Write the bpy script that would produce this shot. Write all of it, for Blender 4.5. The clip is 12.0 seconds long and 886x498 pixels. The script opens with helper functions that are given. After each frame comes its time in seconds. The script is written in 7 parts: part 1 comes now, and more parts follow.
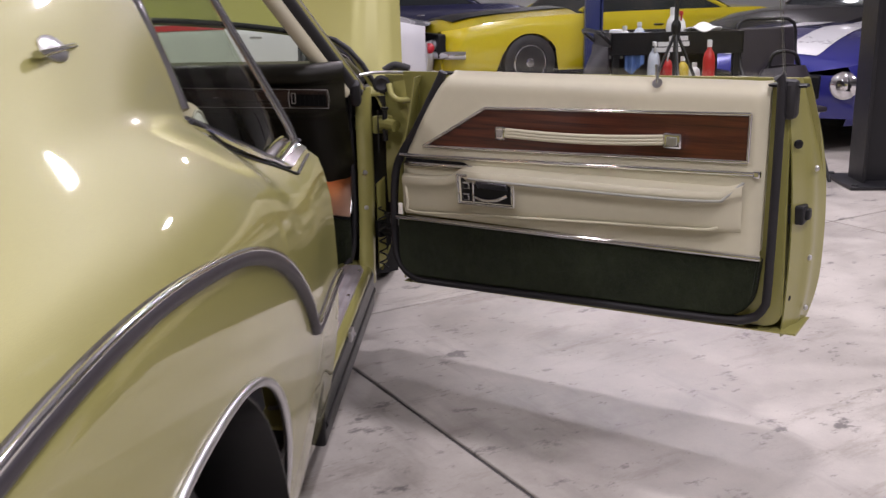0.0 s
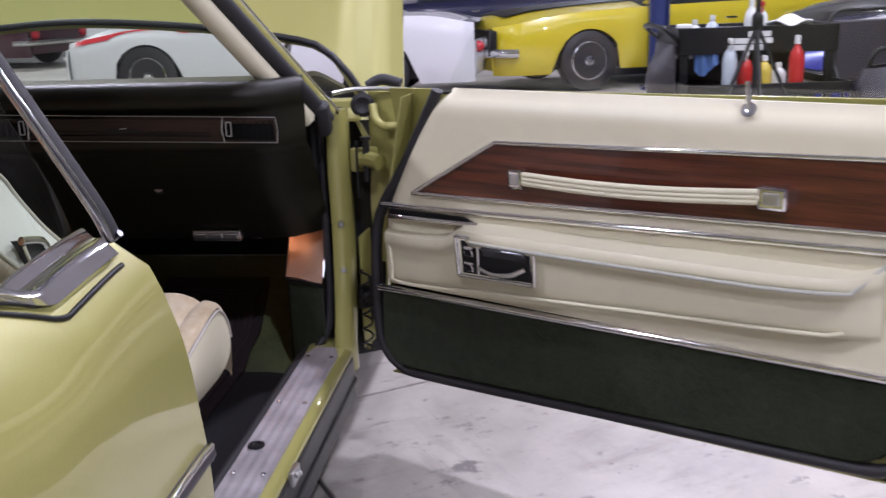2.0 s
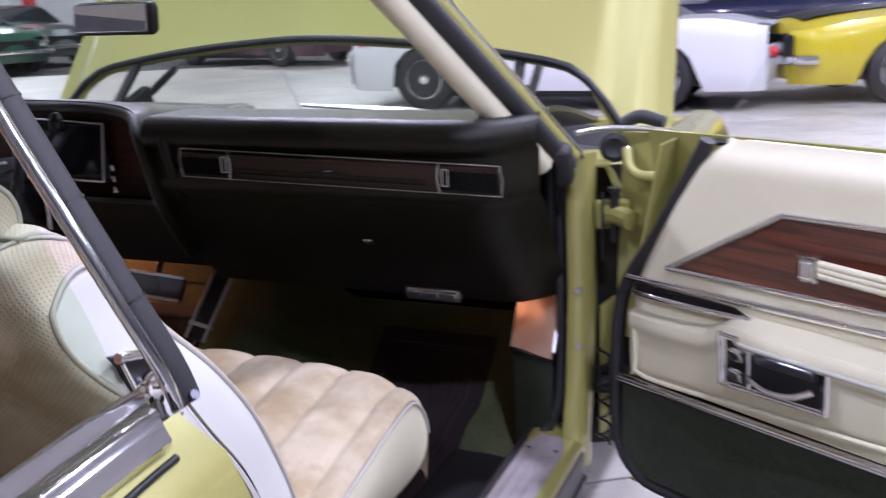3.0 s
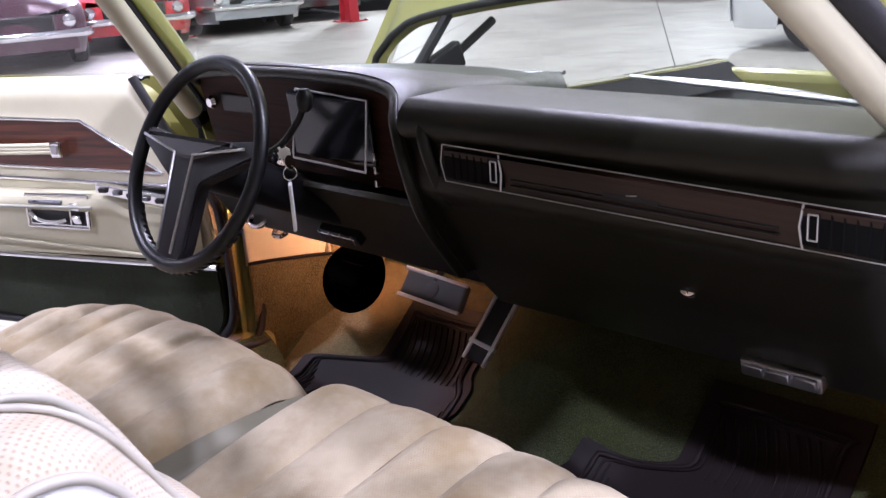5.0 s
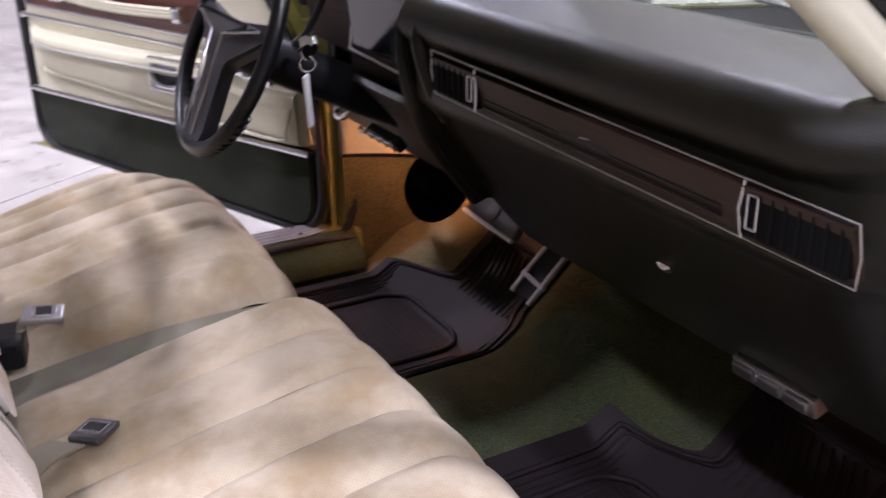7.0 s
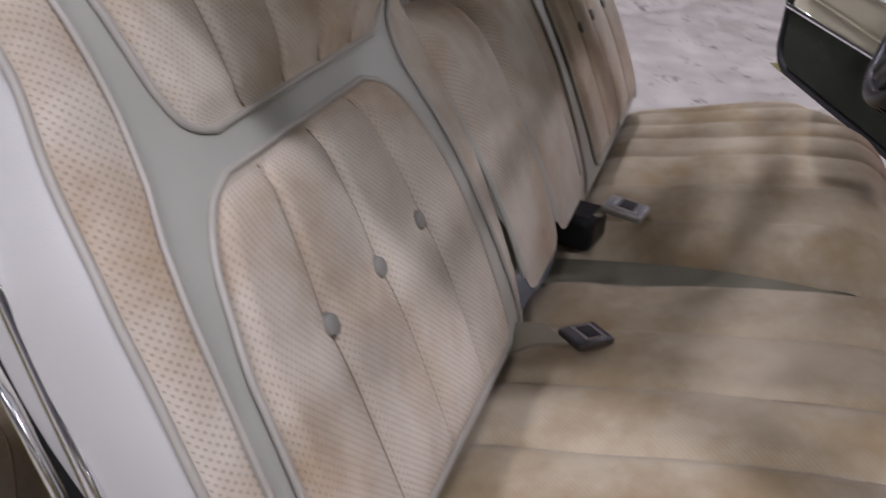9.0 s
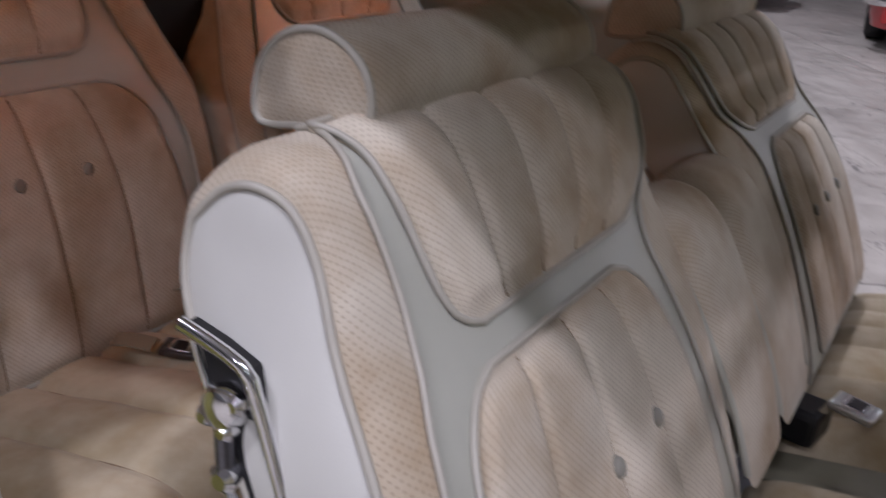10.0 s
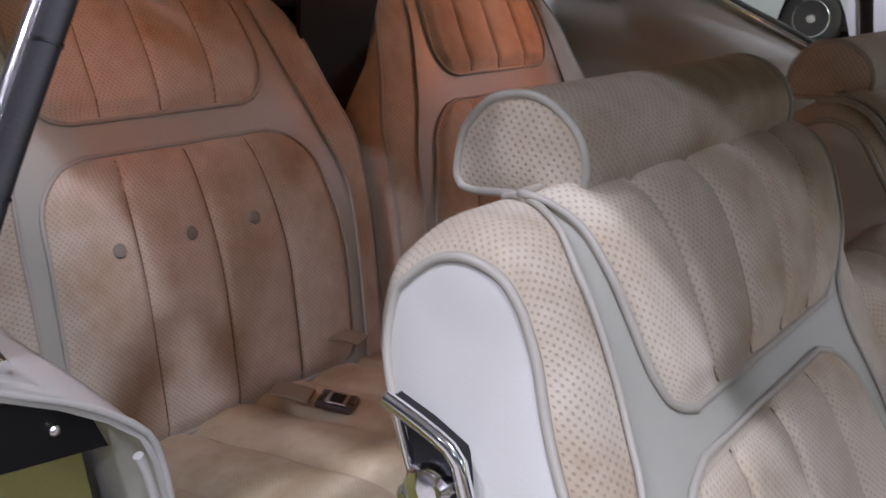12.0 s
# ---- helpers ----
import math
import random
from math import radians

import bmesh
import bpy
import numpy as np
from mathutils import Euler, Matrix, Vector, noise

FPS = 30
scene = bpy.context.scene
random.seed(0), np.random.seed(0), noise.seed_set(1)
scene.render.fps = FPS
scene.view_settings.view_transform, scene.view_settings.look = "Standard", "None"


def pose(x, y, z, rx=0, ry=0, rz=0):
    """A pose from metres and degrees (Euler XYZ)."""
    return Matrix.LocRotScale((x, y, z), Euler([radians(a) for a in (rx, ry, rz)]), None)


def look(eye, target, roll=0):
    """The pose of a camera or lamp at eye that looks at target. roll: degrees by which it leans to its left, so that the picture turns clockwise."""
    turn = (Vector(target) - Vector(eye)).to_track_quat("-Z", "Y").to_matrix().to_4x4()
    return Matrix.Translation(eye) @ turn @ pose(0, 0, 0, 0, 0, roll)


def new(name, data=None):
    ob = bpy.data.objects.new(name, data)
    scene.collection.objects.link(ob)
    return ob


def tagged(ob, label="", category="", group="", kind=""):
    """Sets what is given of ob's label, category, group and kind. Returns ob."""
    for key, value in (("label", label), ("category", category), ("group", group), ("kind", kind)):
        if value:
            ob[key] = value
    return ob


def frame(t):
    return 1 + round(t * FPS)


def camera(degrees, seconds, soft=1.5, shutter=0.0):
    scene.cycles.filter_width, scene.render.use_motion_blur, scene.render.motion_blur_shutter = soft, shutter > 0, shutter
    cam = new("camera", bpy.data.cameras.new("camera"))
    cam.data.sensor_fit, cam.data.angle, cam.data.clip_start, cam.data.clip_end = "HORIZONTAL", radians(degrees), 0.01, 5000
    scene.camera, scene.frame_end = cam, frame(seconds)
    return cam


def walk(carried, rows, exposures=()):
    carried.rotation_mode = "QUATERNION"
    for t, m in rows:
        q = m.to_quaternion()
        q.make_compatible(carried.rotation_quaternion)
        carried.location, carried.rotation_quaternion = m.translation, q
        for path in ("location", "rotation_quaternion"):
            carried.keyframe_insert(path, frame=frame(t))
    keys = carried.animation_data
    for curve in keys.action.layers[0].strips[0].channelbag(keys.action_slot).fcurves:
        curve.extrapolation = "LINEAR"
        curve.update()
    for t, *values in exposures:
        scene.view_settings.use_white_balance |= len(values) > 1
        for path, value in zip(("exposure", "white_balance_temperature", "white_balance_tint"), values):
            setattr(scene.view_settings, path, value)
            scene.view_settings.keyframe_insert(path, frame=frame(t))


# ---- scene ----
cam = camera(49.0, 12.0, soft=1.35, shutter=0.4)
PATH = [
    (0, (1.287, -3.097, 1.204), (1.202, -1.166, 0.689), -1.0),
    (0.5, (1.31, -2.851, 1.2), (1.261, -0.922, 0.674), -1.2),
    (1, (1.343, -2.643, 1.187), (1.284, -0.713, 0.662), -1.3),
    (1.5, (1.394, -2.407, 1.184), (1.293, -0.48, 0.66), -1.5),
    (2, (1.403, -2.209, 1.178), (1.186, -0.291, 0.658), -1.9),
    (2.5, (1.385, -1.978, 1.2), (0.918, -0.098, 0.701), -1.5),
    (3, (1.375, -1.76, 1.213), (0.623, 0.023, 0.708), -2.3),
    (3.5, (1.408, -1.533, 1.22), (0.286, 0.05, 0.737), -2.0),
    (3.7, (1.389, -1.493, 1.23), (0.189, 0.034, 0.751), -2.9),
    (5.3, (1.137, -1.152, 1.22), (-0.22, 0.168, 0.576), -4.0),
    (5.5, (1.137, -1.135, 1.216), (-0.213, 0.174, 0.534), -4.0),
    (6, (1.17, -1.043, 1.204), (-0.209, 0.209, 0.474), -4.4),
    (6.5, (1.251, -0.901, 1.202), (-0.238, 0.199, 0.443), -3.2),
    (6.7, (1.275, -0.844, 1.2), (-0.268, 0.182, 0.445), -2.4),
    (8.3, (1.128, -0.561, 1.107), (-0.577, -0.693, 0.07), 3.2),
    (8.5, (1.141, -0.542, 1.114), (-0.545, -0.841, 0.08), 2.9),
    (9, (1.127, -0.574, 1.114), (-0.581, -1.067, 0.197), 4.3),
    (9.5, (1.126, -0.609, 1.132), (-0.578, -1.26, 0.311), 5.3),
    (10, (1.138, -0.644, 1.165), (-0.511, -1.512, 0.438), 6.2),
    (10.5, (1.155, -0.698, 1.18), (-0.422, -1.747, 0.537), 7.5),
    (11, (1.157, -0.728, 1.189), (-0.356, -1.894, 0.598), 7.2),
    (11.5, (1.148, -0.729, 1.179), (-0.358, -1.891, 0.562), 6.5),
    (12, (1.141, -0.72, 1.167), (-0.4, -1.804, 0.498), 5.9),
]
walk(cam, [(t, look(eye, target, roll)) for t, eye, target, roll in PATH],
     exposures=[(0, -0.2, 6700, 10), (1.0, 0.05, 6500, 10), (1.5, 0.12, 6250, 10), (2.5, 0.40, 5800, 13), (3.5, 0.77, 5550, 14), (5.5, 0.95, 5850, 14), (6.7, 0.87, 5950, 14), (8.3, -0.2, 6250, 10), (9.5, -0.4, 6250, 8), (10.0, -0.40, 6150, 8), (10.5, -0.30, 6080, 8), (11.2, -0.04, 5980, 7), (12, -0.12, 5960, 7)])

# ---- world and light: a closed hall under high lamps ----
world = bpy.data.worlds.new("hall_air")
scene.world = world
world.use_nodes = True
world.node_tree.nodes["Background"].inputs[0].default_value = (1.0, 0.93, 1.0, 1)
world.node_tree.nodes["Background"].inputs[1].default_value = 0.03


def lamp(name, kind, place, energy, colour, size=0.5, target=None):
    data = bpy.data.lights.new(name, kind)
    data.energy, data.color = energy, colour
    if kind == "AREA":
        data.shape, data.size = "DISK", size
    else:
        data.shadow_soft_size = size
    ob = new(name, data)
    ob.matrix_world = look(place, target or (place[0], place[1] + 0.001, 0))
    return ob


COOL = (0.98, 0.92, 1.06)
WARM = (1.0, 0.29, 0.085)
AMBER = (1.0, 0.25, 0.07)
FOOT = (1.0, 0.40, 0.19)
BAYS = [(3.2, -3.4), (2.6, 1.2), (-2.4, 3.4), (-3.0, -2.6), (2.7, 6.5), (-5.5, 8.5), (2.4, 15.0), (4.7, 11.6), (-10.5, 4.0), (6.4, -0.8), (6.8, 3.2), (0.3, -6.2), (-13.5, 11.5), (-9.5, 18.0), (-9.0, -3.5), (-17.5, 9.0), (-18.5, 18.0)]
for bx, by in BAYS:
    lamp("bay_light", "AREA", (bx, by, 5.35), 185 if bx > -8 else 330 if by > 5 else 190, COOL, 0.32)
for side in (1, -1):
    lamp("footwell_light", "POINT", (0.722, 0.118, 0.590) if side > 0 else (-0.60, 0.235, 0.60), 0.16 if side > 0 else 2.1, FOOT, 0.015)
    spot = lamp("sail_light", "SPOT", (side * 0.640, -1.47, 1.200), 2.2 if side > 0 else 4.3, AMBER, 0.02, (-side * 0.25, -1.74, 0.70))
    spot.data.spot_size, spot.data.spot_blend = radians(112), 0.7


# ---- materials ----
def shader(name):
    m = bpy.data.materials.new(name)
    m.use_nodes = True
    nt = m.node_tree
    return m, nt, nt.nodes["Principled BSDF"]


def node(nt, kind, **values):
    n = nt.nodes.new(kind)
    for key, value in values.items():
        if key in n.inputs:
            n.inputs[key].default_value = value
    return n


def math_node(nt, op, a, b=None):
    n = nt.nodes.new("ShaderNodeMath")
    n.operation = op
    for i, v in enumerate((a, b)):
        if v is None:
            continue
        if isinstance(v, (int, float)):
            n.inputs[i].default_value = v
        else:
            nt.links.new(v, n.inputs[i])
    return n.outputs[0]


def blend(nt, fac, a, b):
    n = nt.nodes.new("ShaderNodeMix")
    n.data_type = "RGBA"
    for sock, v in ((n.inputs[0], fac), (n.inputs[6], a), (n.inputs[7], b)):
        if isinstance(v, (int, float)):
            sock.default_value = v
        elif isinstance(v, tuple):
            sock.default_value = (*v, 1) if len(v) == 3 else v
        else:
            nt.links.new(v, sock)
    return n.outputs[2]


def ramp(nt, value, lo, hi):
    n = nt.nodes.new("ShaderNodeMapRange")
    n.inputs[1].default_value, n.inputs[2].default_value = lo, hi
    nt.links.new(value, n.inputs[0])
    return n.outputs[0]


def noise_of(nt, scale, detail=4.0, stretch=None, rough=0.55):
    tc = nt.nodes.new("ShaderNodeTexCoord")
    n = node(nt, "ShaderNodeTexNoise", Scale=scale, Detail=detail, Roughness=rough)
    if stretch:
        mp = nt.nodes.new("ShaderNodeMapping")
        mp.inputs["Scale"].default_value = stretch
        nt.links.new(tc.outputs["Object"], mp.inputs[0])
        nt.links.new(mp.outputs[0], n.inputs["Vector"])
    else:
        nt.links.new(tc.outputs["Object"], n.inputs["Vector"])
    return n.outputs["Fac"]


def bump_to(nt, bsdf, height, strength, distance=0.002):
    b = node(nt, "ShaderNodeBump", Strength=strength, Distance=distance)
    nt.links.new(height, b.inputs["Height"])
    nt.links.new(b.outputs[0], bsdf.inputs["Normal"])


def mat(name, col, rough=0.5, metal=0.0, dark=0.8, scale=3.0, grain=0.0, gscale=300.0, coat=0.0, sheen=0.0, wear=0.12, spec=0.5):
    m, nt, p = shader(name)
    p.inputs["Metallic"].default_value = metal
    p.inputs["Coat Weight"].default_value = coat
    p.inputs["Coat Roughness"].default_value = 0.04
    p.inputs["Sheen Weight"].default_value = sheen
    p.inputs["Specular IOR Level"].default_value = spec
    big, fine = noise_of(nt, scale), noise_of(nt, scale * 12)
    mixed = math_node(nt, "ADD", math_node(nt, "MULTIPLY", big, 0.7), math_node(nt, "MULTIPLY", fine, 0.3))
    fac = ramp(nt, mixed, 0.3, 0.7)
    nt.links.new(blend(nt, fac, tuple(c * dark for c in col), col), p.inputs["Base Color"])
    r = math_node(nt, "ADD", rough - wear / 2, math_node(nt, "MULTIPLY", fac, wear))
    nt.links.new(r, p.inputs["Roughness"])
    if grain:
        bump_to(nt, p, noise_of(nt, gscale, 3), grain)
    return m


def velour(name, col, pale, pitch=0.0034, strength=0.95):
    """Cut-pile seat cloth with rows of small dashes, soiled in patches."""
    m, nt, p = shader(name)
    tc = nt.nodes.new("ShaderNodeTexCoord")
    sep = nt.nodes.new("ShaderNodeSeparateXYZ")
    nt.links.new(tc.outputs["UV"], sep.inputs[0])
    a = math_node(nt, "MULTIPLY", sep.outputs[0], math.pi / pitch)
    b = math_node(nt, "MULTIPLY", sep.outputs[1], math.pi / (pitch * 1.1))
    dots = math_node(nt, "MULTIPLY", math_node(nt, "SINE", a), math_node(nt, "SINE", b))
    dots = math_node(nt, "MULTIPLY", ramp(nt, dots, 0.35, 0.8), strength)
    soil = ramp(nt, noise_of(nt, 7.0, 5, rough=0.62), 0.42, 0.66)
    nap = ramp(nt, noise_of(nt, 26.0, 5), 0.32, 0.68)
    c = blend(nt, math_node(nt, "MULTIPLY", soil, 0.85), pale, col)
    c = blend(nt, math_node(nt, "MULTIPLY", nap, 0.22), c, tuple(x * 0.62 for x in col))
    c = blend(nt, math_node(nt, "MULTIPLY", dots, 0.5), c, tuple(x * 0.5 for x in col))
    nt.links.new(c, p.inputs["Base Color"])
    p.inputs["Roughness"].default_value = 0.95
    p.inputs["Specular IOR Level"].default_value = 0.15
    p.inputs["Sheen Weight"].default_value = 0.12
    p.inputs["Sheen Roughness"].default_value = 0.5
    h = math_node(nt, "SUBTRACT", math_node(nt, "MULTIPLY", noise_of(nt, 600, 2), 0.5), dots)
    bump_to(nt, p, h, 0.55, 0.0015)
    return m


def pile(name, col, dark):
    """Carpet: dark tufts with trodden, paler patches."""
    m, nt, p = shader(name)
    tuft = noise_of(nt, 420, 3)
    patch = ramp(nt, noise_of(nt, 9, 5, rough=0.65), 0.35, 0.65)
    c = blend(nt, patch, dark, col)
    c = blend(nt, ramp(nt, tuft, 0.45, 0.75), c, tuple(min(1, x * 2.1) for x in col))
    nt.links.new(c, p.inputs["Base Color"])
    p.inputs["Roughness"].default_value = 1.0
    p.inputs["Specular IOR Level"].default_value = 0.1
    p.inputs["Sheen Weight"].default_value = 0.10
    bump_to(nt, p, math_node(nt, "ADD", tuft, noise_of(nt, 60, 3)), 0.9, 0.006)
    return m


def woodgrain(name, col, dark, rough=0.3, coat=0.4):
    """Straight-grained rosewood film."""
    m, nt, p = shader(name)
    tc = nt.nodes.new("ShaderNodeTexCoord")
    mp = nt.nodes.new("ShaderNodeMapping")
    mp.inputs["Scale"].default_value = (3.0, 90.0, 1.0)
    nt.links.new(tc.outputs["UV"], mp.inputs[0])
    n1 = node(nt, "ShaderNodeTexNoise", Scale=1.0, Detail=6.0, Roughness=0.6, Distortion=0.3)
    nt.links.new(mp.outputs[0], n1.inputs["Vector"])
    mp2 = nt.nodes.new("ShaderNodeMapping")
    mp2.inputs["Scale"].default_value = (14.0, 700.0, 1.0)
    nt.links.new(tc.outputs["UV"], mp2.inputs[0])
    n2 = node(nt, "ShaderNodeTexNoise", Scale=1.0, Detail=2.0)
    nt.links.new(mp2.outputs[0], n2.inputs["Vector"])
    f = ramp(nt, math_node(nt, "ADD", math_node(nt, "MULTIPLY", n1.outputs["Fac"], 0.75), math_node(nt, "MULTIPLY", n2.outputs["Fac"], 0.25)), 0.36, 0.62)
    nt.links.new(blend(nt, f, dark, col), p.inputs["Base Color"])
    p.inputs["Roughness"].default_value = rough
    p.inputs["Coat Weight"].default_value = coat
    p.inputs["Specular IOR Level"].default_value = 0.5 if coat > 0.2 else 0.25
    return m


def paint(name, col, flake=0.25, rough=0.32):
    """Metallic body paint under clear lacquer, faintly uneven."""
    m, nt, p = shader(name)
    fl = ramp(nt, noise_of(nt, 900, 2), 0.3, 0.7)
    cloud = ramp(nt, noise_of(nt, 1.6, 3), 0.3, 0.7)
    c = blend(nt, fl, tuple(x * 0.86 for x in col), col)
    c = blend(nt, math_node(nt, "MULTIPLY", cloud, 0.12), c, tuple(x * 0.7 for x in col))
    nt.links.new(c, p.inputs["Base Color"])
    p.inputs["Metallic"].default_value = flake
    p.inputs["Roughness"].default_value = rough
    p.inputs["Coat Weight"].default_value = 1.0
    p.inputs["Coat Roughness"].default_value = 0.03
    bump_to(nt, p, noise_of(nt, 35, 2), 0.03, 0.0008)
    return m


def glass(name, tint, rough=0.0):
    m, nt, p = shader(name)
    out = nt.nodes["Material Output"]
    tr = nt.nodes.new("ShaderNodeBsdfTransparent")
    tr.inputs[0].default_value = (*tint, 1)
    gl = node(nt, "ShaderNodeBsdfGlossy", Roughness=0.01)
    fr = node(nt, "ShaderNodeFresnel", IOR=1.5)
    mx = nt.nodes.new("ShaderNodeMixShader")
    nt.links.new(math_node(nt, "MINIMUM", math_node(nt, "MULTIPLY", fr.outputs[0], 1.3), 0.9), mx.inputs[0])
    nt.links.new(tr.outputs[0], mx.inputs[1])
    nt.links.new(gl.outputs[0], mx.inputs[2])
    nt.links.new(mx.outputs[0], out.inputs[0])
    return m


def concrete(name):
    """Sealed grey-white slab: clouds, streaks, tyre marks and small stains."""
    m, nt, p = shader(name)
    cloud = ramp(nt, noise_of(nt, 0.9, 6, rough=0.65), 0.3, 0.7)
    mottle = ramp(nt, noise_of(nt, 5.5, 6, rough=0.7), 0.36, 0.66)
    spots = ramp(nt, noise_of(nt, 9.0, 5, (1.0, 0.55, 1.0), 0.7), 0.605, 0.68)
    streak = ramp(nt, noise_of(nt, 2.2, 5, (0.35, 2.2, 1.0), 0.7), 0.56, 0.75)
    fine = noise_of(nt, 130, 3)
    smear = ramp(nt, noise_of(nt, 3.2, 7, (1.9, 0.5, 1.0), 0.78), 0.54, 0.70)
    flecks = ramp(nt, noise_of(nt, 26.0, 4, (1.0, 0.45, 1.0), 0.7), 0.615, 0.69)
    c = blend(nt, cloud, (0.22, 0.20, 0.175), (0.46, 0.43, 0.385))
    c = blend(nt, math_node(nt, "MULTIPLY", mottle, 0.5), c, (0.54, 0.505, 0.455))
    c = blend(nt, math_node(nt, "MULTIPLY", streak, 0.5), c, (0.15, 0.13, 0.12))
    c = blend(nt, math_node(nt, "MULTIPLY", spots, 0.75), c, (0.06, 0.055, 0.055))
    c = blend(nt, math_node(nt, "MULTIPLY", fine, 0.2), c, (0.20, 0.185, 0.175))
    c = blend(nt, math_node(nt, "MULTIPLY", smear, 0.6), c, (0.18, 0.155, 0.125))
    c = blend(nt, math_node(nt, "MULTIPLY", flecks, 0.55), c, (0.09, 0.08, 0.075))
    nt.links.new(c, p.inputs["Base Color"])
    nt.links.new(math_node(nt, "ADD", 0.34, math_node(nt, "MULTIPLY", mottle, 0.25)), p.inputs["Roughness"])
    bump_to(nt, p, math_node(nt, "ADD", fine, math_node(nt, "MULTIPLY", mottle, 2)), 0.12, 0.002)
    return m


def glow(name, col, strength):
    m, nt, p = shader(name)
    p.inputs["Emission Color"].default_value = (*col, 1)
    p.inputs["Emission Strength"].default_value = strength
    p.inputs["Base Color"].default_value = (*col, 1)
    return m


GOLD = paint("bamboo_paint", (0.345, 0.325, 0.100), 0.18, 0.38)
CREAM = mat("cream_vinyl", (0.62, 0.585, 0.425), 0.42, dark=0.9, grain=0.12, gscale=900)
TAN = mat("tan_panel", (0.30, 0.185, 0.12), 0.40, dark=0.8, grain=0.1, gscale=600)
# Pale vinyl, darkened in its colour for the shade between the cushions.
STRAP = mat("shaded_divider_vinyl", (0.215, 0.20, 0.145), 0.55, dark=0.8, grain=0.15, gscale=700)
WEB = mat("tan_webbing", (0.24, 0.21, 0.15), 0.75, dark=0.8, grain=0.3, gscale=900)
PALE = mat("pale_vinyl", (0.43, 0.43, 0.375), 0.42, dark=0.88, grain=0.12, gscale=900)
PIPING = mat("grey_piping", (0.43, 0.405, 0.35), 0.42)
WHITEV = mat("white_vinyl", (0.55, 0.545, 0.51), 0.38, dark=0.93, grain=0.12, gscale=900)
CLOTH = velour("seat_cloth", (0.40, 0.30, 0.195), (0.60, 0.545, 0.455), 0.0034, 0.80)
VELOUR = velour("cushion_cloth", (0.31, 0.23, 0.125), (0.485, 0.415, 0.30), 0.0026, 0.22)
THREAD = mat("tan_thread", (0.20, 0.14, 0.085), 0.8)
BUTTON = mat("grey_button_vinyl", (0.24, 0.23, 0.20), 0.5)
PILEG = pile("green_carpet", (0.020, 0.026, 0.012), (0.008, 0.011, 0.005))
# Green carpet again, brightened in its colour for hall light reaching the floor.
PILEF = pile("lit_floor_carpet", (0.058, 0.070, 0.027), (0.026, 0.034, 0.013))
# Paler brown carpet: the driver footwell lamp's light is put into the colour.
PILEB = pile("lamplit_brown_carpet", (0.15, 0.125, 0.062), (0.07, 0.068, 0.03))
DASH = mat("dash_vinyl", (0.0100, 0.0092, 0.0058), 0.37, dark=0.85, grain=0.25, gscale=700, wear=0.10, spec=0.42)
_nt = DASH.node_tree
_lw = node(_nt, "ShaderNodeLayerWeight", Blend=0.5)
_nt.links.new(math_node(_nt, "ADD", 0.18, math_node(_nt, "MULTIPLY", math_node(_nt, "POWER", _lw.outputs["Facing"], 2.5), 1.0)), _nt.nodes["Principled BSDF"].inputs["Specular IOR Level"])
# Near-zero base colour, fully rough and without specular.
VOID = mat("flat_black", (0.0015, 0.0015, 0.0015), 1.0, spec=0.0, wear=0.0)
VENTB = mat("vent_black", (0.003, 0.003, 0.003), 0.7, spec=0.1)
BLACKP = mat("black_plastic", (0.007, 0.007, 0.008), 0.36, grain=0.1, gscale=600, spec=0.35)
RUBBER = mat("black_rubber", (0.014, 0.013, 0.015), 0.6, grain=0.2, gscale=400)
PEDAL = mat("worn_pedal_rubber", (0.085, 0.072, 0.066), 0.45, grain=0.2, gscale=300)
MATR = mat("brown_rubber", (0.019, 0.014, 0.015), 0.6, grain=0.2, gscale=500, spec=0.18)
ROSED = woodgrain("dull_rosewood_film", (0.050, 0.016, 0.008), (0.012, 0.004, 0.003), 0.7, 0.0)
BUCKLE = mat("buckle_metal", (0.22, 0.22, 0.25), 0.30, 1.0, dark=0.7, scale=40)
CHROME = mat("chrome", (0.86, 0.86, 0.88), 0.08, 1.0, dark=0.95, wear=0.06)
SCUFFED = mat("scuffed_aluminium", (0.40, 0.375, 0.39), 0.42, 0.25, dark=0.55, scale=14, grain=0.15, gscale=120, wear=0.25)
BRIGHT = mat("bright_pedal_trim", (0.85, 0.84, 0.84), 0.38, 0.4, dark=0.9)
ALU = mat("brushed_aluminium", (0.62, 0.62, 0.63), 0.34, 1.0, dark=0.85, scale=20)
ROSE = woodgrain("rosewood_film", (0.105, 0.026, 0.011), (0.022, 0.005, 0.003))
WALNUT = woodgrain("dark_walnut_film", (0.030, 0.015, 0.010), (0.007, 0.004, 0.003), 0.42, 0.05)
BLACKV = mat("charcoal_molding", (0.035, 0.030, 0.036), 0.42)
GLASS = glass("clear_glass", (0.92, 0.95, 0.93))
GREENG = glass("green_tinted_glass", (0.84, 0.93, 0.78))
DARKG = glass("smoked_glass", (0.25, 0.28, 0.27))
FLOORM = concrete("sealed_concrete")
JOINT = mat("joint_filler", (0.05, 0.045, 0.045), 0.8)
STEEL = mat("dark_steel", (0.03, 0.03, 0.032), 0.45, 0.6)
WALLW = mat("white_wall_panel", (0.82, 0.82, 0.83), 0.6, dark=0.92, scale=1.0)
CEILM = mat("ceiling_deck", (0.5, 0.5, 0.52), 0.7, dark=0.9, scale=1.0)
REDP = mat("red_post_paint", (0.50, 0.015, 0.03), 0.4)
BLUEP = mat("blue_post_paint", (0.018, 0.03, 0.13), 0.4)
POSTB = mat("black_post_paint", (0.010, 0.010, 0.012), 0.4)
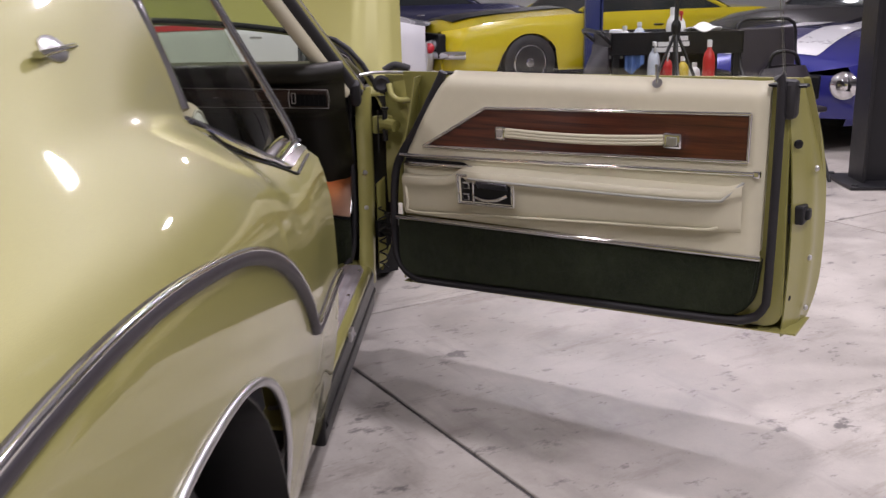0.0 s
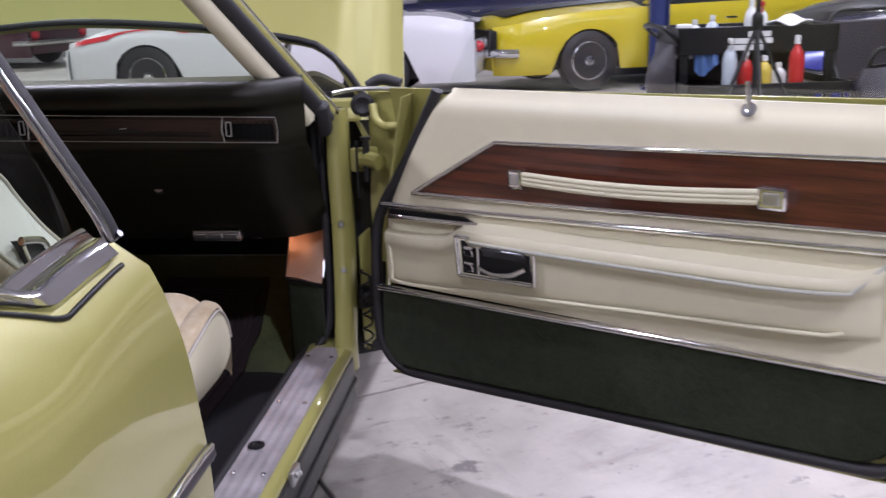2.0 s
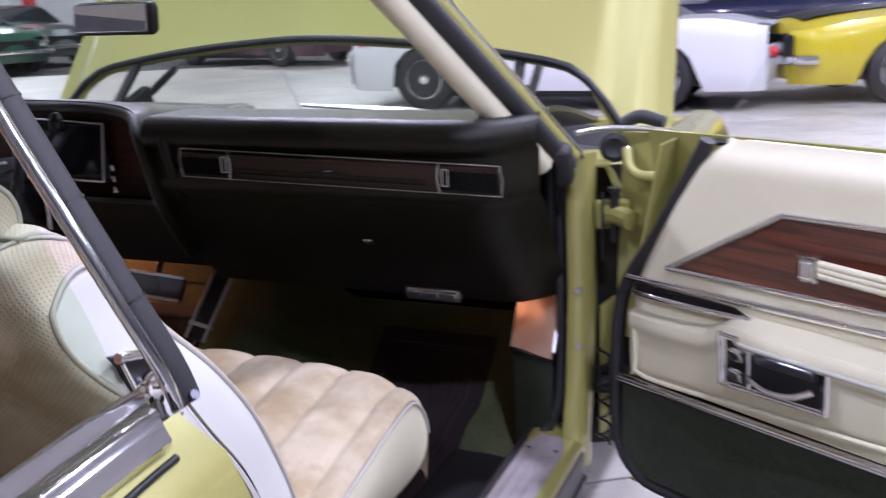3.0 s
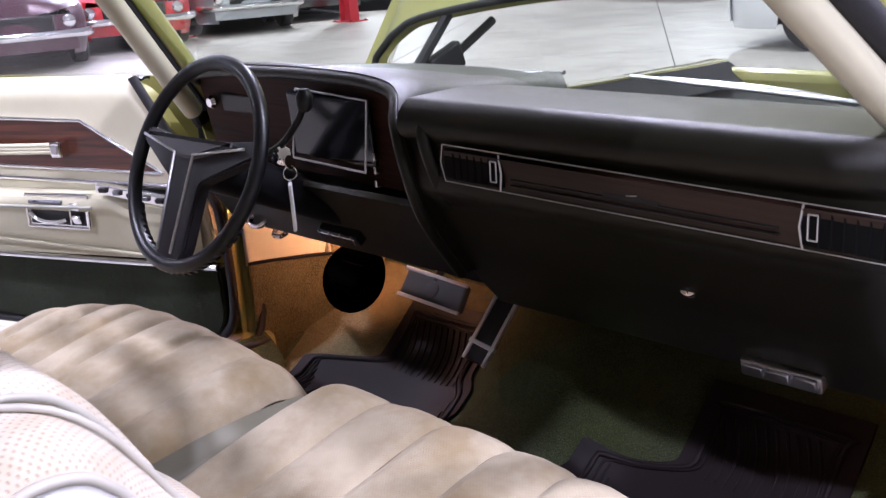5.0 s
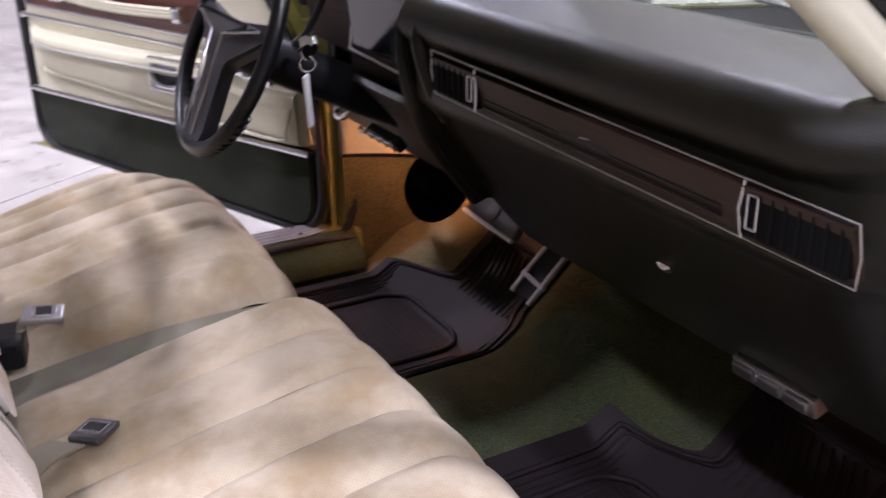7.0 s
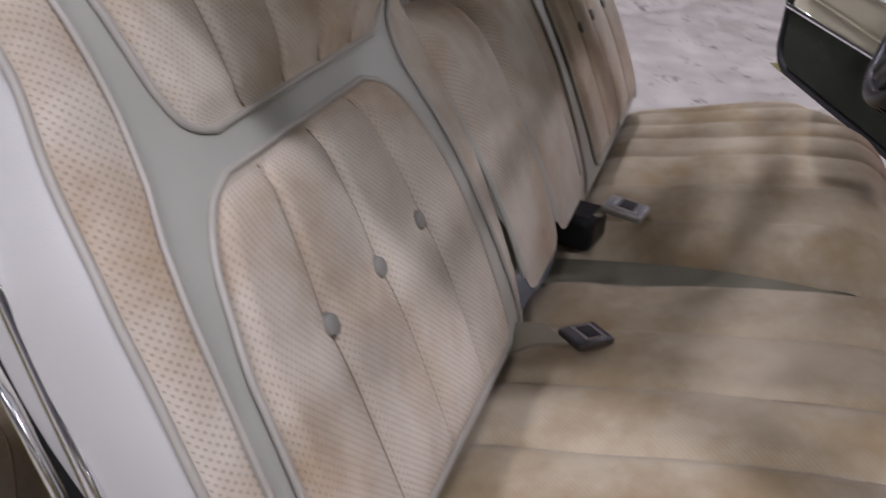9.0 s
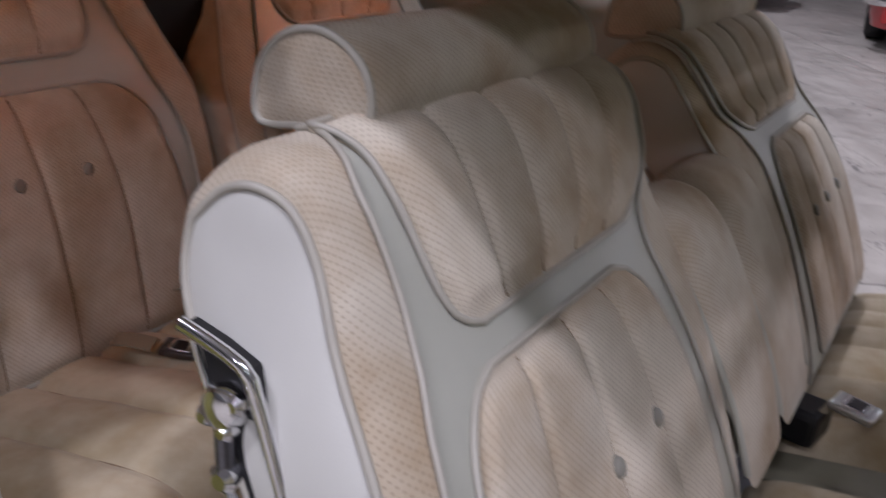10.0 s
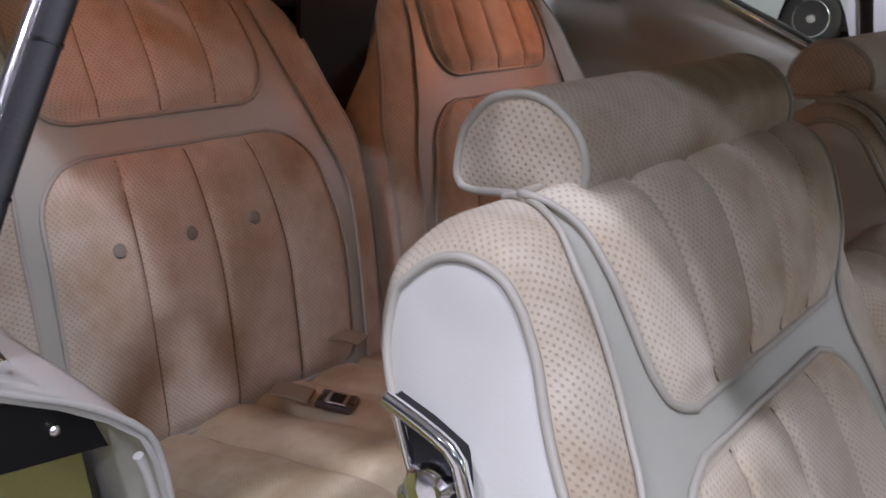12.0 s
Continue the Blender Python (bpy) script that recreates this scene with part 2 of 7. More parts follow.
LENS = glow("courtesy_lamp_lens", (1.0, 0.72, 0.45), 6.0)
MIRROR = mat("mirror_silver", (0.9, 0.9, 0.9), 0.02, 1.0, dark=1.0, wear=0.0)
WHITEB = mat("white_plastic", (0.75, 0.75, 0.73), 0.4)


# ---- mesh tools ----
MIRRORED = [1.0]


def pchip(xs, ys):
    xs, ys = np.array(xs, float), np.array(ys, float)
    h, d = np.diff(xs), np.diff(ys) / np.diff(xs)
    m = np.zeros_like(xs)
    m[0], m[-1] = d[0], d[-1]
    for i in range(1, len(xs) - 1):
        if d[i - 1] * d[i] > 0:
            w1, w2 = 2 * h[i] + h[i - 1], h[i] + 2 * h[i - 1]
            m[i] = (w1 + w2) / (w1 / d[i - 1] + w2 / d[i])

    def at(x):
        x = min(max(x, xs[0]), xs[-1])
        i = min(int(np.searchsorted(xs, x, "right")) - 1, len(xs) - 2)
        t = (x - xs[i]) / h[i]
        a, b, c, e = 2 * t**3 - 3 * t * t + 1, t**3 - 2 * t * t + t, -2 * t**3 + 3 * t * t, t**3 - t * t
        return float(a * ys[i] + b * h[i] * m[i] + c * ys[i + 1] + e * h[i] * m[i + 1])
    return at


def curve(points, n=40, closed=False):
    """A smooth line of n+1 places through the points, evenly spaced."""
    p = [np.array(q, float) for q in points]
    out, cnt = [], len(p)
    for i in range(cnt if closed else cnt - 1):
        if closed:
            a, b, c, d = (p[(i + k) % cnt] for k in (-1, 0, 1, 2))
        else:
            a, b, c, d = p[max(i - 1, 0)], p[i], p[i + 1], p[min(i + 2, cnt - 1)]
        for t in np.linspace(0, 1, 16, endpoint=False):
            out.append(0.5 * (2 * b + (c - a) * t + (2 * a - 5 * b + 4 * c - d) * t * t + (3 * b - a - 3 * c + d) * t**3))
    out.append(p[0] if closed else p[-1])
    out = np.array(out)
    s = np.concatenate([[0], np.cumsum(np.linalg.norm(np.diff(out, axis=0), axis=1))])
    q = np.linspace(0, s[-1], n + 1)
    return np.stack([np.interp(q, s, out[:, k]) for k in range(out.shape[1])], 1)


def thing(name, label, category, group="", at=(0, 0, 0), turn=0.0, kind=""):
    ob = new(name)
    ob.matrix_world = pose(*at, 0, 0, turn)
    return tagged(ob, label, category, group, kind)


def part(name, shape, material, parent=None, label="", smooth=True):
    """One mesh object of (verts, faces[, uvs]) under a thing or a part."""
    verts, faces = shape[0], shape[1]
    sx = MIRRORED[0]
    verts = [(float(v[0]) * sx, float(v[1]), float(v[2])) for v in verts]
    if sx < 0:
        faces = [tuple(reversed(f)) for f in faces]
    me = bpy.data.meshes.new(name)
    me.from_pydata(verts, [], faces)
    if len(shape) > 2 and shape[2] is not None:
        layer = me.uv_layers.new(name="UVMap")
        for lp in me.loops:
            layer.data[lp.index].uv = shape[2][lp.vertex_index]
    me.materials.append(material)
    if smooth:
        limit = shape[3] if len(shape) > 3 else 38
        me.polygons.foreach_set("use_smooth", [True] * len(me.polygons))
        me.set_sharp_from_angle(angle=radians(limit))
    me.validate()
    ob = new(name, me)
    if parent is not None:
        ob.parent = parent
    if label:
        ob["label"] = label
    return ob


def surf(f, nu, nv, thick=0.0, flip=False):
    """A sheet f(a, b), a and b from 0 to 1, with a back face thick behind it."""
    P = np.array([[f(i / nu, j / nv) for j in range(nv + 1)] for i in range(nu + 1)], float)
    su = np.concatenate([[0], np.cumsum(np.linalg.norm(np.diff(P[:, nv // 2], axis=0), axis=1))])
    sv = np.concatenate([[0], np.cumsum(np.linalg.norm(np.diff(P[nu // 2], axis=0), axis=1))])
    uv = [(su[i], sv[j]) for i in range(nu + 1) for j in range(nv + 1)]
    verts = P.reshape(-1, 3).tolist()
    k = lambda i, j: i * (nv + 1) + j
    faces = [(k(i, j), k(i + 1, j), k(i + 1, j + 1), k(i, j + 1)) for i in range(nu) for j in range(nv)]
    if flip:
        faces = [tuple(reversed(q)) for q in faces]
    if thick:
        du, dv = np.gradient(P, axis=0), np.gradient(P, axis=1)
        N = np.cross(du, dv)
        N /= np.linalg.norm(N, axis=2, keepdims=True) + 1e-12
        if flip:
            N = -N
        Q = (P - N * thick).reshape(-1, 3).tolist()
        off = len(verts)
        back = [tuple(off + x for x in reversed(q)) for q in faces]
        ring = [k(i, 0) for i in range(nu)] + [k(nu, j) for j in range(nv)] + [k(i, nv) for i in range(nu, 0, -1)] + [k(0, j) for j in range(nv, 0, -1)]
        rim = []
        for a, b in zip(ring, ring[1:] + ring[:1]):
            rim.append((b, a, off + a, off + b) if not flip else (a, b, off + b, off + a))
        verts, faces, uv = verts + Q, faces + back + rim, uv + uv
    return verts, faces, uv


def tube(points, r, sides=8, closed=False, flat=1.0, up=None, ends=None):
    """A round or flattened bar along points; ends: radius factors at start and end."""
    p = np.array(points, float)
    n = len(p)
    tang = np.gradient(p, axis=0) if not closed else np.roll(p, -1, 0) - np.roll(p, 1, 0)
    tang /= np.linalg.norm(tang, axis=1, keepdims=True) + 1e-12
    ref = np.array(up if up is not None else (0.13, 0.21, 0.97))
    side = np.cross(tang[0], ref)
    if np.linalg.norm(side) < 1e-3:
        side = np.cross(tang[0], (1, 0, 0))
    verts, uv, s = [], [], 0.0
    for i in range(n):
        if up is not None:
            side = np.cross(tang[i], ref)
        else:
            side = side - tang[i] * (side @ tang[i])
        side = side / (np.linalg.norm(side) + 1e-12)
        top = np.cross(side, tang[i])
        f = 1.0 if ends is None else ends[0] + (ends[1] - ends[0]) * i / (n - 1)
        if i:
            s += float(np.linalg.norm(p[i] - p[i - 1]))
        for j in range(sides):
            a = 2 * math.pi * j / sides
            verts.append(p[i] + f * r * (math.cos(a) * side + flat * math.sin(a) * top))
            uv.append((s, a * r))
    faces = []
    for i in range(n if closed else n - 1):
        for j in range(sides):
            a, b = i * sides + j, i * sides + (j + 1) % sides
            c, d = ((i + 1) % n) * sides + (j + 1) % sides, ((i + 1) % n) * sides + j
            faces.append((a, d, c, b))
    if not closed:
        faces += [tuple(range(sides)), tuple(reversed(range((n - 1) * sides, n * sides)))]
    return verts, faces, uv, 75


def from_bm(bm):
    bm.verts.index_update()
    out = [v.co.copy() for v in bm.verts], [tuple(v.index for v in f.verts) for f in bm.faces]
    bm.free()
    return out


def box(size, m=None, bevel=0.004, segments=2):
    bm = bmesh.new()
    bmesh.ops.create_cube(bm, size=1.0)
    bmesh.ops.scale(bm, vec=size, verts=bm.verts)
    if bevel:
        bmesh.ops.bevel(bm, geom=bm.edges[:], offset=bevel, segments=segments, affect="EDGES", profile=0.5)
    if m is not None:
        bm.transform(m)
    return *from_bm(bm), None, 20


def prism(poly, place, depth, bevel=0.002):
    """A plate with the outline poly (2D), laid by place(p, q, d) with d from 0 back to -depth."""
    bm = bmesh.new()
    vs = [bm.verts.new((x, y, 0)) for x, y in poly]
    f = bm.faces.new(vs)
    ext = bmesh.ops.extrude_face_region(bm, geom=[f])
    for e in ext["geom"]:
        if isinstance(e, bmesh.types.BMVert):
            e.co.z -= depth
    bmesh.ops.recalc_face_normals(bm, faces=bm.faces)
    if bevel:
        bmesh.ops.bevel(bm, geom=[e for e in bm.edges if e.verts[0].co.z == e.verts[1].co.z == 0], offset=bevel, segments=2, affect="EDGES")
    verts, faces = from_bm(bm)
    uv = [(v[0], v[1]) for v in verts]
    out = [place(v[0], v[1], v[2]) for v in verts]
    a, b, c = (np.array(place(*q)) - np.array(place(0, 0, 0)) for q in ((1, 0, 0), (0, 1, 0), (0, 0, 1)))
    if np.cross(a, b) @ c < 0:
        faces = [tuple(reversed(q)) for q in faces]
    return out, faces, uv


def lathe(profile, m, n=24):
    """Turned body: profile of (radius, height) about the z axis of m."""
    verts, faces = [], []
    for r, z in profile:
        for j in range(n):
            a = 2 * math.pi * j / n
            verts.append(m @ Vector((r * math.cos(a), r * math.sin(a), z)))
    for i in range(len(profile) - 1):
        for j in range(n):
            a, b = i * n + j, i * n + (j + 1) % n
            faces.append((a, b, b + n, a + n))
    faces += [tuple(reversed(range(n))), tuple(range((len(profile) - 1) * n, len(profile) * n))]
    return verts, faces


def joined(*shapes):
    verts, faces, uv = [], [], []
    for s in shapes:
        k = len(verts)
        verts += list(s[0])
        faces += [tuple(i + k for i in f) for f in s[1]]
        uv += list(s[2]) if len(s) > 2 and s[2] is not None else [(0, 0)] * len(s[0])
    return verts, faces, uv, min(s[3] if len(s) > 3 else 50 for s in shapes)


def rounded(poly, r, n=5):
    """A polygon with its corners rounded; r: one radius or one for each corner."""
    out, cnt = [], len(poly)
    for i in range(cnt):
        a, b, c = (np.array(poly[(i + k) % cnt], float) for k in (-1, 0, 1))
        rr = r[i] if isinstance(r, (list, tuple)) else r
        u, v = (a - b) / np.linalg.norm(a - b), (c - b) / np.linalg.norm(c - b)
        rr = min(rr, 0.49 * np.linalg.norm(a - b), 0.49 * np.linalg.norm(c - b))
        for t in np.linspace(0, 1, n + 1):
            q = b + u * rr * (1 - t) ** 2 + v * rr * t**2
            out.append((float(q[0]), float(q[1])))
    return out


def screw(place, normal, r=0.006):
    m = Vector(normal).to_track_quat("Z", "Y").to_matrix().to_4x4()
    return lathe([(r, 0), (r, r * 0.4), (r * 0.7, r * 0.75), (r * 0.25, r * 0.8)], Matrix.Translation(place) @ m, 10)


# ---- the car: body ----
def ease(t):
    t = min(1.0, max(0.0, t))
    return t * t * (3 - 2 * t)


car = thing("car", "gold-green metallic two-door hardtop with both doors and its hood open", "car")


def body_half(side):
    """Quarter panel, sill, pillar, fender and glass of one side; x is given for the right."""
    MIRRORED[0] = side
    right = side > 0
    belt = pchip([-3.6, -2.9, -2.3, -1.95, -1.655, -1.52, -1.42, -1.40, -1.385, -1.37, -1.25, -0.9], [0.95, 1.01, 1.055, 1.055, 1.018, 0.960, 0.918, 0.909, 0.906, 0.908, 0.918, 0.92])
    beltx = pchip([-3.6, -2.2, -1.655, -1.52, -1.42, -1.385, -1.25, -0.9], [0.84, 0.825, 0.846, 0.894, 0.930, 0.942, 0.944, 0.944])
    smooth_x = pchip([0.22, 0.40, 0.60, 0.74, 0.90, 0.96, 1.02, 1.08, 1.15, 1.22, 1.275], [0.925, 0.963, 0.992, 1.0, 0.992, 0.962, 0.908, 0.855, 0.803, 0.760, 0.722])
    sect = pchip([0, 0.22, 0.45, 0.62, 0.85, 0.94, 1.0], [0.925, 0.965, 0.993, 1.001, 0.998, 0.965, 0.905])
    shoulder = pchip([0, 0.22, 0.45, 0.62, 0.79, 0.86, 0.93, 1.0], [0.925, 0.965, 0.993, 1.001, 0.993, 0.968, 0.918, 0.846])
    taper = pchip([-3.6, -3.1, -2.6, -2.2, -1.6, -1.15, -1.0], [-0.20, -0.06, 0.0, 0.0, -0.004, -0.021, -0.022])
    edge = pchip([0.2, 0.30, 0.50, 0.60, 0.66, 0.72, 0.78, 0.84, 0.90, 1.1], [-1.00, -1.035, -1.112, -1.142, -1.157, -1.170, -1.192, -1.209, -1.222, -1.25])
    rail = pchip([-3.4, -2.9, -2.4, -1.73, -1.2, -0.42], [0.99, 1.09, 1.20, 1.275, 1.300, 1.290])
    railx = pchip([-3.4, -2.9, -2.4, -1.73, -0.8, -0.36], [0.66, 0.69, 0.705, 0.722, 0.715, 0.665])
    post = -1.66

    def arch(y):
        d = abs((y + 2.17) / 0.455)
        return 0.30 + 0.455 * (1 - d**2.5) ** (1 / 2.5) if d < 1 else 0.0

    def skin_at(y, z):
        low, top = 0.22, belt(y)
        k = min(1.0, (z - low) / (top - low))
        w = ease((y - post) / 0.27)
        if w < 1:
            return (sect(k) + (beltx(y) - 0.905) * ease((k - 0.87) / 0.13)) * w + shoulder(k) * (1 - w) + taper(y)
        return sect(k) + (beltx(y) - 0.905) * ease((k - 0.87) / 0.13) + taper(y)

    def quarter_x(y, z):
        x = skin_at(y, z)
        if y >= post:
            return x
        back_off = ease((post - y) / 0.60)
        tall = max(belt(y) + 0.012, rail(max(y, -3.4)))
        zs = z if z < 0.9 else 0.9 + (z - 0.9) * 0.375 / max(0.05, tall - 0.9)
        return x * (1 - back_off) + (smooth_x(zs) + taper(y)) * back_off

    def skin(a, b):
        low = 0.22
        y = post + (edge(low + (0.87 - low) * b) - post) * a
        zl = max(low, arch(y))
        z = zl + (belt(y) - zl) * b
        return skin_at(y, z), y, z

    def rear_skin(a, b):
        """From the wheel opening up over the hip and the sail panel to the roof rail."""
        y = -3.55 + (post + 3.55) * a
        zl = max(0.22, arch(y))
        back_off = ease((post - y) / 0.60)
        tall = max(belt(y) + 0.012, rail(max(y, -3.4)))

        def mixed(x, z):
            zs = z if z < 0.9 else 0.9 + (z - 0.9) * 0.375 / max(0.05, tall - 0.9)
            return x * (1 - back_off) + (smooth_x(zs) + taper(y)) * back_off
        if b <= 0.6:
            z = zl + (belt(y) - zl) * b / 0.6
            return mixed(skin_at(y, z), z), y, z
        t = (b - 0.6) / 0.4
        yy = y + 0.035 * t * a
        zb, zt = belt(y), max(belt(y) + 0.012, rail(max(y, -3.4)))
        xb, xt = skin_at(y, zb), min(railx(max(y, -3.4)), skin_at(y, zb) - 0.01)
        return mixed(xb + (xt - xb) * t + 0.012 * math.sin(math.pi * t) * min(1, 6 * (zt - zb)), zb + (zt - zb) * t), yy, zb + (zt - zb) * t
    fq, rq = surf(skin, 44, 24, 0.0, flip=True), surf(rear_skin, 100, 40, 0.0, flip=True)
    bm = bmesh.new()
    vs = [bm.verts.new(v) for v in fq[0] + rq[0]]
    for q in fq[1] + [tuple(i + len(fq[0]) for i in f) for f in rq[1]]:
        bm.faces.new([vs[i] for i in q])
    bmesh.ops.remove_doubles(bm, verts=bm.verts, dist=0.0006)
    quarter = part("quarter_panel", from_bm(bm), GOLD, car, "gold-green quarter panel with a raised hip")
    lip = [(quarter_x(y, max(arch(y), 0.24)) + 0.002, y, max(arch(y), 0.24)) for y in -2.17 + 0.4549 * np.sin(np.linspace(-1.5, 1.5, 50))]
    part("wheel_arch_molding", tube(lip, 0.0065, 8), ALU, quarter, "bright wheel opening molding")
    sweep = curve([(-1.150, 0.630), (-1.25, 0.634), (-1.50, 0.640), (-1.535, 0.645), (-1.60, 0.715), (-1.70, 0.79), (-1.80, 0.842), (-1.93, 0.884), (-2.08, 0.910), (-2.27, 0.925), (-2.5, 0.922), (-2.8, 0.90), (-3.2, 0.86)], 70)
    line = [(quarter_x(y, z) + 0.002, y, z) for y, z in sweep]
    line = [(x, min(y, edge(z)), z) for x, y, z in line]
    part("side_molding", tube(line, 0.0115, 8), BLACKV, quarter, "charcoal vinyl body side molding")
    part("molding_bead", tube([(x + 0.006, y, z + 0.010) for x, y, z in line], 0.0042, 6), CHROME, quarter, "thin chrome bead along the molding")
    # wheel house and wheel
    part("wheel_house", surf(lambda a, b: (0.98 - 0.36 * b, -2.17 - 0.47 * math.cos(math.pi * a), 0.24 + 0.53 * math.sin(math.pi * a)), 20, 3, 0.004), BLACKP, car, "dark inner wheel house")
    wheel((0.80, -2.17, 0.345), car)
    if right:
        part("emblem", lathe([(0.024, 0), (0.024, 0.003), (0.018, 0.006), (0.006, 0.007)], pose(0.7955, -1.985, 1.146, 0, 56, -4) @ Matrix.Diagonal((0.75, 1.1, 1, 1)), 24), ALU, quarter, "round chrome emblem on a bar")
        part("emblem_bar", tube(curve([(0.806, -2.046, 1.144), (0.804, -2.015, 1.145), (0.799, -1.96, 1.146), (0.794, -1.925, 1.147)], 12), 0.007, 8, flat=0.6), CHROME, quarter, "chrome bar")
    # quarter window: chrome base, glass, lock bar
    base = np.array([(beltx(y) - 0.052 + 0.022 * ease((-y - 1.4) / 0.2), y, belt(y) + 0.010) for y in np.linspace(-1.215, -1.65, 30)] + [(0.826, -1.662, 1.034)])

    def ribbon(a, b):
        y = -1.252 - 0.408 * a + 0.035 * b * (1 - a)
        wide = 0.056 - 0.030 * ease((a - 0.30) / 0.5)
        return beltx(y) + 0.003 - wide * b, y, belt(y) - 0.003 + 0.016 * math.sin(1.9 * b) - 0.004 * math.cos(9.4 * b) * (0.3 < b)
    qw = part("window_molding", surf(ribbon, 60, 14, 0.006, flip=True), CHROME, car, "wide chrome quarter window molding")
    back = curve([(0.826, -1.662, 1.034), (0.80, -1.655, 1.10), (0.762, -1.652, 1.195), (0.722, -1.645, 1.285)], 16)
    part("rear_molding", tube([(x + 0.006, y + 0.026 + 0.012 * (z - 1.03) / 0.25, z) for x, y, z in back], 0.0145, 10, flat=0.7), CHROME, qw, "chrome rear window molding")
    low = [(skin_at(y, belt(y) - 0.016) + 0.001, y, belt(y) - 0.016) for y in np.linspace(-1.252, -1.62, 40)]
    part("belt_stripe", tube([(x + 0.006, y, z - 0.012) for x, y, z in low], 0.0018, 6), BLACKP, qw, "second thin black stripe")
    part("belt_stripe", tube(low, 0.0032, 6), BLACKP, qw, "thin black stripe below the molding")
    bar = curve([(0.914, -1.202, 0.915), (0.905, -1.206, 0.945), (0.880, -1.215, 1.0), (0.829, -1.226, 1.10), (0.778, -1.236, 1.20), (0.733, -1.247, 1.29)], 24)
    top_line = lambda t: bar[24] * (1 - t) + back[16] * t

    def pane_at(a, b):
        lo_p = base[int(round(a * 29)) + 1] + np.array((-0.004, 0, 0.004))
        left, rightp = bar[int(round(b * 24))], back[int(round(b * 16))]
        edge_lo, edge_hi = lo_p, top_line(a)
        ruled = edge_lo * (1 - b) + edge_hi * b
        cross = left * (1 - a) + rightp * a
        corner = (bar[0] * (1 - a) + base[30] * a) * (1 - b) + top_line(a) * b
        return tuple(ruled + cross - corner)
    pane = part("quarter_glass", surf(pane_at, 29, 16, 0.0, flip=True), GREENG, car, "quarter window glass")
    pane.visible_shadow = False
    part("glass_frame", tube(bar, 0.0058, 10), CHROME, pane, "chrome leading edge of the window")
    seal = [(x - 0.002, y + 0.0165, z + 0.001) for x, y, z in bar]
    part("seal", tube(seal, 0.0065, 10, flat=1.9, up=(0, 1, 0)), RUBBER, pane, "black rubber sealing strip")
    for k in (5, 10, 15, 20):
        part("seal_joint", tube([seal[k], [q + 0.12 * (r - q) for q, r in zip(seal[k], seal[k + 1])]], 0.0072, 10, flat=1.9, up=(0, 1, 0)), BLACKP, pane)
    # door jamb of the quarter
    def jamb(a, b):
        z = 0.26 + 0.575 * b
        x = skin_at(edge(z), z)
        return x - 0.004 - (x - 0.80) * a, edge(z) - 0.004 - 0.06 * a - 0.012 * math.sin(math.pi * a), z
    part("lock_pillar", surf(jamb, 8, 16, 0.004), GOLD, car)
    part("pillar_plate", prism([(0.908, 0.884), (0.880, 0.878), (0.856, 0.868), (0.834, 0.852), (0.822, 0.826), (0.905, 0.838)], lambda p, q, t: (p, -1.184 + t, q), 0.006, 0.001), BLACKP, car, "black pillar closing plate")
    part("plate_screw", screw((0.860, -1.183, 0.853), (0, 1, 0.1), 0.0035), CHROME, car)
    part("latch_nub", tube([(0.922, -1.190, 0.922), (0.905, -1.185, 0.910), (0.893, -1.182, 0.901)], 0.0042, 8, ends=(1.0, 0.7)), BUCKLE, car, "chrome window corner nub")
    # sill with its plate
    prof = [(0.785, 0.262), (0.790, 0.300), (0.805, 0.308), (0.880, 0.308), (0.898, 0.303), (0.908, 0.288), (0.908, 0.262), (0.895, 0.21), (0.86, 0.17)]
    sp = curve(prof, 22)
    sill = part("sill", surf(lambda a, b: (sp[int(round(a * 22))][0], -1.20 + 1.32 * b, sp[int(round(a * 22))][1]), 22, 10, 0.01), GOLD, car)
    part("rocker_panel", box((0.030, 1.07, 0.12), pose(0.898, -0.485, 0.228), 0.008), BLACKP, sill, "dark rocker panel under the sill")
    plate = part("sill_plate", surf(lambda a, b: (0.803 + 0.083 * (0.5 + (a - 0.5) * min(1.0, 0.55 + 9 * (1 - b))), -1.12 + 1.165 * b, 0.3135 + 0.0007 * math.cos(a * 25) - 0.002 * a + 0.0006 * noise.noise(Vector((a * 3, b * 9, 2.1)))), 36, 40, 0.004), SCUFFED, sill, "scuffed flat aluminium sill plate")
    for y in (-0.93, -0.62, -0.30, -0.03):
        part("plate_screw", screw((0.816, y, 0.3145), (0, 0, 1), 0.0055), CHROME, plate)
        part("plate_screw", screw((0.874, y, 0.3125), (0, 0, 1), 0.0055), CHROME, plate)
    part("drain_plug", lathe([(0.017, 0), (0.017, 0.003), (0.012, 0.004), (0.010, 0.001)], pose(0.826, -0.505, 0.3145), 20), BLACKP, plate, "black round plug in the sill plate")
    if not right:
        part("sill_carpet", surf(lambda a, b: (0.735 + 0.075 * b, -1.0 + 1.105 * a, 0.232 + 0.087 * b ** 0.7 - 0.012 * b * b), 30, 10, 0.006), PILEF, sill, "green carpet turned up over the sill")
    part("sill_seal", tube([(0.788, y, 0.300 - 0.01 * (y > 0)) for y in np.linspace(-1.0, 0.1, 12)], 0.011, 8), RUBBER, sill, "dark door sealing strip")
    part("rocker_molding", tube([(0.907, y, 0.222) for y in np.linspace(-1.01, 0.05, 10)], 0.012, 8), BLACKP, sill, "dark rocker molding")
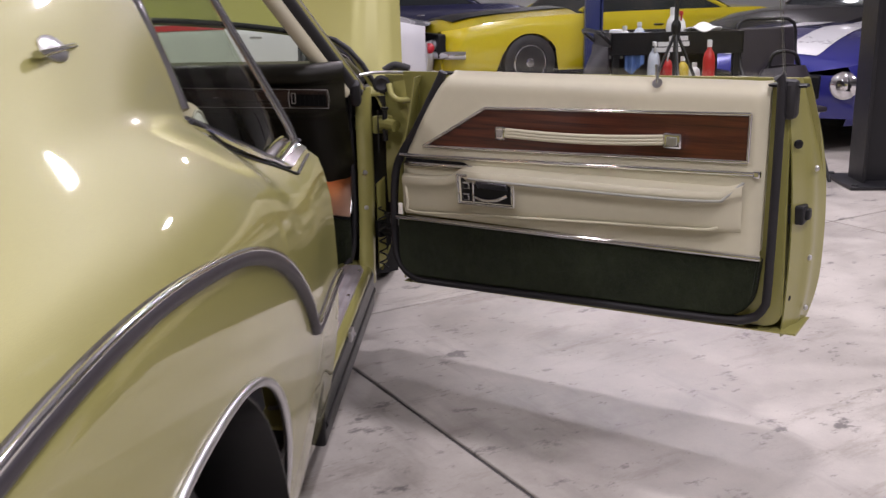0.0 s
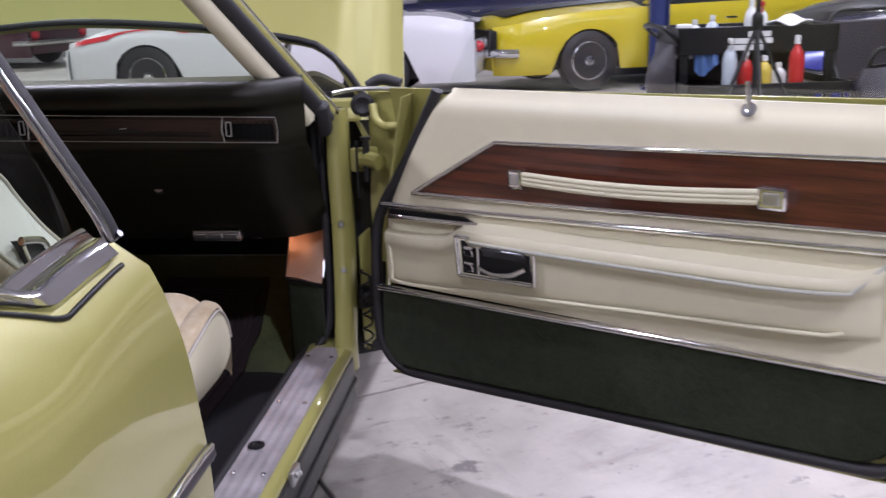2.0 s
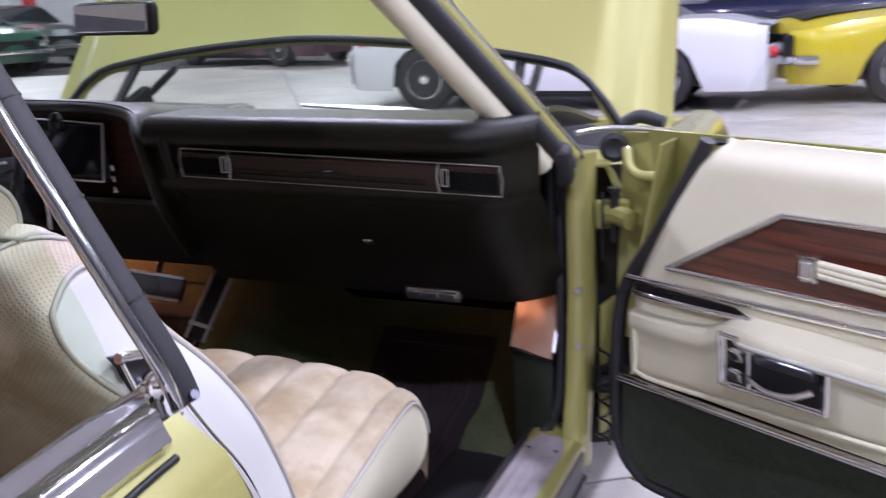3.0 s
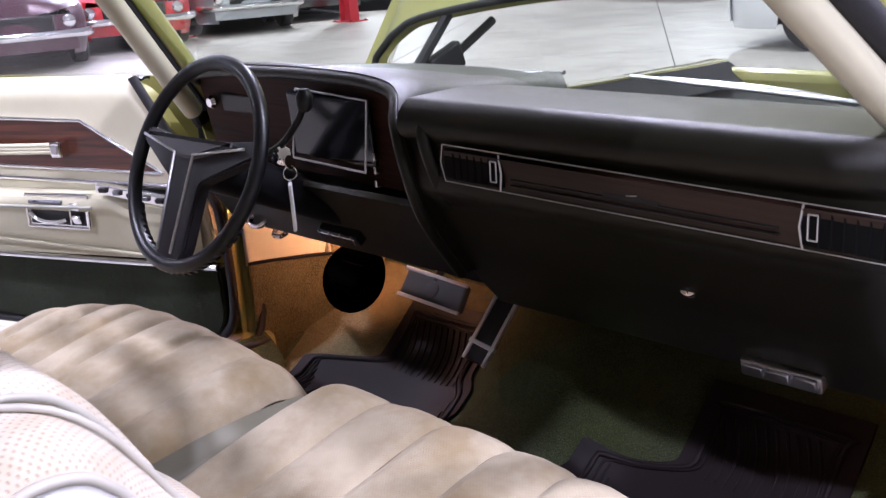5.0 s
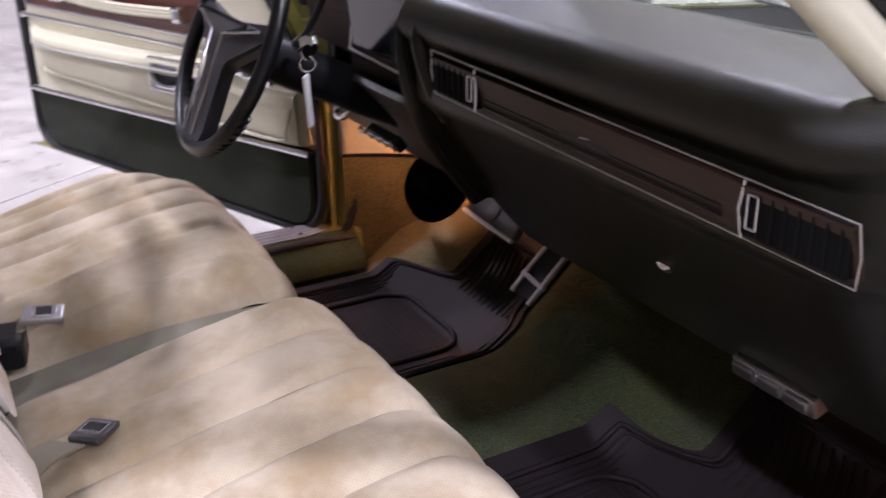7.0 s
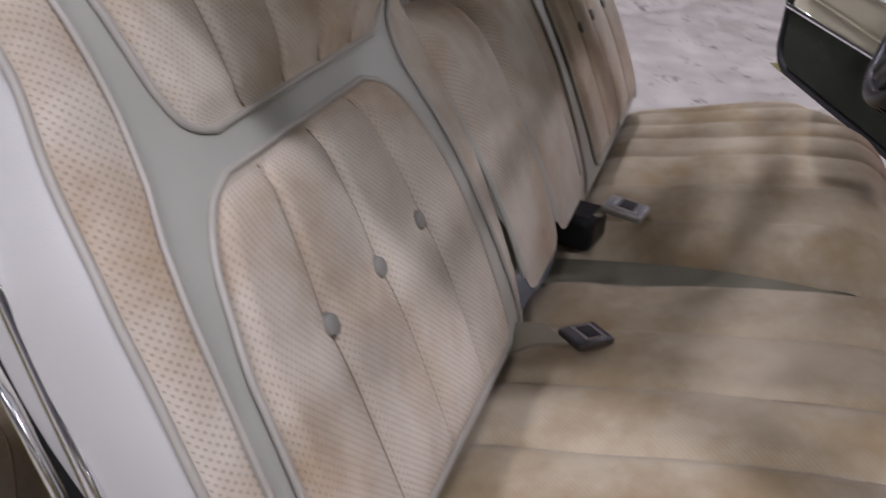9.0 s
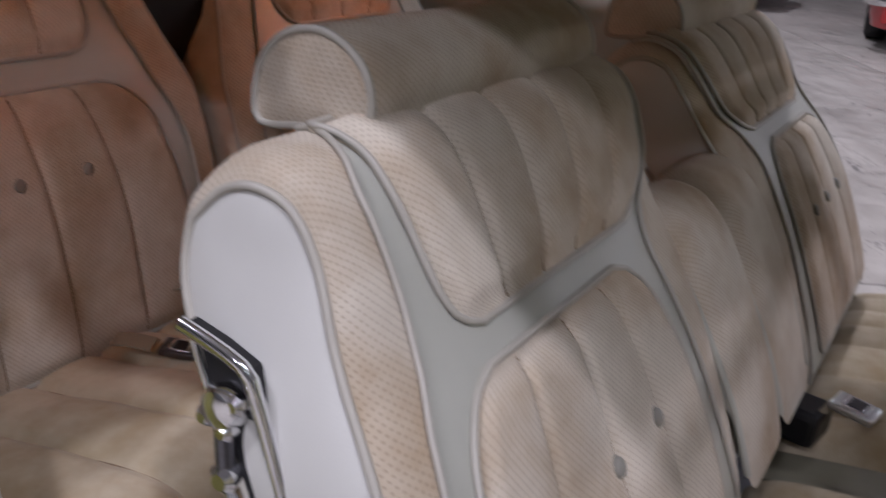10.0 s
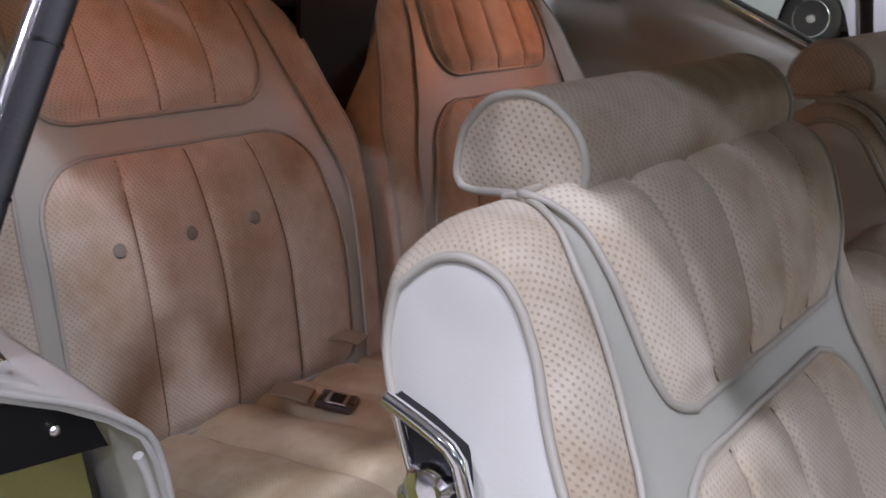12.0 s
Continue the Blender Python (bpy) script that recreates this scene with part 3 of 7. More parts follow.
    part("sill_bracket", joined(box((0.012, 0.05, 0.030), pose(0.916, -0.565, 0.285), 0.003), screw((0.923, -0.575, 0.290), (1, 0, 0.2), 0.006), screw((0.923, -0.552, 0.282), (1, 0, 0.2), 0.006)), ALU, sill, "small bright bracket on the sill")
    # hinge pillar
    wob = pchip([0.24, 0.32, 0.45, 0.62, 0.75, 0.92], [0.0, -0.045, -0.010, 0.012, -0.006, 0.0])
    foot = pchip([0.24, 0.30, 0.40, 0.92], [-0.045, -0.030, -0.010, 0.0])

    def pillar(a, b):
        z = 0.24 + 0.66 * b
        ang = -0.4 + 2.4 * a
        return 0.880 + 0.036 * math.sin(ang) + 0.012 * wob(z), 0.135 - 0.042 * math.cos(ang) + foot(z) + wob(z) * 0.4, z
    hp = part("hinge_pillar", surf(pillar, 14, 30, 0.006), GOLD, car)
    part("pillar_recess", surf(lambda a, b: (0.895 + 0.085 * a, 0.180 + 0.05 * a + 0.01 * math.sin(9 * b), 0.24 + 0.62 * b), 4, 14, 0.006), STEEL, car, "dirty dark hinge recess")
    for z in (0.42, 0.775):
        h = part("hinge", joined(box((0.070, 0.024, 0.060), pose(0.950, 0.130, z, 0, 0, 30), 0.008), tube(curve([(0.945, 0.115, z), (0.970, 0.098, z + 0.004), (1.0, 0.075, z)], 10), 0.020, 10)), GOLD if z > 0.6 else STEEL, car, "grimy painted door hinge")
        part("hinge_pin", lathe([(0.009, -0.05), (0.009, 0.05), (0.013, 0.052), (0.013, 0.06)], pose(0.962, 0.098, z), 10), STEEL, h)
        part("spring", tube([(0.945 + 0.013 * math.cos(t), 0.085 + 0.013 * math.sin(t), z - 0.13 + 0.006 * t / 1.0) for t in np.linspace(0, 36, 90)] if z < 0.5 else [(0.94, 0.09, z - 0.09), (0.94, 0.09, z + 0.05)], 0.003, 6), STEEL, h)
    part("pillar_flange", surf(lambda a, b: (0.922 + 0.026 * a, 0.150 + 0.02 * a, 0.27 + 0.30 * b + 0.02 * a), 4, 10, 0.005), GOLD, hp, "dusty second pillar flange")
    part("pillar_cheek", surf(lambda a, b: (0.884 + 0.030 * a, 0.100 + 0.03 * a * a - 0.012 * math.sin(math.pi * b), 0.715 + 0.135 * b), 8, 12, 0.006), GOLD, hp, "rounded pillar pressing")
    for z in (0.50, 0.62):
        part("pillar_bolt", screw((0.890, 0.092, z), (0.4, -1, 0), 0.008), ALU, hp)
    inb, fwd = (0.0, 0.0) if right else (-0.020, 0.020)
    if not right:
        part("pillar_pressing", tube([(0.862 + 0.4 * wob(z), 0.104 + 0.3 * foot(z), z) for z in np.linspace(0.30, 0.90, 24)], 0.017, 12), GOLD, hp, "rounded pillar pressing")
    part("door_seal", tube(curve([(0.795, -0.96, 0.288), (0.79, -0.4, 0.286), (0.800, 0.02, 0.290), (0.836 + inb, 0.085 + fwd, 0.33), (0.847 + inb, 0.105 + fwd, 0.45), (0.847 + inb, 0.11 + fwd, 0.7), (0.842 + inb, 0.115 + fwd, 0.90)], 40), 0.010, 8), RUBBER, hp, "black rubber door sealing strip")
    # A pillar
    foot_p, head_p = np.array((0.862, 0.028, 0.900)), np.array((0.656, -0.315, 1.285))
    axis = head_p - foot_p
    ap = part("a_pillar", tube([foot_p + axis * t + np.array((0.004, 0.045, 0.010)) for t in np.linspace(-0.04, 1.02, 12)], 0.026, 10, flat=0.8), GOLD, car)
    part("pillar_trim", tube([foot_p + axis * t + np.array((-0.020, -0.018, -0.010)) for t in np.linspace(0.0, 1.0, 12)], 0.0235, 10), CREAM, ap, "cream vinyl pillar trim")
    part("pillar_seal", tube([foot_p + axis * t + np.array((0.008, 0.012, 0.002)) for t in np.linspace(-0.05, 1.02, 14)], 0.021, 8), RUBBER, ap, "black rubber pillar seal")
    part("pillar_gutter", tube([foot_p + axis * t + np.array((0.022, 0.050, 0.018)) for t in np.linspace(-0.06, 1.02, 14)], 0.008, 6), CHROME, ap, "chrome drip molding")
    part("seal_foot", box((0.034, 0.048, 0.085), pose(0.876, 0.040, 0.888, 22, 0, 0), 0.015, 3), RUBBER, ap, "rubber seal end block")
    # front fender with its open top edge
    ftop = pchip([0.16, 0.5, 1.2, 2.3], [0.885, 0.825, 0.745, 0.70])
    fx = pchip([0, 0.3, 0.62, 0.85, 1.0], [0.925, 0.985, 0.975, 0.93, 0.83])
    fender = part("front_fender", surf(lambda a, b: (fx(b) - 0.05 * a * a, 0.17 + 2.25 * a, 0.26 + (ftop(0.17 + 2.25 * a) - 0.26) * min(1.0, b * 1.12) + (0.02 * (b - 0.9) if b > 0.9 else 0)), 30, 20, 0.006, flip=True), GOLD, car)
    part("fender_flange", surf(lambda a, b: (0.83 - 0.05 * a * a - 0.12 * b, 0.17 + 2.25 * a, ftop(0.17 + 2.25 * a) - 0.075 * b), 16, 5, 0.006), STEEL, fender, "dusty inner fender flange")
    part("fender_bracket", box((0.06, 0.08, 0.012), pose(0.905, 0.165, 0.880, 12, 0, 20), 0.005), GOLD, fender, "painted fender bracket")
    part("fender_jamb", surf(lambda a, b: (0.958 + 0.100 * a, 0.178 - 0.03 * a - 0.030 * math.sin(math.pi * min(1.0, b * 1.6)) * (1 - 0.4 * a), 0.50 + 0.435 * b), 12, 24, 0.006), GOLD, fender, "painted rear edge of the fender")
    part("jamb_fold", tube(curve([(0.975, 0.150, 0.905), (0.985, 0.132, 0.870), (1.010, 0.125, 0.855), (1.050, 0.120, 0.858)], 14), 0.011, 8), GOLD, fender, "pressed fold of the fender edge")
    part("fender_plug", lathe([(0.028, 0), (0.030, 0.006), (0.020, 0.010), (0.008, 0.004)], pose(0.948, 0.158, 0.905, 90, 0, 8), 18), RUBBER, fender, "dark round rubber stop")
    part("fender_lip", tube(curve([(0.880, 0.115, 0.938), (0.930, 0.150, 0.944), (1.000, 0.150, 0.944), (1.060, 0.140, 0.942)], 16), 0.0055, 8), ALU, fender, "bright fender top edge")
    part("cowl_rubber", tube(curve([(0.955, 0.20, 0.945), (0.990, 0.20, 0.962), (1.040, 0.195, 0.950)], 12), 0.014, 8), RUBBER, fender, "black rubber hood stop")
    MIRRORED[0] = 1.0


def wheel(at, parent, r=0.345, w=0.2, outward=1.0, rimmat=None):
    m = Matrix.Translation(at) @ pose(0, 0, 0, 0, 90 * outward, 0)
    t = part("wheel_tyre", lathe([(r * 0.64, -w / 2), (r * 0.90, -w / 2), (r * 0.985, -w * 0.40), (r, -w * 0.30), (r, w * 0.30), (r * 0.985, w * 0.40), (r * 0.90, w / 2), (r * 0.66, w / 2), (r * 0.63, w * 0.45)], m, 40), RUBBER, parent, "black tyre")
    part("rim", lathe([(r * 0.62, -w * 0.3), (r * 0.63, w * 0.46), (r * 0.60, w * 0.48), (r * 0.55, w * 0.36), (r * 0.30, w * 0.30), (r * 0.26, w * 0.42), (r * 0.12, w * 0.46), (r * 0.10, w * 0.5)], m, 32), rimmat or CHROME, t, "bright wheel rim")
    for k in range(5):
        a = 2 * math.pi * k / 5
        part("rim_slot", box((r * 0.13, r * 0.20, 0.012), m @ pose(r * 0.43 * math.cos(a), r * 0.43 * math.sin(a), w * 0.335, 0, 0, math.degrees(a)), 0.004), STEEL, t)
    return t


for s in (1, -1):
    body_half(s)


# roof, tail, windscreen, cowl and hood
def roof_at(a, b):
    rl = pchip([-3.4, -2.9, -2.4, -1.85, -1.2, -0.42], [1.00, 1.10, 1.21, 1.285, 1.305, 1.29])
    rx = pchip([-3.4, -2.9, -2.4, -1.85, -0.8, -0.30], [0.66, 0.70, 0.715, 0.725, 0.715, 0.655])
    y = -1.95 + 1.66 * a
    t = 2 * b - 1
    return rx(y) * t, y, rl(y) + 0.065 * (1 - t * t)


part("roof", surf(roof_at, 20, 24, 0.008), GOLD, car)
part("headliner", surf(lambda a, b: tuple(np.array(roof_at(a, b)) * (0.985, 1, 1) - np.array((0, 0, 0.03))), 16, 16, 0.006), PALE, car, "pale cloth headliner")


def tail_at(a, b):
    y = -3.55 + 0.95 * a
    t = 2 * b - 1
    return (0.72 + 0.13 * a) * t, y, 0.965 + 0.10 * a + 0.06 * (1 - abs(t) ** 2.5)


part("deck_lid", surf(tail_at, 14, 20, 0.01), GOLD, car)
part("tail_panel", surf(lambda a, b: (0.74 * (2 * a - 1), -3.56 - 0.06 * math.cos(math.pi * (a - 0.5)), 0.35 + 0.62 * b), 16, 6, 0.01, flip=False), GOLD, car)
rear_glass = part("rear_window", surf(lambda a, b: ((0.66 + 0.02 * b) * (2 * a - 1) * (1 - 0.12 * (1 - b)), -2.62 + 0.68 * b, 1.065 + 0.235 * b + 0.035 * (1 - (2 * a - 1) ** 2)), 16, 8, 0.0), DARKG, car, "sloping rear window glass")
rear_glass.visible_shadow = False
wind = part("windscreen", surf(lambda a, b: ((0.84 - 0.165 * b) * (2 * a - 1), 0.085 - 0.40 * b + 0.20 * (1 - (2 * a - 1) ** 2) * (1 - 0.35 * b), 0.90 + 0.385 * b), 20, 8, 0.0), GREENG, car, "green-tinted windscreen")
wind.visible_shadow = False
part("header_trim", tube(curve([(-0.65, -0.33, 1.285), (-0.35, -0.25, 1.315), (0, -0.22, 1.325), (0.35, -0.25, 1.315), (0.65, -0.33, 1.285)], 20), 0.02, 8), CREAM, car, "cream header trim")
part("cowl", surf(lambda a, b: ((0.84) * (2 * a - 1), 0.20 + 0.32 * b + 0.20 * (1 - (2 * a - 1) ** 2), 0.845 + 0.012 * math.sin(3 * b)), 20, 6, 0.01), BLACKV, car, "dark cowl panel with grille")
for s in (1, -1):
    arm = part("wiper", joined(tube(curve([(s * 0.52, 0.43, 0.925), (s * 0.40, 0.405, 0.945), (s * 0.15, 0.43, 0.95)], 10), 0.006, 6), tube([(s * 0.55, 0.385, 0.935), (s * 0.08, 0.425, 0.953)], 0.005, 6)), ALU, car, "parked metal windscreen wiper")
hood_z = lambda x: 1.10 - 0.13 * x * x - min(0.17, 4.3 * max(0.0, abs(x) - 0.70) ** 2)


def hood_at(a, b):
    t = 2 * b - 1
    w = 0.985 - 0.11 * a
    x = w * t
    rise = 0.03 * math.exp(-((abs(t) - 0.84) / 0.05) ** 2) + 0.025 * math.exp(-(t / 0.16) ** 2)
    crown = 0.04 * (1 - t * t)
    y = 0.60 + 1.02 * a + 0.06 * (1 - t * t) - (rise + crown) * 0.8
    return x, y, hood_z(x) * (1 - a) + a * 2.32 + (rise + crown) * 0.2


hood = part("hood", surf(hood_at, 30, 60, 0.03, flip=True), GOLD, car, "raised gold-green hood")
part("hood_rim", tube([hood_at(0.0, b) for b in np.linspace(0, 1, 40)], 0.010, 8), STEEL, hood, "dark hood rear edge")
for s in (1, -1):
    hg = part("hood_hinge", joined(tube([(s * 0.62, 0.50, 0.90), (s * 0.60, 0.64, 1.06)], 0.014, 8), tube([(s * 0.62, 0.58, 0.90), (s * 0.60, 0.80, 1.02)], 0.012, 8), box((0.03, 0.12, 0.07), pose(s * 0.61, 0.62, 0.93, 20), 0.008)), STEEL, car, "black hood hinge")
part("engine_bay", surf(lambda a, b: (0.76 * (2 * a - 1), 0.55 + 1.75 * b, 0.62 + 0.10 * math.sin(7 * a) * math.sin(6 * b)), 14, 14, 0.01), STEEL, car, "dark engine bay")
part("underbody", box((1.66, 5.4, 0.04), pose(0, -0.85, 0.20), 0.01), STEEL, car, "dark underbody")
part("front_panel", box((1.7, 0.10, 0.36), pose(0, 2.40, 0.50), 0.04), GOLD, car)
part("front_bumper", tube(curve([(-0.93, 2.25, 0.45), (-0.7, 2.48, 0.45), (0, 2.55, 0.45), (0.7, 2.48, 0.45), (0.93, 2.25, 0.45)], 24), 0.07, 10), CHROME, car)
for s in (1, -1):
    wheel((s * 0.80, 1.06, 0.345), car, outward=s)


# ---- doors ----
def car_door(side):
    MIRRORED[0] = side
    a0, d, n = np.array((1.10, -0.09)), np.array((0.8625, -0.506)), np.array((-0.506, -0.8625))
    if side < 0:
        # the driver's door stands open a little wider
        a0 = np.array((0.9356, -0.015))
        d = np.array((math.cos(radians(24.2)), -math.sin(radians(24.2))))
        n = np.array((d[1], -d[0]))
    turn = math.degrees(math.atan2(d[1], d[0]))

    def D(s, z, out=0.0):
        q = a0 + d * s + n * out
        return float(q[0]), float(q[1]), z
    door = part("door", prism(rounded([(-0.115, 0.285), (1.110, 0.318), (1.090, 0.955), (0.085, 0.945), (-0.09, 0.69)], [0.15, 0.06, 0.05, 0.05, 0.1], 8), lambda p, q, t: D(p, q, t - 0.035), 0.045, 0.004), GOLD, car, "open door with a cream vinyl and rosewood lining")
    # outer skin, bulging, and end caps
    part("outer_skin", surf(lambda a, b: D(-0.16 + (1.315 - 0.042 * max(0.0, (b - 0.55) / 0.45) ** 2 - 0.030 * max(0.0, (0.25 - b) / 0.25) ** 2) * a, 0.25 + 0.70 * b + 0.02 * a, -0.155 - 0.05 * math.sin(math.pi * min(1, b * 0.9 + 0.1)) + 0.03 * b), 30, 16, 0.004), GOLD, door)
    endp = lambda a, b: D(1.105 + 0.050 * a - 0.03 * b + 0.02 * math.sin(math.pi * b) - a * (0.030 * max(0.0, (b - 0.55) / 0.45) ** 2 + 0.026 * max(0.0, (0.25 - b) / 0.25) ** 2) + 0.006 * math.exp(-((a - 0.55) / 0.12) ** 2), 0.295 + 0.675 * b, -0.04 - 0.135 * a - 0.02 * math.sin(math.pi * b) * a)
    part("shut_face", surf(endp, 12, 24, 0.004, flip=True), GOLD, door, "painted door shut face")
    part("lower_flange", surf(lambda a, b: D(-0.1 + 1.25 * a, 0.275 + 0.035 * a + 0.004 * b, -0.02 - 0.15 * b), 16, 4, 0.004, flip=True), GOLD, door, "painted lower door flange")
    part("front_face", surf(lambda a, b: D(-0.11 - 0.05 * a + 0.14 * max(0, b - 0.6), 0.28 + 0.66 * b, -0.04 - 0.12 * a), 6, 14, 0.004), GOLD, door)
    part("top_cap", surf(lambda a, b: D(0.06 + 1.07 * a, 0.955 + 0.004 * math.sin(3 * b), -0.02 - 0.03 * b), 10, 3, 0.006, flip=True), BLACKP, door, "dark window slot cap")
    for z, r in ((0.81, 0.012), (0.40, 0.011)):
        part("rubber_plug", lathe([(r, 0), (r, 0.003), (r * 0.6, 0.006)], Matrix.Translation(D(1.112, z, -0.055)) @ Vector((d[0] * 0.6 + n[0] * 0.8, d[1] * 0.6 + n[1] * 0.8, 0)).to_track_quat("Z", "Y").to_matrix().to_4x4(), 12), BLACKP, door)
    part("latch", joined(box((0.045, 0.05, 0.05), Matrix.Translation(D(1.118, 0.625, -0.075)) @ pose(0, 0, 0, 0, 0, turn), 0.006), box((0.02, 0.03, 0.03), Matrix.Translation(D(1.140, 0.625, -0.085)) @ pose(0, 0, 0, 0, 0, turn), 0.005)), STEEL, door, "door latch")
    for z in (0.74, 0.50, 0.36):
        part("bolt", screw(D(1.147, z, -0.12), (d[0] * 0.9 + n[0] * 0.3, d[1] * 0.9 + n[1] * 0.3, 0), 0.008), ALU, door)
    # lining: upper vinyl field
    lp = rounded([(-0.085, 0.515), (1.045, 0.518), (1.045, 0.968), (0.092, 0.968), (-0.075, 0.69)], [0.01, 0.02, 0.035, 0.05, 0.12], 7)
    part("lining", prism(lp, lambda p, q, t: D(p, q, t - 0.016), 0.02, 0.004), CREAM, door, "cream vinyl door lining")
    left_edge = pchip([0.51, 0.66, 0.72, 0.93, 0.975], [-0.085, -0.083, -0.062, 0.062, 0.105])

    def skin_of(a, b):
        z = 0.517 + 0.453 * b
        s0, s1 = left_edge(z), 1.046
        p = s0 + (s1 - s0) * a
        e = min(p - s0, s1 - p)
        drop = 0.026 * ease((z - 0.905) / 0.068) ** 2 + 0.020 * (1 - ease(e / 0.030)) ** 2
        return D(p, z, 0.012 - drop + 0.0012 * noise.noise(Vector((p * 7, z * 9, 0.4))) * ease(e / 0.05))
    part("lining_skin", surf(skin_of, 70, 44, 0.006, flip=False), CREAM, door, "soft rolled vinyl cover")
    car_pt = rounded([(-0.10, 0.50), (-0.105, 0.306), (1.035, 0.346), (1.052, 0.508)], [0.01, 0.13, 0.11, 0.01], 10)
    part("kick_carpet", prism(car_pt, lambda p, q, t: D(p, q, t + 0.010), 0.04, 0.006), PILEG, door, "dark green carpet on the lower door")
    part("carpet_strip", tube([D(s, 0.503 + 0.011 * s, 0.014) for s in np.linspace(-0.10, 1.055, 12)], 0.0085, 8, flat=1.0), CHROME, door, "chrome strip above the carpet")
    sl = [D(p, q, -0.004) for p, q in ((0.075, 0.965), (-0.02, 0.80), (-0.10, 0.68), (-0.120, 0.58), (-0.122, 0.42), (-0.108, 0.350), (-0.060, 0.306), (0.03, 0.298), (0.5, 0.315), (0.95, 0.331), (1.03, 0.342), (1.065, 0.375), (1.074, 0.45), (1.074, 0.94), (1.06, 0.972))]
    part("door_seal", tube(curve(sl, 110), 0.0145, 8, flat=0.8), RUBBER, door, "black rubber door sealing strip")
    part("corner_rubber", box((0.05, 0.05, 0.10), Matrix.Translation(D(1.085, 0.925, -0.03)) @ pose(0, 0, 0, 0, 0, turn), 0.014), RUBBER, door, "black rubber corner block")
    # rosewood panel in its chrome frame
    wp = [(0.012, 0.738), (1.007, 0.766), (1.008, 0.888), (0.232, 0.866)]
    part("wood_panel", prism(wp, lambda p, q, t: D(p, q, t + 0.016), 0.01, 0.001), ROSE, door, "rosewood-grain panel")
    frame_line = [D(p, q, 0.018) for p, q in wp]
    part("panel_frame", joined(*[tube([u, v], 0.0048, 8) for u, v in zip(frame_line, frame_line[1:] + frame_line[:1])]), CHROME, door, "chrome panel frame")
    # pull strap
    for k in (-1, 0, 1):
        part("pull_strap", tube([D(0.315 + 0.49 * t, 0.801 + 0.012 * t - 0.006 * math.sin(math.pi * t) + k * 0.0085, 0.040 + 0.014 * math.sin(math.pi * t)) for t in np.linspace(0, 1, 20)], 0.0058, 8), CREAM, door, "cream vinyl pull strap")
    for s, w in ((0.298, 0.034), (0.815, 0.052)):
        e = part("strap_end", box((w, 0.036, 0.042), Matrix.Translation(D(s, 0.799 + 0.024 * (s - 0.3), 0.030)) @ pose(0, 0, 0, 0, 0, turn), 0.006), CHROME, door, "chrome strap end")
        part("end_inlay", box((w * 0.55, 0.006, 0.022), Matrix.Translation(D(s, 0.799 + 0.024 * (s - 0.3), 0.049)) @ pose(0, 0, 0, 0, 0, turn), 0.002), ALU, e)
    # bright molding and release handle
    part("waist_strip", tube([D(s, 0.706 + 0.029 * s, 0.016) for s in np.linspace(-0.08, 1.03, 12)], 0.0065, 8), CHROME, door, "chrome waist strip")
    part("strip_tip", box((0.02, 0.016, 0.02), Matrix.Translation(D(1.033, 0.736, 0.018)) @ pose(0, 0, 0, 0, 0, turn), 0.005), CHROME, door)
    part("release_recess", prism(rounded([(-0.065, 0.672), (0.20, 0.679), (0.15, 0.698), (-0.06, 0.696)], 0.006, 3), lambda p, q, t: D(p, q, t + 0.0165), 0.01, 0.001), BLACKP, door, "dark handle recess")
    part("release_handle", tube(curve([D(-0.055, 0.681, 0.02), D(-0.02, 0.684, 0.032), D(0.08, 0.686, 0.034), D(0.19, 0.687, 0.022)], 16), 0.0075, 8, flat=0.7), CHROME, door, "chrome door release handle")
    # moulded armrest
    top = pchip([-0.075, 0.10, 0.17, 0.5, 0.95, 1.0], [0.646, 0.655, 0.690, 0.694, 0.697, 0.712])
    out = pchip([-0.08, 0.0, 0.15, 0.22, 0.80, 0.93, 1.01], [0.012, 0.030, 0.042, 0.062, 0.066, 0.05, 0.012])

    def arm(a, b):
        s = -0.07 + 1.07 * a
        zt, zb = top(s), 0.520 + 0.055 * a
        prof = pchip([0, 0.10, 0.35, 0.62, 0.80, 0.93, 1.0], [0.0, 0.42, 0.55, 0.62, 0.98, 0.90, 0.0])
        return D(s, zb + (zt - zb) * b, 0.010 + out(s) * prof(b))
    part("armrest", surf(arm, 60, 30, 0.004), CREAM, door, "moulded cream vinyl armrest")
    part("armrest_pad", tube([D(s, top(s) - 0.028 - 0.006 * math.sin(2.5 * s), 0.010 + out(s) * 1.00) for s in np.linspace(0.2, 0.955, 24)] + [D(1.0, 0.712, 0.016)], 0.0042, 6), PALE, door, "stitched pad edge")
    part("armrest_lip", tube(curve([D(-0.065, 0.64, 0.016), D(-0.045, 0.56, 0.03), D(-0.02, 0.53, 0.034), D(0.25, 0.548, 0.045), D(0.6, 0.568, 0.046), D(0.90, 0.582, 0.041), D(0.945, 0.590, 0.034)], 40), 0.0045, 6), CREAM, door, "raised armrest moulding")
    ps, pz = (0.0, 0.0) if side > 0 else (0.055, 0.020)
    W = lambda p, q, t: D(p + ps, q + pz + 0.02 * (p - 0.16), t)
    rim = [(0.165, 0.583), (0.352, 0.583), (0.350, 0.664), (0.158, 0.668)]
    ash = part("switch_plate", prism(rim, lambda p, q, t: W(p, q, t + 0.060), 0.02, 0.003), CHROME, door, "chrome switch and ashtray plate")
    part("plate_recess", prism([(0.176, 0.590), (0.343, 0.590), (0.341, 0.657), (0.171, 0.660)], lambda p, q, t: W(p, q, t + 0.0615), 0.004, 0.0005), BLACKP, ash, "dark recess of the plate")
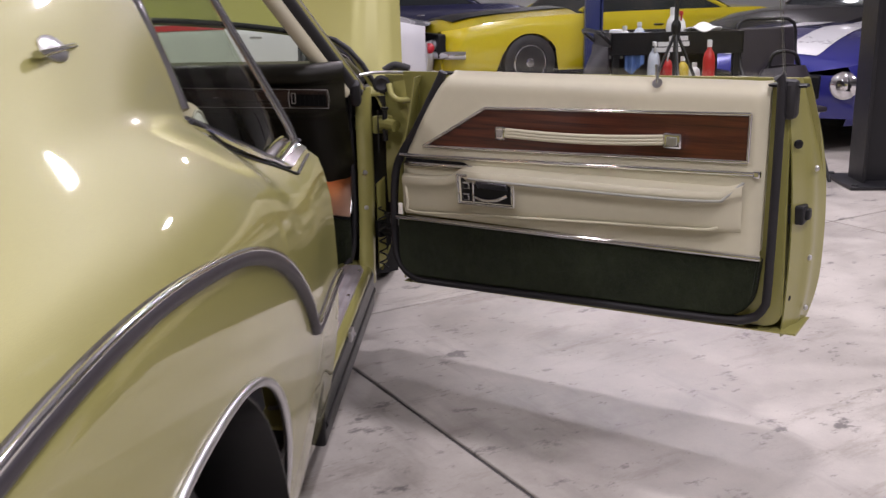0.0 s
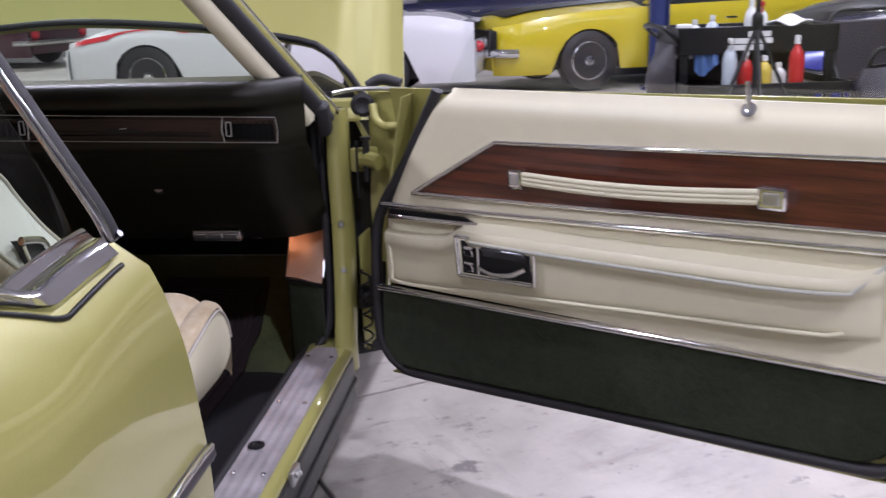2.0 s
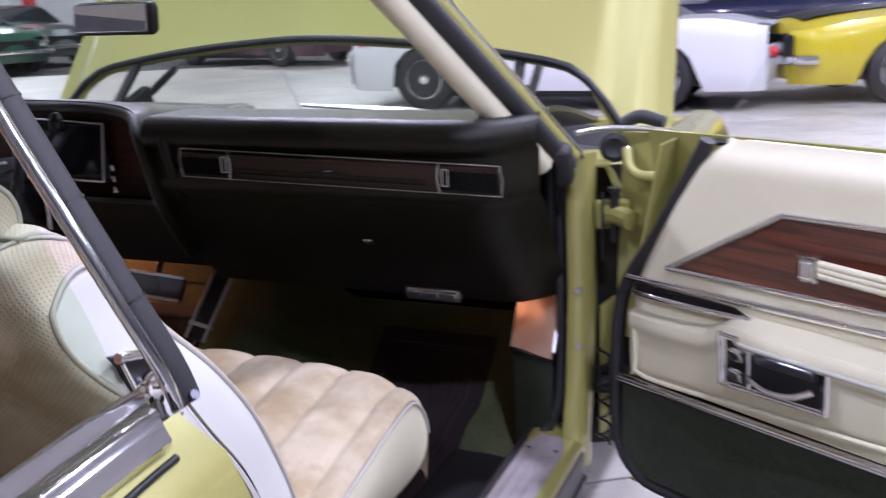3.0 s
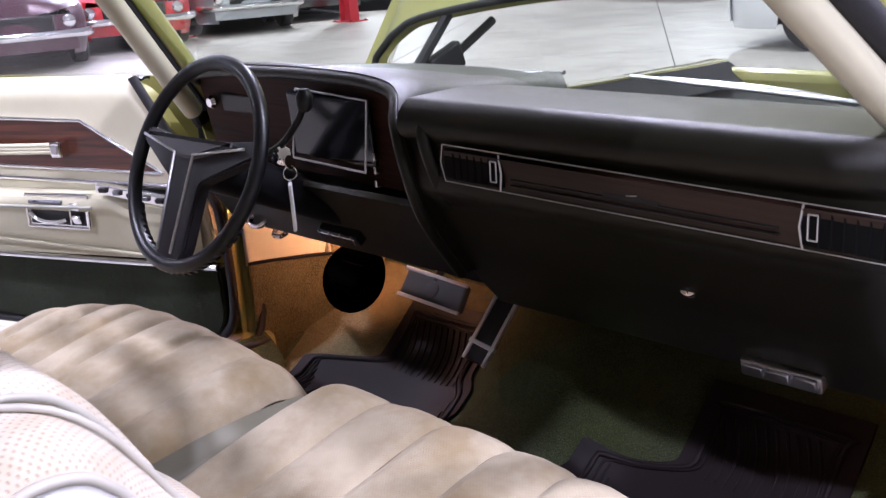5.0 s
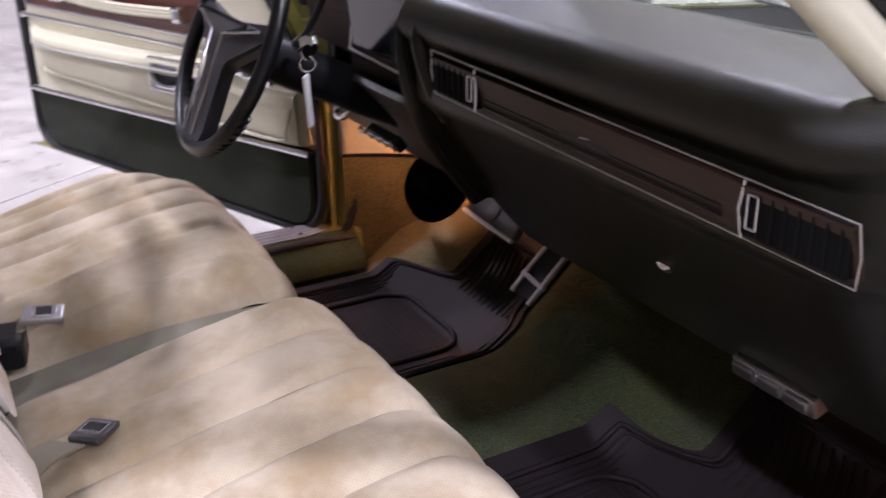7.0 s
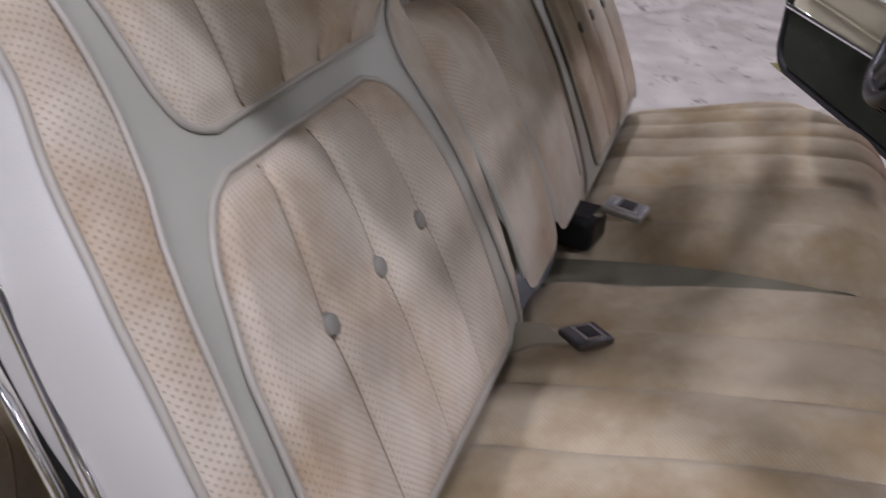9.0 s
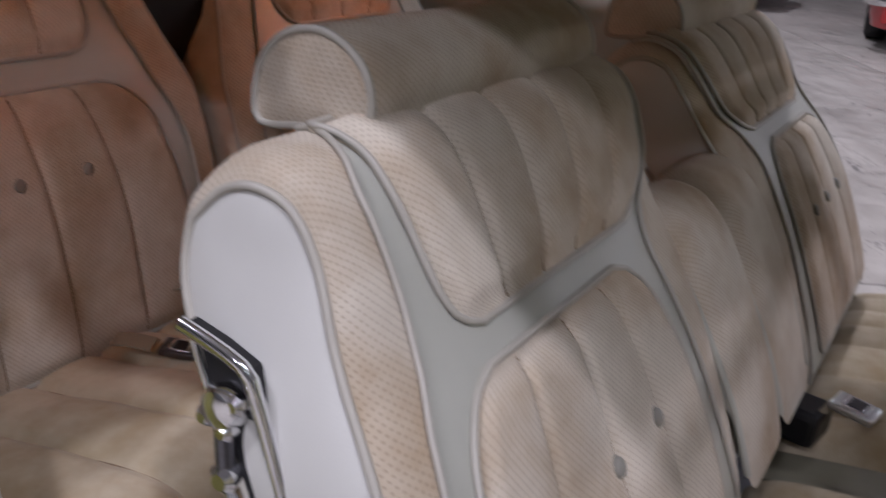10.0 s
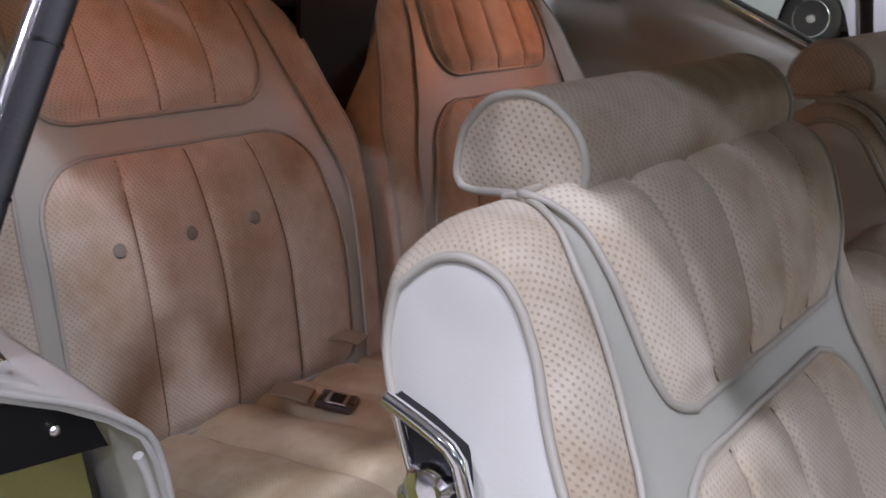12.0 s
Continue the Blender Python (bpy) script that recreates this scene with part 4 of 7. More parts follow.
    part("plate_rim", joined(*[tube([W(*u, 0.0615), W(*v, 0.0615)], 0.0040, 8) for u, v in zip(rim, rim[1:] + rim[:1])]), CHROME, ash)
    part("plate_divider", tube([W(0.218, 0.590, 0.063), W(0.216, 0.658, 0.063)], 0.0035, 8), CHROME, ash)
    for k in range(2):
        part("window_switch", box((0.024, 0.012, 0.022), Matrix.Translation(W(0.196, 0.607 + 0.033 * k, 0.066)) @ pose(0, 0, 0, 25, 0, turn), 0.003), CHROME, ash, "chrome window switch")
    part("ashtray_lid", box((0.105, 0.010, 0.026), Matrix.Translation(W(0.282, 0.643, 0.066)) @ pose(0, 0, 0, 35, 0, turn), 0.004), BUCKLE, ash, "dull ashtray lid")
    part("control_lever", tube(curve([W(0.226, 0.606, 0.068), W(0.262, 0.600, 0.076), W(0.305, 0.604, 0.076), W(0.335, 0.618, 0.068)], 14), 0.008, 8, flat=0.7), CHROME, ash, "chrome lever")
    if side < 0:
        bank = part("switch_bank", prism(rounded([(-0.030, 0.662), (0.190, 0.694), (0.190, 0.718), (-0.030, 0.686)], 0.006, 3), lambda p, q, t: D(p, q, t + 0.056), 0.02, 0.003), CHROME, door, "chrome bank of window switches")
        for k in range(5):
            part("window_switch", box((0.022, 0.008, 0.012), Matrix.Translation(D(0.005 + 0.040 * k, 0.680 + 0.0058 * k, 0.059)) @ pose(0, 0, 0, 20, 0, turn), 0.002), BUCKLE if k % 2 else BLACKP, bank)
    # lock knob and glass
    part("lock_knob", joined(lathe([(0.014, 0), (0.014, 0.004), (0.007, 0.006)], Matrix.Translation(D(0.755, 0.955, 0.006)) @ pose(0, 0, 0, 60, 0, turn), 16), tube([D(0.755, 0.955, 0.008), D(0.750, 1.005, 0.006)], 0.0045, 8)), CHROME, door, "chrome lock knob")
    win = part("door_glass", surf(lambda a, b: D((0.055 + 0.20 * b + 0.10 * b * b) * (1 - a) + (1.070 - 0.02 * b) * a, 0.945 + 0.34 * b, -0.055 + 0.075 * b), 12, 8, 0.0), GLASS, door, "raised frameless window glass")
    win.visible_shadow = False
    part("glass_edge", tube([D(1.070 - 0.02 * b, 0.945 + 0.34 * b, -0.055 + 0.075 * b) for b in np.linspace(0, 1, 8)], 0.004, 6), GLASS, win).visible_shadow = False
    MIRRORED[0] = 1.0


for s in (1, -1):
    car_door(s)


# ---- cabin: floor and trim ----
def shell_floor(a, b):
    x = -0.78 + 1.56 * a
    y = -1.22 + 1.62 * b
    hump = 0.105 * math.exp(-(abs(x) / 0.17) ** 3)
    toe = 0.95 * max(0.0, y - 0.10) ** 1.15
    rise = 0.10 * max(0, abs(x) - 0.70)
    return x, y, 0.215 + hump * (1 if y < 0.1 else 1 + 0.6 * (y - 0.1)) + toe + rise


part("carpet", surf(shell_floor, 48, 40, 0.01), PILEF, car, "worn dark green carpet, coloured paler for the light on it")
part("firewall", surf(lambda a, b: (-0.80 + 0.88 * a, 0.40 - 0.02 * b, 0.46 + 0.42 * b), 12, 6, 0.01, flip=True), PILEB, car, "olive firewall carpet on the driver half, coloured paler as if lamplit")
# Passenger half: the shade under the dashboard is put into a near-black colour.
part("firewall", surf(lambda a, b: (0.085 + 0.715 * a, 0.40 - 0.02 * b, 0.46 + 0.42 * b), 12, 6, 0.01, flip=True), VENTB, car, "passenger half of the firewall, coloured near black as in shade")
# Overlay whose paler colour stands in for lamp light on the toe board.
part("toe_carpet", surf(lambda a, b: tuple(np.array(shell_floor((0.02 + 0.58 * a) / 1.56, (1.30 + 0.31 * b) / 1.62)) + (0, 0, 0.006)), 24, 16, 0.006), PILEB, car, "olive-brown toe board carpet, coloured paler as if lamplit")
for s in (1, -1):
    MIRRORED[0] = s
    if s > 0:
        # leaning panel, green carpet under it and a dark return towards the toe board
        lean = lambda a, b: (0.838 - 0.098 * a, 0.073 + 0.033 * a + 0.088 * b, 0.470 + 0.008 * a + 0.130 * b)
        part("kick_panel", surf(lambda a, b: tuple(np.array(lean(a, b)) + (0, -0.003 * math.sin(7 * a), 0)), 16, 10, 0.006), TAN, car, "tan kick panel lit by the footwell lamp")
        part("kick_edge", tube([lean(1.0, b) for b in np.linspace(0, 1, 6)], 0.0050, 8), ALU, car, "bright kick panel edge")
        part("kick_edge", tube([lean(0.0, b) for b in np.linspace(0.1, 1, 6)], 0.0050, 8), ALU, car, "bright kick panel edge")
        part("kick_trim", tube([lean(t, -0.03) for t in np.linspace(0, 1, 10)], 0.005, 8), BLACKP, car)
        part("kick_carpet", surf(lambda a, b: (0.838 - 0.092 * a, 0.078 + 0.033 * a, 0.22 + (0.247 + 0.008 * a) * b), 10, 10, 0.006), PILEG, car, "green carpet on the kick panel")
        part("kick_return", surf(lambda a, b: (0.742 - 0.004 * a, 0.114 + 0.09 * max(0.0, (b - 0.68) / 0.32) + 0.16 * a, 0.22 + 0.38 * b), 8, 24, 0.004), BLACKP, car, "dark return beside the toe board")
    else:
        kick = lambda a: (0.828 - 0.147 * a ** 1.25, 0.096 + 0.225 * a)
        low_k, far_k = 0.487, 0.78
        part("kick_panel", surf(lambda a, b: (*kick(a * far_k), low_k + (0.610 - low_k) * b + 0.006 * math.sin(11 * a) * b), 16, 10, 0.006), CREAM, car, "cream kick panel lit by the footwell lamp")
        part("kick_carpet", surf(lambda a, b: (*kick(a * 1.25), 0.22 + (low_k - 0.21 if a < 0.62 else 0.40) * b), 12, 8, 0.006), PILEB, car, "carpet on the kick panel")
        part("kick_edge", tube([(kick(far_k)[0] - 0.003, kick(far_k)[1] - 0.003, z) for z in np.linspace(low_k, 0.61, 6)], 0.0035, 8), ALU, car, "bright kick panel edge")
        part("kick_trim", tube([(kick(t)[0] - 0.004, kick(t)[1] - 0.004, low_k + 0.005) for t in np.linspace(0, 1, 10)], 0.005, 8), BLACKP, car)
        part("kick_edge", tube([(0.829, 0.095, z) for z in np.linspace(low_k, 0.61, 6)], 0.006, 8), ALU, car, "bright kick panel edge")
    part("courtesy_lamp", joined(box((0.05, 0.035, 0.02), pose(0.69, 0.13, 0.605), 0.004), tube(curve([(0.655, 0.10, 0.60), (0.665, 0.085, 0.592), (0.69, 0.085, 0.592), (0.70, 0.10, 0.60)], 10), 0.006, 8)), CHROME, car, "small courtesy lamp under the dashboard")
    # rear side trim below the quarter window
    tb = pchip([-2.2, -1.95, -1.655, -1.52, -1.42, -1.385, -1.25, -1.17], [1.05, 1.055, 1.020, 0.962, 0.920, 0.909, 0.906, 0.895]) if s > 0 else pchip([-2.2, -1.95, -1.62, -1.42, -1.19, -1.17], [1.05, 1.06, 1.062, 1.005, 0.918, 0.91])
    ti = pchip([0, 0.35, 0.6, 0.78, 0.87, 0.94, 1.0], [0.75, 0.75, 0.765, 0.782, 0.796, 0.838 if s > 0 else 0.825, 0.898 if s > 0 else 0.885])
    part("side_trim", surf(lambda a, b: (ti(b) - (0.05 * (1 - a) if s < 0 else 0.085 * ease((0.80 - 0.925 * a) / 0.34)) * b * b, -2.10 + 0.925 * a + 0.03 * b * (1 - a), 0.34 + (tb(-2.10 + 0.925 * a) - 0.34) * b), 36, 26, 0.006, flip=True), PALE if s < 0 else WHITEV, car, "pale vinyl rear side trim")
    if s < 0:
        part("side_armrest", surf(lambda a, b: (0.735 - 0.085 * math.sin(math.pi * b) ** 0.7 * min(1, 8 * a, 8 * (1 - a)), -1.62 + 0.46 * a, 0.55 + 0.145 * b), 24, 12, 0.004, flip=True), PALE, car, "padded vinyl rear armrest")
    if s < 0:
        part("armrest_wood", surf(lambda a, b: (0.733, -1.66 + 0.46 * a, 0.745 + 0.085 * b), 4, 2, 0.006, flip=True), ROSE, car, "rosewood strip of the rear side trim")
    if s < 0:
        part("wood_frame", tube([(0.731, -1.66, 0.833), (0.731, -1.20, 0.833)], 0.005, 6), CHROME, car)
    part("trim_fold", tube([(ti(b), -1.174, 0.34 + (tb(-1.175) - 0.34) * b) for b in np.linspace(0.25, 1.0, 40)], 0.0026, 8), WHITEV, car, "folded trim edge")
    part("trim_fold", tube([(ti(b) + 0.022 - 0.008 * math.sin(3 * b), -1.166, 0.34 + (tb(-1.175) - 0.34) * b) for b in np.linspace(0.25, 0.87, 30)], 0.0036, 8), WHITEV, car, "folded trim edge")
    # sail trim with its lamp
    part("sail_trim", surf(lambda a, b: (0.735 - 0.035 * b - 0.02 * math.sin(math.pi * b), -2.38 + 0.78 * a + 0.04 * b, 1.040 + (0.24 - 0.12 * (1 - a)) * b), 16, 10, 0.006, flip=True), PALE, car, "pale vinyl sail panel trim")
    lm = part("sail_lamp", box((0.02, 0.09, 0.045), pose(0.690, -1.47, 1.212, 0, 25, 0), 0.006), CHROME, car, "interior lamp on the sail panel")
    part("lamp_lens", box((0.012, 0.07, 0.028), pose(0.678, -1.47, 1.206, 0, 25, 0), 0.005), LENS, lm, "lit warm lens")
    part("belt_line_seal", tube([((0.895 if s < 0 else 0.902) - 0.055 * t, -1.2 - 0.45 * t, tb(-1.2 - 0.45 * t) + (0.012 if s < 0 else 0.0)) for t in np.linspace(0, 1, 20)], 0.009 if s < 0 else 0.005, 6), RUBBER, car, "black window sealing strip")
    part("inner_window_trim", tube([(0.880 - 0.055 * t, -1.2 - 0.45 * t, tb(-1.2 - 0.45 * t) + (0.006 if s < 0 else -0.006)) for t in np.linspace(0, 1, 20)], 0.006, 6), CHROME, car, "chrome inner window strip")
MIRRORED[0] = 1.0
part("parcel_shelf", surf(lambda a, b: (0.73 * (2 * a - 1), -2.55 + 0.645 * b, 0.998 + 0.012 * math.sin(3 * b)), 14, 8, 0.02), BLACKP, car, "black parcel shelf")
part("shelf_console", surf(lambda a, b: (0.012 + (0.118 - 0.050 * b) * (2 * a - 1), -2.2 + 0.5 * pchip([0, 0.45, 0.62, 1], [0, 0.78, 0.90, 0.86])(b), pchip([0, 0.40, 0.55, 0.68, 1], [1.02, 1.050, 1.043, 1.00, 0.80])(b) + 0.01 * (1 - (2 * a - 1) ** 2)), 12, 30, 0.01), BLACKP, car, "black console cover between the rear backrests")
part("rear_bulkhead", box((1.5, 0.03, 0.80), pose(0, -1.98, 0.62, 22), 0.005), BLACKP, car)

# ---- dashboard ----
dash = part("dashboard", surf(lambda a, b: (
    0.05 + 0.795 * a,
    pchip([0, 0.22, 0.36, 0.44, 0.52, 0.585, 0.66, 1.0], [0.055, -0.035, -0.120, -0.150, -0.146, -0.165, -0.142, 0.36])(b) + 0.10 * (max(0, a - 0.88) / 0.12) ** 2.2,
    pchip([0, 0.22, 0.36, 0.44, 0.52, 0.585, 0.66, 0.76, 1.0], [0.605, 0.71, 0.835, 0.868, 0.93, 0.958, 0.985, 0.985, 0.915])(b)), 24, 60, 0.012, flip=True), DASH, car, "dark olive padded dashboard")
part("dash_core", box((1.56, 0.24, 0.23), pose(0, 0.225, 0.765), 0.01), BLACKP, dash, "dark structure behind the dashboard")
for s in (1, -1):
    part("dash_end", box((0.045, 0.10, 0.27), pose(s * 0.822, 0.125, 0.795), 0.012), BLACKP, dash, "dark end panel of the dashboard")
part("defroster_slot", surf(lambda a, b: (0.18 + 0.46 * a, 0.16 + 0.05 * b + 0.05 * math.sin(math.pi * a), 0.961 - 0.008 * b), 10, 2, 0.003), BLACKP, dash)
part("dash_sensor", lathe([(0.016, 0), (0.015, 0.003), (0.008, 0.005)], pose(0.408, -0.029, 0.9865, 2), 18), BLACKP, dash, "round sensor on the dash top")
# trim strip with vents
SZ = lambda x, z: 0.9085 + (z - 0.901) * 0.88 - 0.0145 * (x - 0.145) / 0.67
strip = part("trim_strip", surf(lambda a, b: (0.150 + 0.668 * a, -0.164 + 0.012 * (0.5 - b), SZ(0.150 + 0.668 * a, 0.874 + 0.054 * b)), 8, 3, 0.010, flip=True), WALNUT, dash, "walnut-grain strip with bright lines")
fl = [(0.143, -0.170, 0.868), (0.820, -0.170, 0.868), (0.824, -0.174, 0.900), (0.820, -0.176, 0.931), (0.146, -0.176, 0.934), (0.138, -0.173, 0.902)]
fl = [(x, y, SZ(x, z)) for x, y, z in fl]
part("strip_frame", joined(*[tube([u, v], 0.0010, 6) for u, v in zip(fl, fl[1:] + fl[:1])]), ALU, strip, "thin chrome frame")
for z in (0.882, 0.892, 0.908, 0.918):
    part("bead", tube([(0.275, -0.1725, SZ(0.275, z)), (0.675, -0.1725, SZ(0.675, z))], 0.0015, 5), BLACKP, strip)
part("script_plate", box((0.085, 0.004, 0.014), pose(0.475, -0.172, SZ(0.475, 0.900), 0, 1.24, 0), 0.001), BLACKP, strip, "dark plate with a bright script mark")
part("script", tube([(0.470, -0.1755, SZ(0.47, 0.900)), (0.486, -0.1755, SZ(0.486, 0.902))], 0.0010, 5), ALU, strip)
for x0, x1, xs in ((0.148, 0.262, 0.258), (0.702, 0.816, 0.705)):
    v = part("air_vent", box((x1 - x0, 0.014, 0.046), pose((x0 + x1) / 2, -0.1705, SZ((x0 + x1) / 2, 0.901), 0, 1.24, 0), 0.003), VENTB, strip, "black air vent")
    for k in range(7):
        part("vane", box((0.0025, 0.010, 0.040), pose(x0 + 0.02 + (x1 - x0 - 0.03) * k / 6, -0.1745, SZ(x0 + 0.02 + (x1 - x0 - 0.03) * k / 6, 0.900), 0, 0, 25), 0), VENTB, v)
    part("vent_divider", tube([(xs, -0.176, SZ(xs, 0.871)), (xs + (0.004 if x0 < 0.4 else -0.004), -0.178, SZ(xs, 0.90)), (xs, -0.178, SZ(xs, 0.931))], 0.0016, 8), ALU, v)
    xl = xs + (-0.010 if x0 < 0.4 else 0.012)
    lever = [(xl + p * 0.0055, -0.179, SZ(xl, 0.902) + q * 0.015) for p, q in ((-1, -1), (1, -1), (1, 1), (-1, 1))]
    part("vent_lever", joined(*[tube([p, q], 0.0013, 6) for p, q in zip(lever, lever[1:] + lever[:1])]), ALU, v, "bright open vent lever")
part("glove_box_seam", joined(tube([(0.20, -0.065, 0.775), (0.80, -0.065, 0.775)], 0.0015, 5), tube([(0.20, -0.065, 0.775), (0.20, 0.03, 0.635)], 0.0015, 5)), BLACKP, dash)
part("glove_box_knob", lathe([(0.013, 0), (0.016, 0.008), (0.014, 0.016), (0.006, 0.018)], pose(0.50, -0.055, 0.744, 62), 18), CHROME, dash, "chrome glove box lock")
fv = part("lower_vent", box((0.120, 0.03, 0.030), pose(0.597, 0.030, 0.613, 18, 1, 2), 0.004), ALU, dash, "bright three-part lower air outlet")
for k in range(3):
    part("outlet", box((0.033, 0.008, 0.018), pose(0.558 + 0.039 * k, 0.012, 0.6105, 18, 1, 2), 0.003), ALU, fv)

# instrument side
hoodp = curve([(-0.80, 0.10, 0.93), (-0.76, -0.03, 0.975), (-0.60, -0.06, 1.0), (-0.30, -0.06, 1.005), (-0.06, -0.09, 0.995), (0.02, -0.15, 0.955), (0.055, -0.17, 0.90), (0.06, -0.14, 0.80), (0.05, -0.05, 0.68)], 60)


def binnacle(a, b):
    x, y, z = hoodp[int(round(a * 60))]
    return x, y + 0.44 * b ** 1.2 * (1 if a < 0.75 else max(0.2, 1 - 3 * (a - 0.75))), z - 0.055 * b * (1 if a < 0.62 else 1 - 0.9 * min(1, (a - 0.62) * 6)) + 0.006 * math.sin(math.pi * min(1, b * 3))


part("instrument_hood", surf(binnacle, 60, 14, 0.014, flip=True), DASH, dash, "padded dark instrument hood")
part("hood_lip", tube(hoodp, 0.012, 8), DASH, dash, "rounded hood lip")
part("pad_ridge", tube(curve([(0.088, -0.150, 0.975), (0.104, -0.172, 0.945), (0.112, -0.158, 0.88), (0.108, -0.13, 0.83)], 20), 0.012, 8, flat=0.8), DASH, dash)
panel = part("instrument_panel", surf(lambda a, b: (-0.77 + 0.78 * a, 0.00 + 0.03 * (1 - b) - 0.05 * a, 0.80 + (0.196 - 0.035 * max(0.0, (a - 0.88) / 0.12)) * b), 16, 4, 0.012, flip=True), ROSED, dash, "dark wood-grain instrument panel")
scr = part("gauge_window", box((0.222, 0.012, 0.128), pose(-0.255, -0.060, 0.908, 6, 2, 3), 0.006), mat("gauge_black", (0.008, 0.009, 0.012), 0.12), panel, "black gauge window")
gf = [(-0.372, -0.068, 0.843), (-0.146, -0.080, 0.840), (-0.140, -0.068, 0.968), (-0.358, -0.056, 0.976)]
part("gauge_frame", joined(*[tube([u, v], 0.0022, 8) for u, v in zip(gf, gf[1:] + gf[:1])]), ALU, scr, "chrome gauge frame")
part("radio", box((0.15, 0.014, 0.04), pose(-0.60, -0.012, 0.925, 8), 0.004), BLACKP, panel, "black slotted vent")
part("light_knob", lathe([(0.013, 0), (0.015, 0.012), (0.010, 0.02)], pose(-0.70, -0.015, 0.925, 95), 16), CHROME, panel, "chrome light knob")
for k in range(3):
    part("slide_lever", box((0.008, 0.02, 0.014), pose(-0.105, -0.085, 0.875 - 0.024 * k), 0.003), CHROME, panel, "chrome slide lever")
part("lower_panel", surf(lambda a, b: (-0.80 + 0.86 * a, 0.02 + 0.05 * b * b - 0.10 * (1 - b) ** 2, 0.655 + 0.15 * (1 - b) - 0.03 * b), 14, 10, 0.012), DASH, dash, "dark lower dash panel")
gv = part("lower_vent", box((0.115, 0.02, 0.026), pose(-0.268, -0.050, 0.698, 35, 0, 0), 0.003), BLACKP, dash, "chrome-ribbed lower vent")
for k in range(4):
    part("rib", box((0.003, 0.006, 0.024), pose(-0.316 + 0.032 * k, -0.062, 0.695, 35), 0.001), CHROME, gv)
part("vent_bar", tube([(-0.322, -0.063, 0.697), (-0.214, -0.063, 0.697)], 0.0022, 6), CHROME, gv)

# steering column, wheel, key
ctr = np.array((-0.360, -0.294, 0.878))
ax = np.array((0.0, 0.90, -0.436))
upv = np.array((0.0, 0.436, 0.90))
xv = np.array((1.0, 0.0, 0.0))
sw = part("steering_wheel", tube([ctr + 0.187 * (math.cos(t) * xv + math.sin(t) * upv) for t in np.linspace(0, 2 * math.pi, 64, endpoint=False)], 0.0135, 10, closed=True), BLACKP, car, "black two-spoke steering wheel")
for k in range(24):
    t = math.pi + 0.55 + k * (math.pi - 1.1) / 23
    part("grip_notch", tube([ctr + 0.187 * (math.cos(q) * xv + math.sin(q) * upv) + ax * 0.004 for q in (t, t + 0.04)], 0.0152, 8), BLACKP, sw)
G = lambda p, q, t: tuple(ctr + xv * p + upv * q - ax * t)
spoke = rounded([(-0.185, 0.030), (-0.175, 0.055), (0.0, 0.035), (0.175, 0.055), (0.185, 0.030), (0.05, -0.035), (0.045, -0.16), (0.03, -0.185), (-0.03, -0.185), (-0.045, -0.16), (-0.05, -0.035)], 0.012, 3)
sk = part("spokes", prism(spoke, lambda p, q, t: G(p, q, t * 1.0 + 0.018 - 0.012 * min(1, (abs(p) + abs(q)) / 0.18)), 0.022, 0.004), mat("grey_spoke", (0.022, 0.021, 0.024), 0.38), sw, "dark grey padded spokes")
for s in (1, -1):
    part("spoke_line", tube([G(s * 0.160, 0.037, 0.017), G(s * 0.030, 0.012, 0.026), G(s * 0.022, -0.165, 0.016)], 0.0028, 6), ALU, sk, "bright spoke line")
part("horn_pad", prism(rounded([(-0.14, 0.040), (0.14, 0.040), (0.02, 0.005), (-0.02, 0.005)], 0.008, 3), lambda p, q, t: G(p, q, t + 0.026), 0.02, 0.005), mat("grey_pad", (0.10, 0.095, 0.10), 0.5), sw)
col = part("steering_column", tube([ctr + ax * t for t in np.linspace(0.02, 0.62, 8)], 0.042, 16, ends=(1.0, 0.9)), BLACKP, car, "black steering column")
lock = part("ignition_lock", lathe([(0.017, -0.01), (0.017, 0.012), (0.011, 0.015), (0.011, 0.028)], Matrix.Translation((-0.212, -0.21, 0.888)) @ pose(0, 0, 0, 70, 0, 65), 16), CHROME, col, "chrome ignition lock")
part("gear_lever", tube(curve([(-0.30, -0.20, 0.875), (-0.21, -0.21, 0.910), (-0.16, -0.206, 0.955), (-0.143, -0.205, 0.980)], 12), 0.006, 8), BLACKP, col, "black gear lever")
part("lever_knob", lathe([(0.006, -0.02), (0.013, -0.012), (0.014, 0.006), (0.008, 0.018)], pose(-0.139, -0.204, 0.991), 14), BLACKP, col)
key = thing("car_key", "key in the ignition with a ring and long white tag", "key", "", (0.044, 0, 0.020))
part("key_bow", lathe([(0.012, -0.0015), (0.013, 0.0), (0.012, 0.0015)], pose(-0.214, -0.226, 0.866, 0, 75, 10), 16), CHROME, key)
part("ring", tube([(-0.213 + 0.003 * math.cos(t), -0.228 + 0.012 * math.cos(t), 0.848 + 0.012 * math.sin(t)) for t in np.linspace(0, 6.28, 20, endpoint=False)], 0.0016, 6, closed=True), CHROME, key)
part("tag", box((0.006, 0.021, 0.085), pose(-0.211, -0.232, 0.790, 6, 0, 50), 0.002), WHITEB, key, "white plastic key tag")

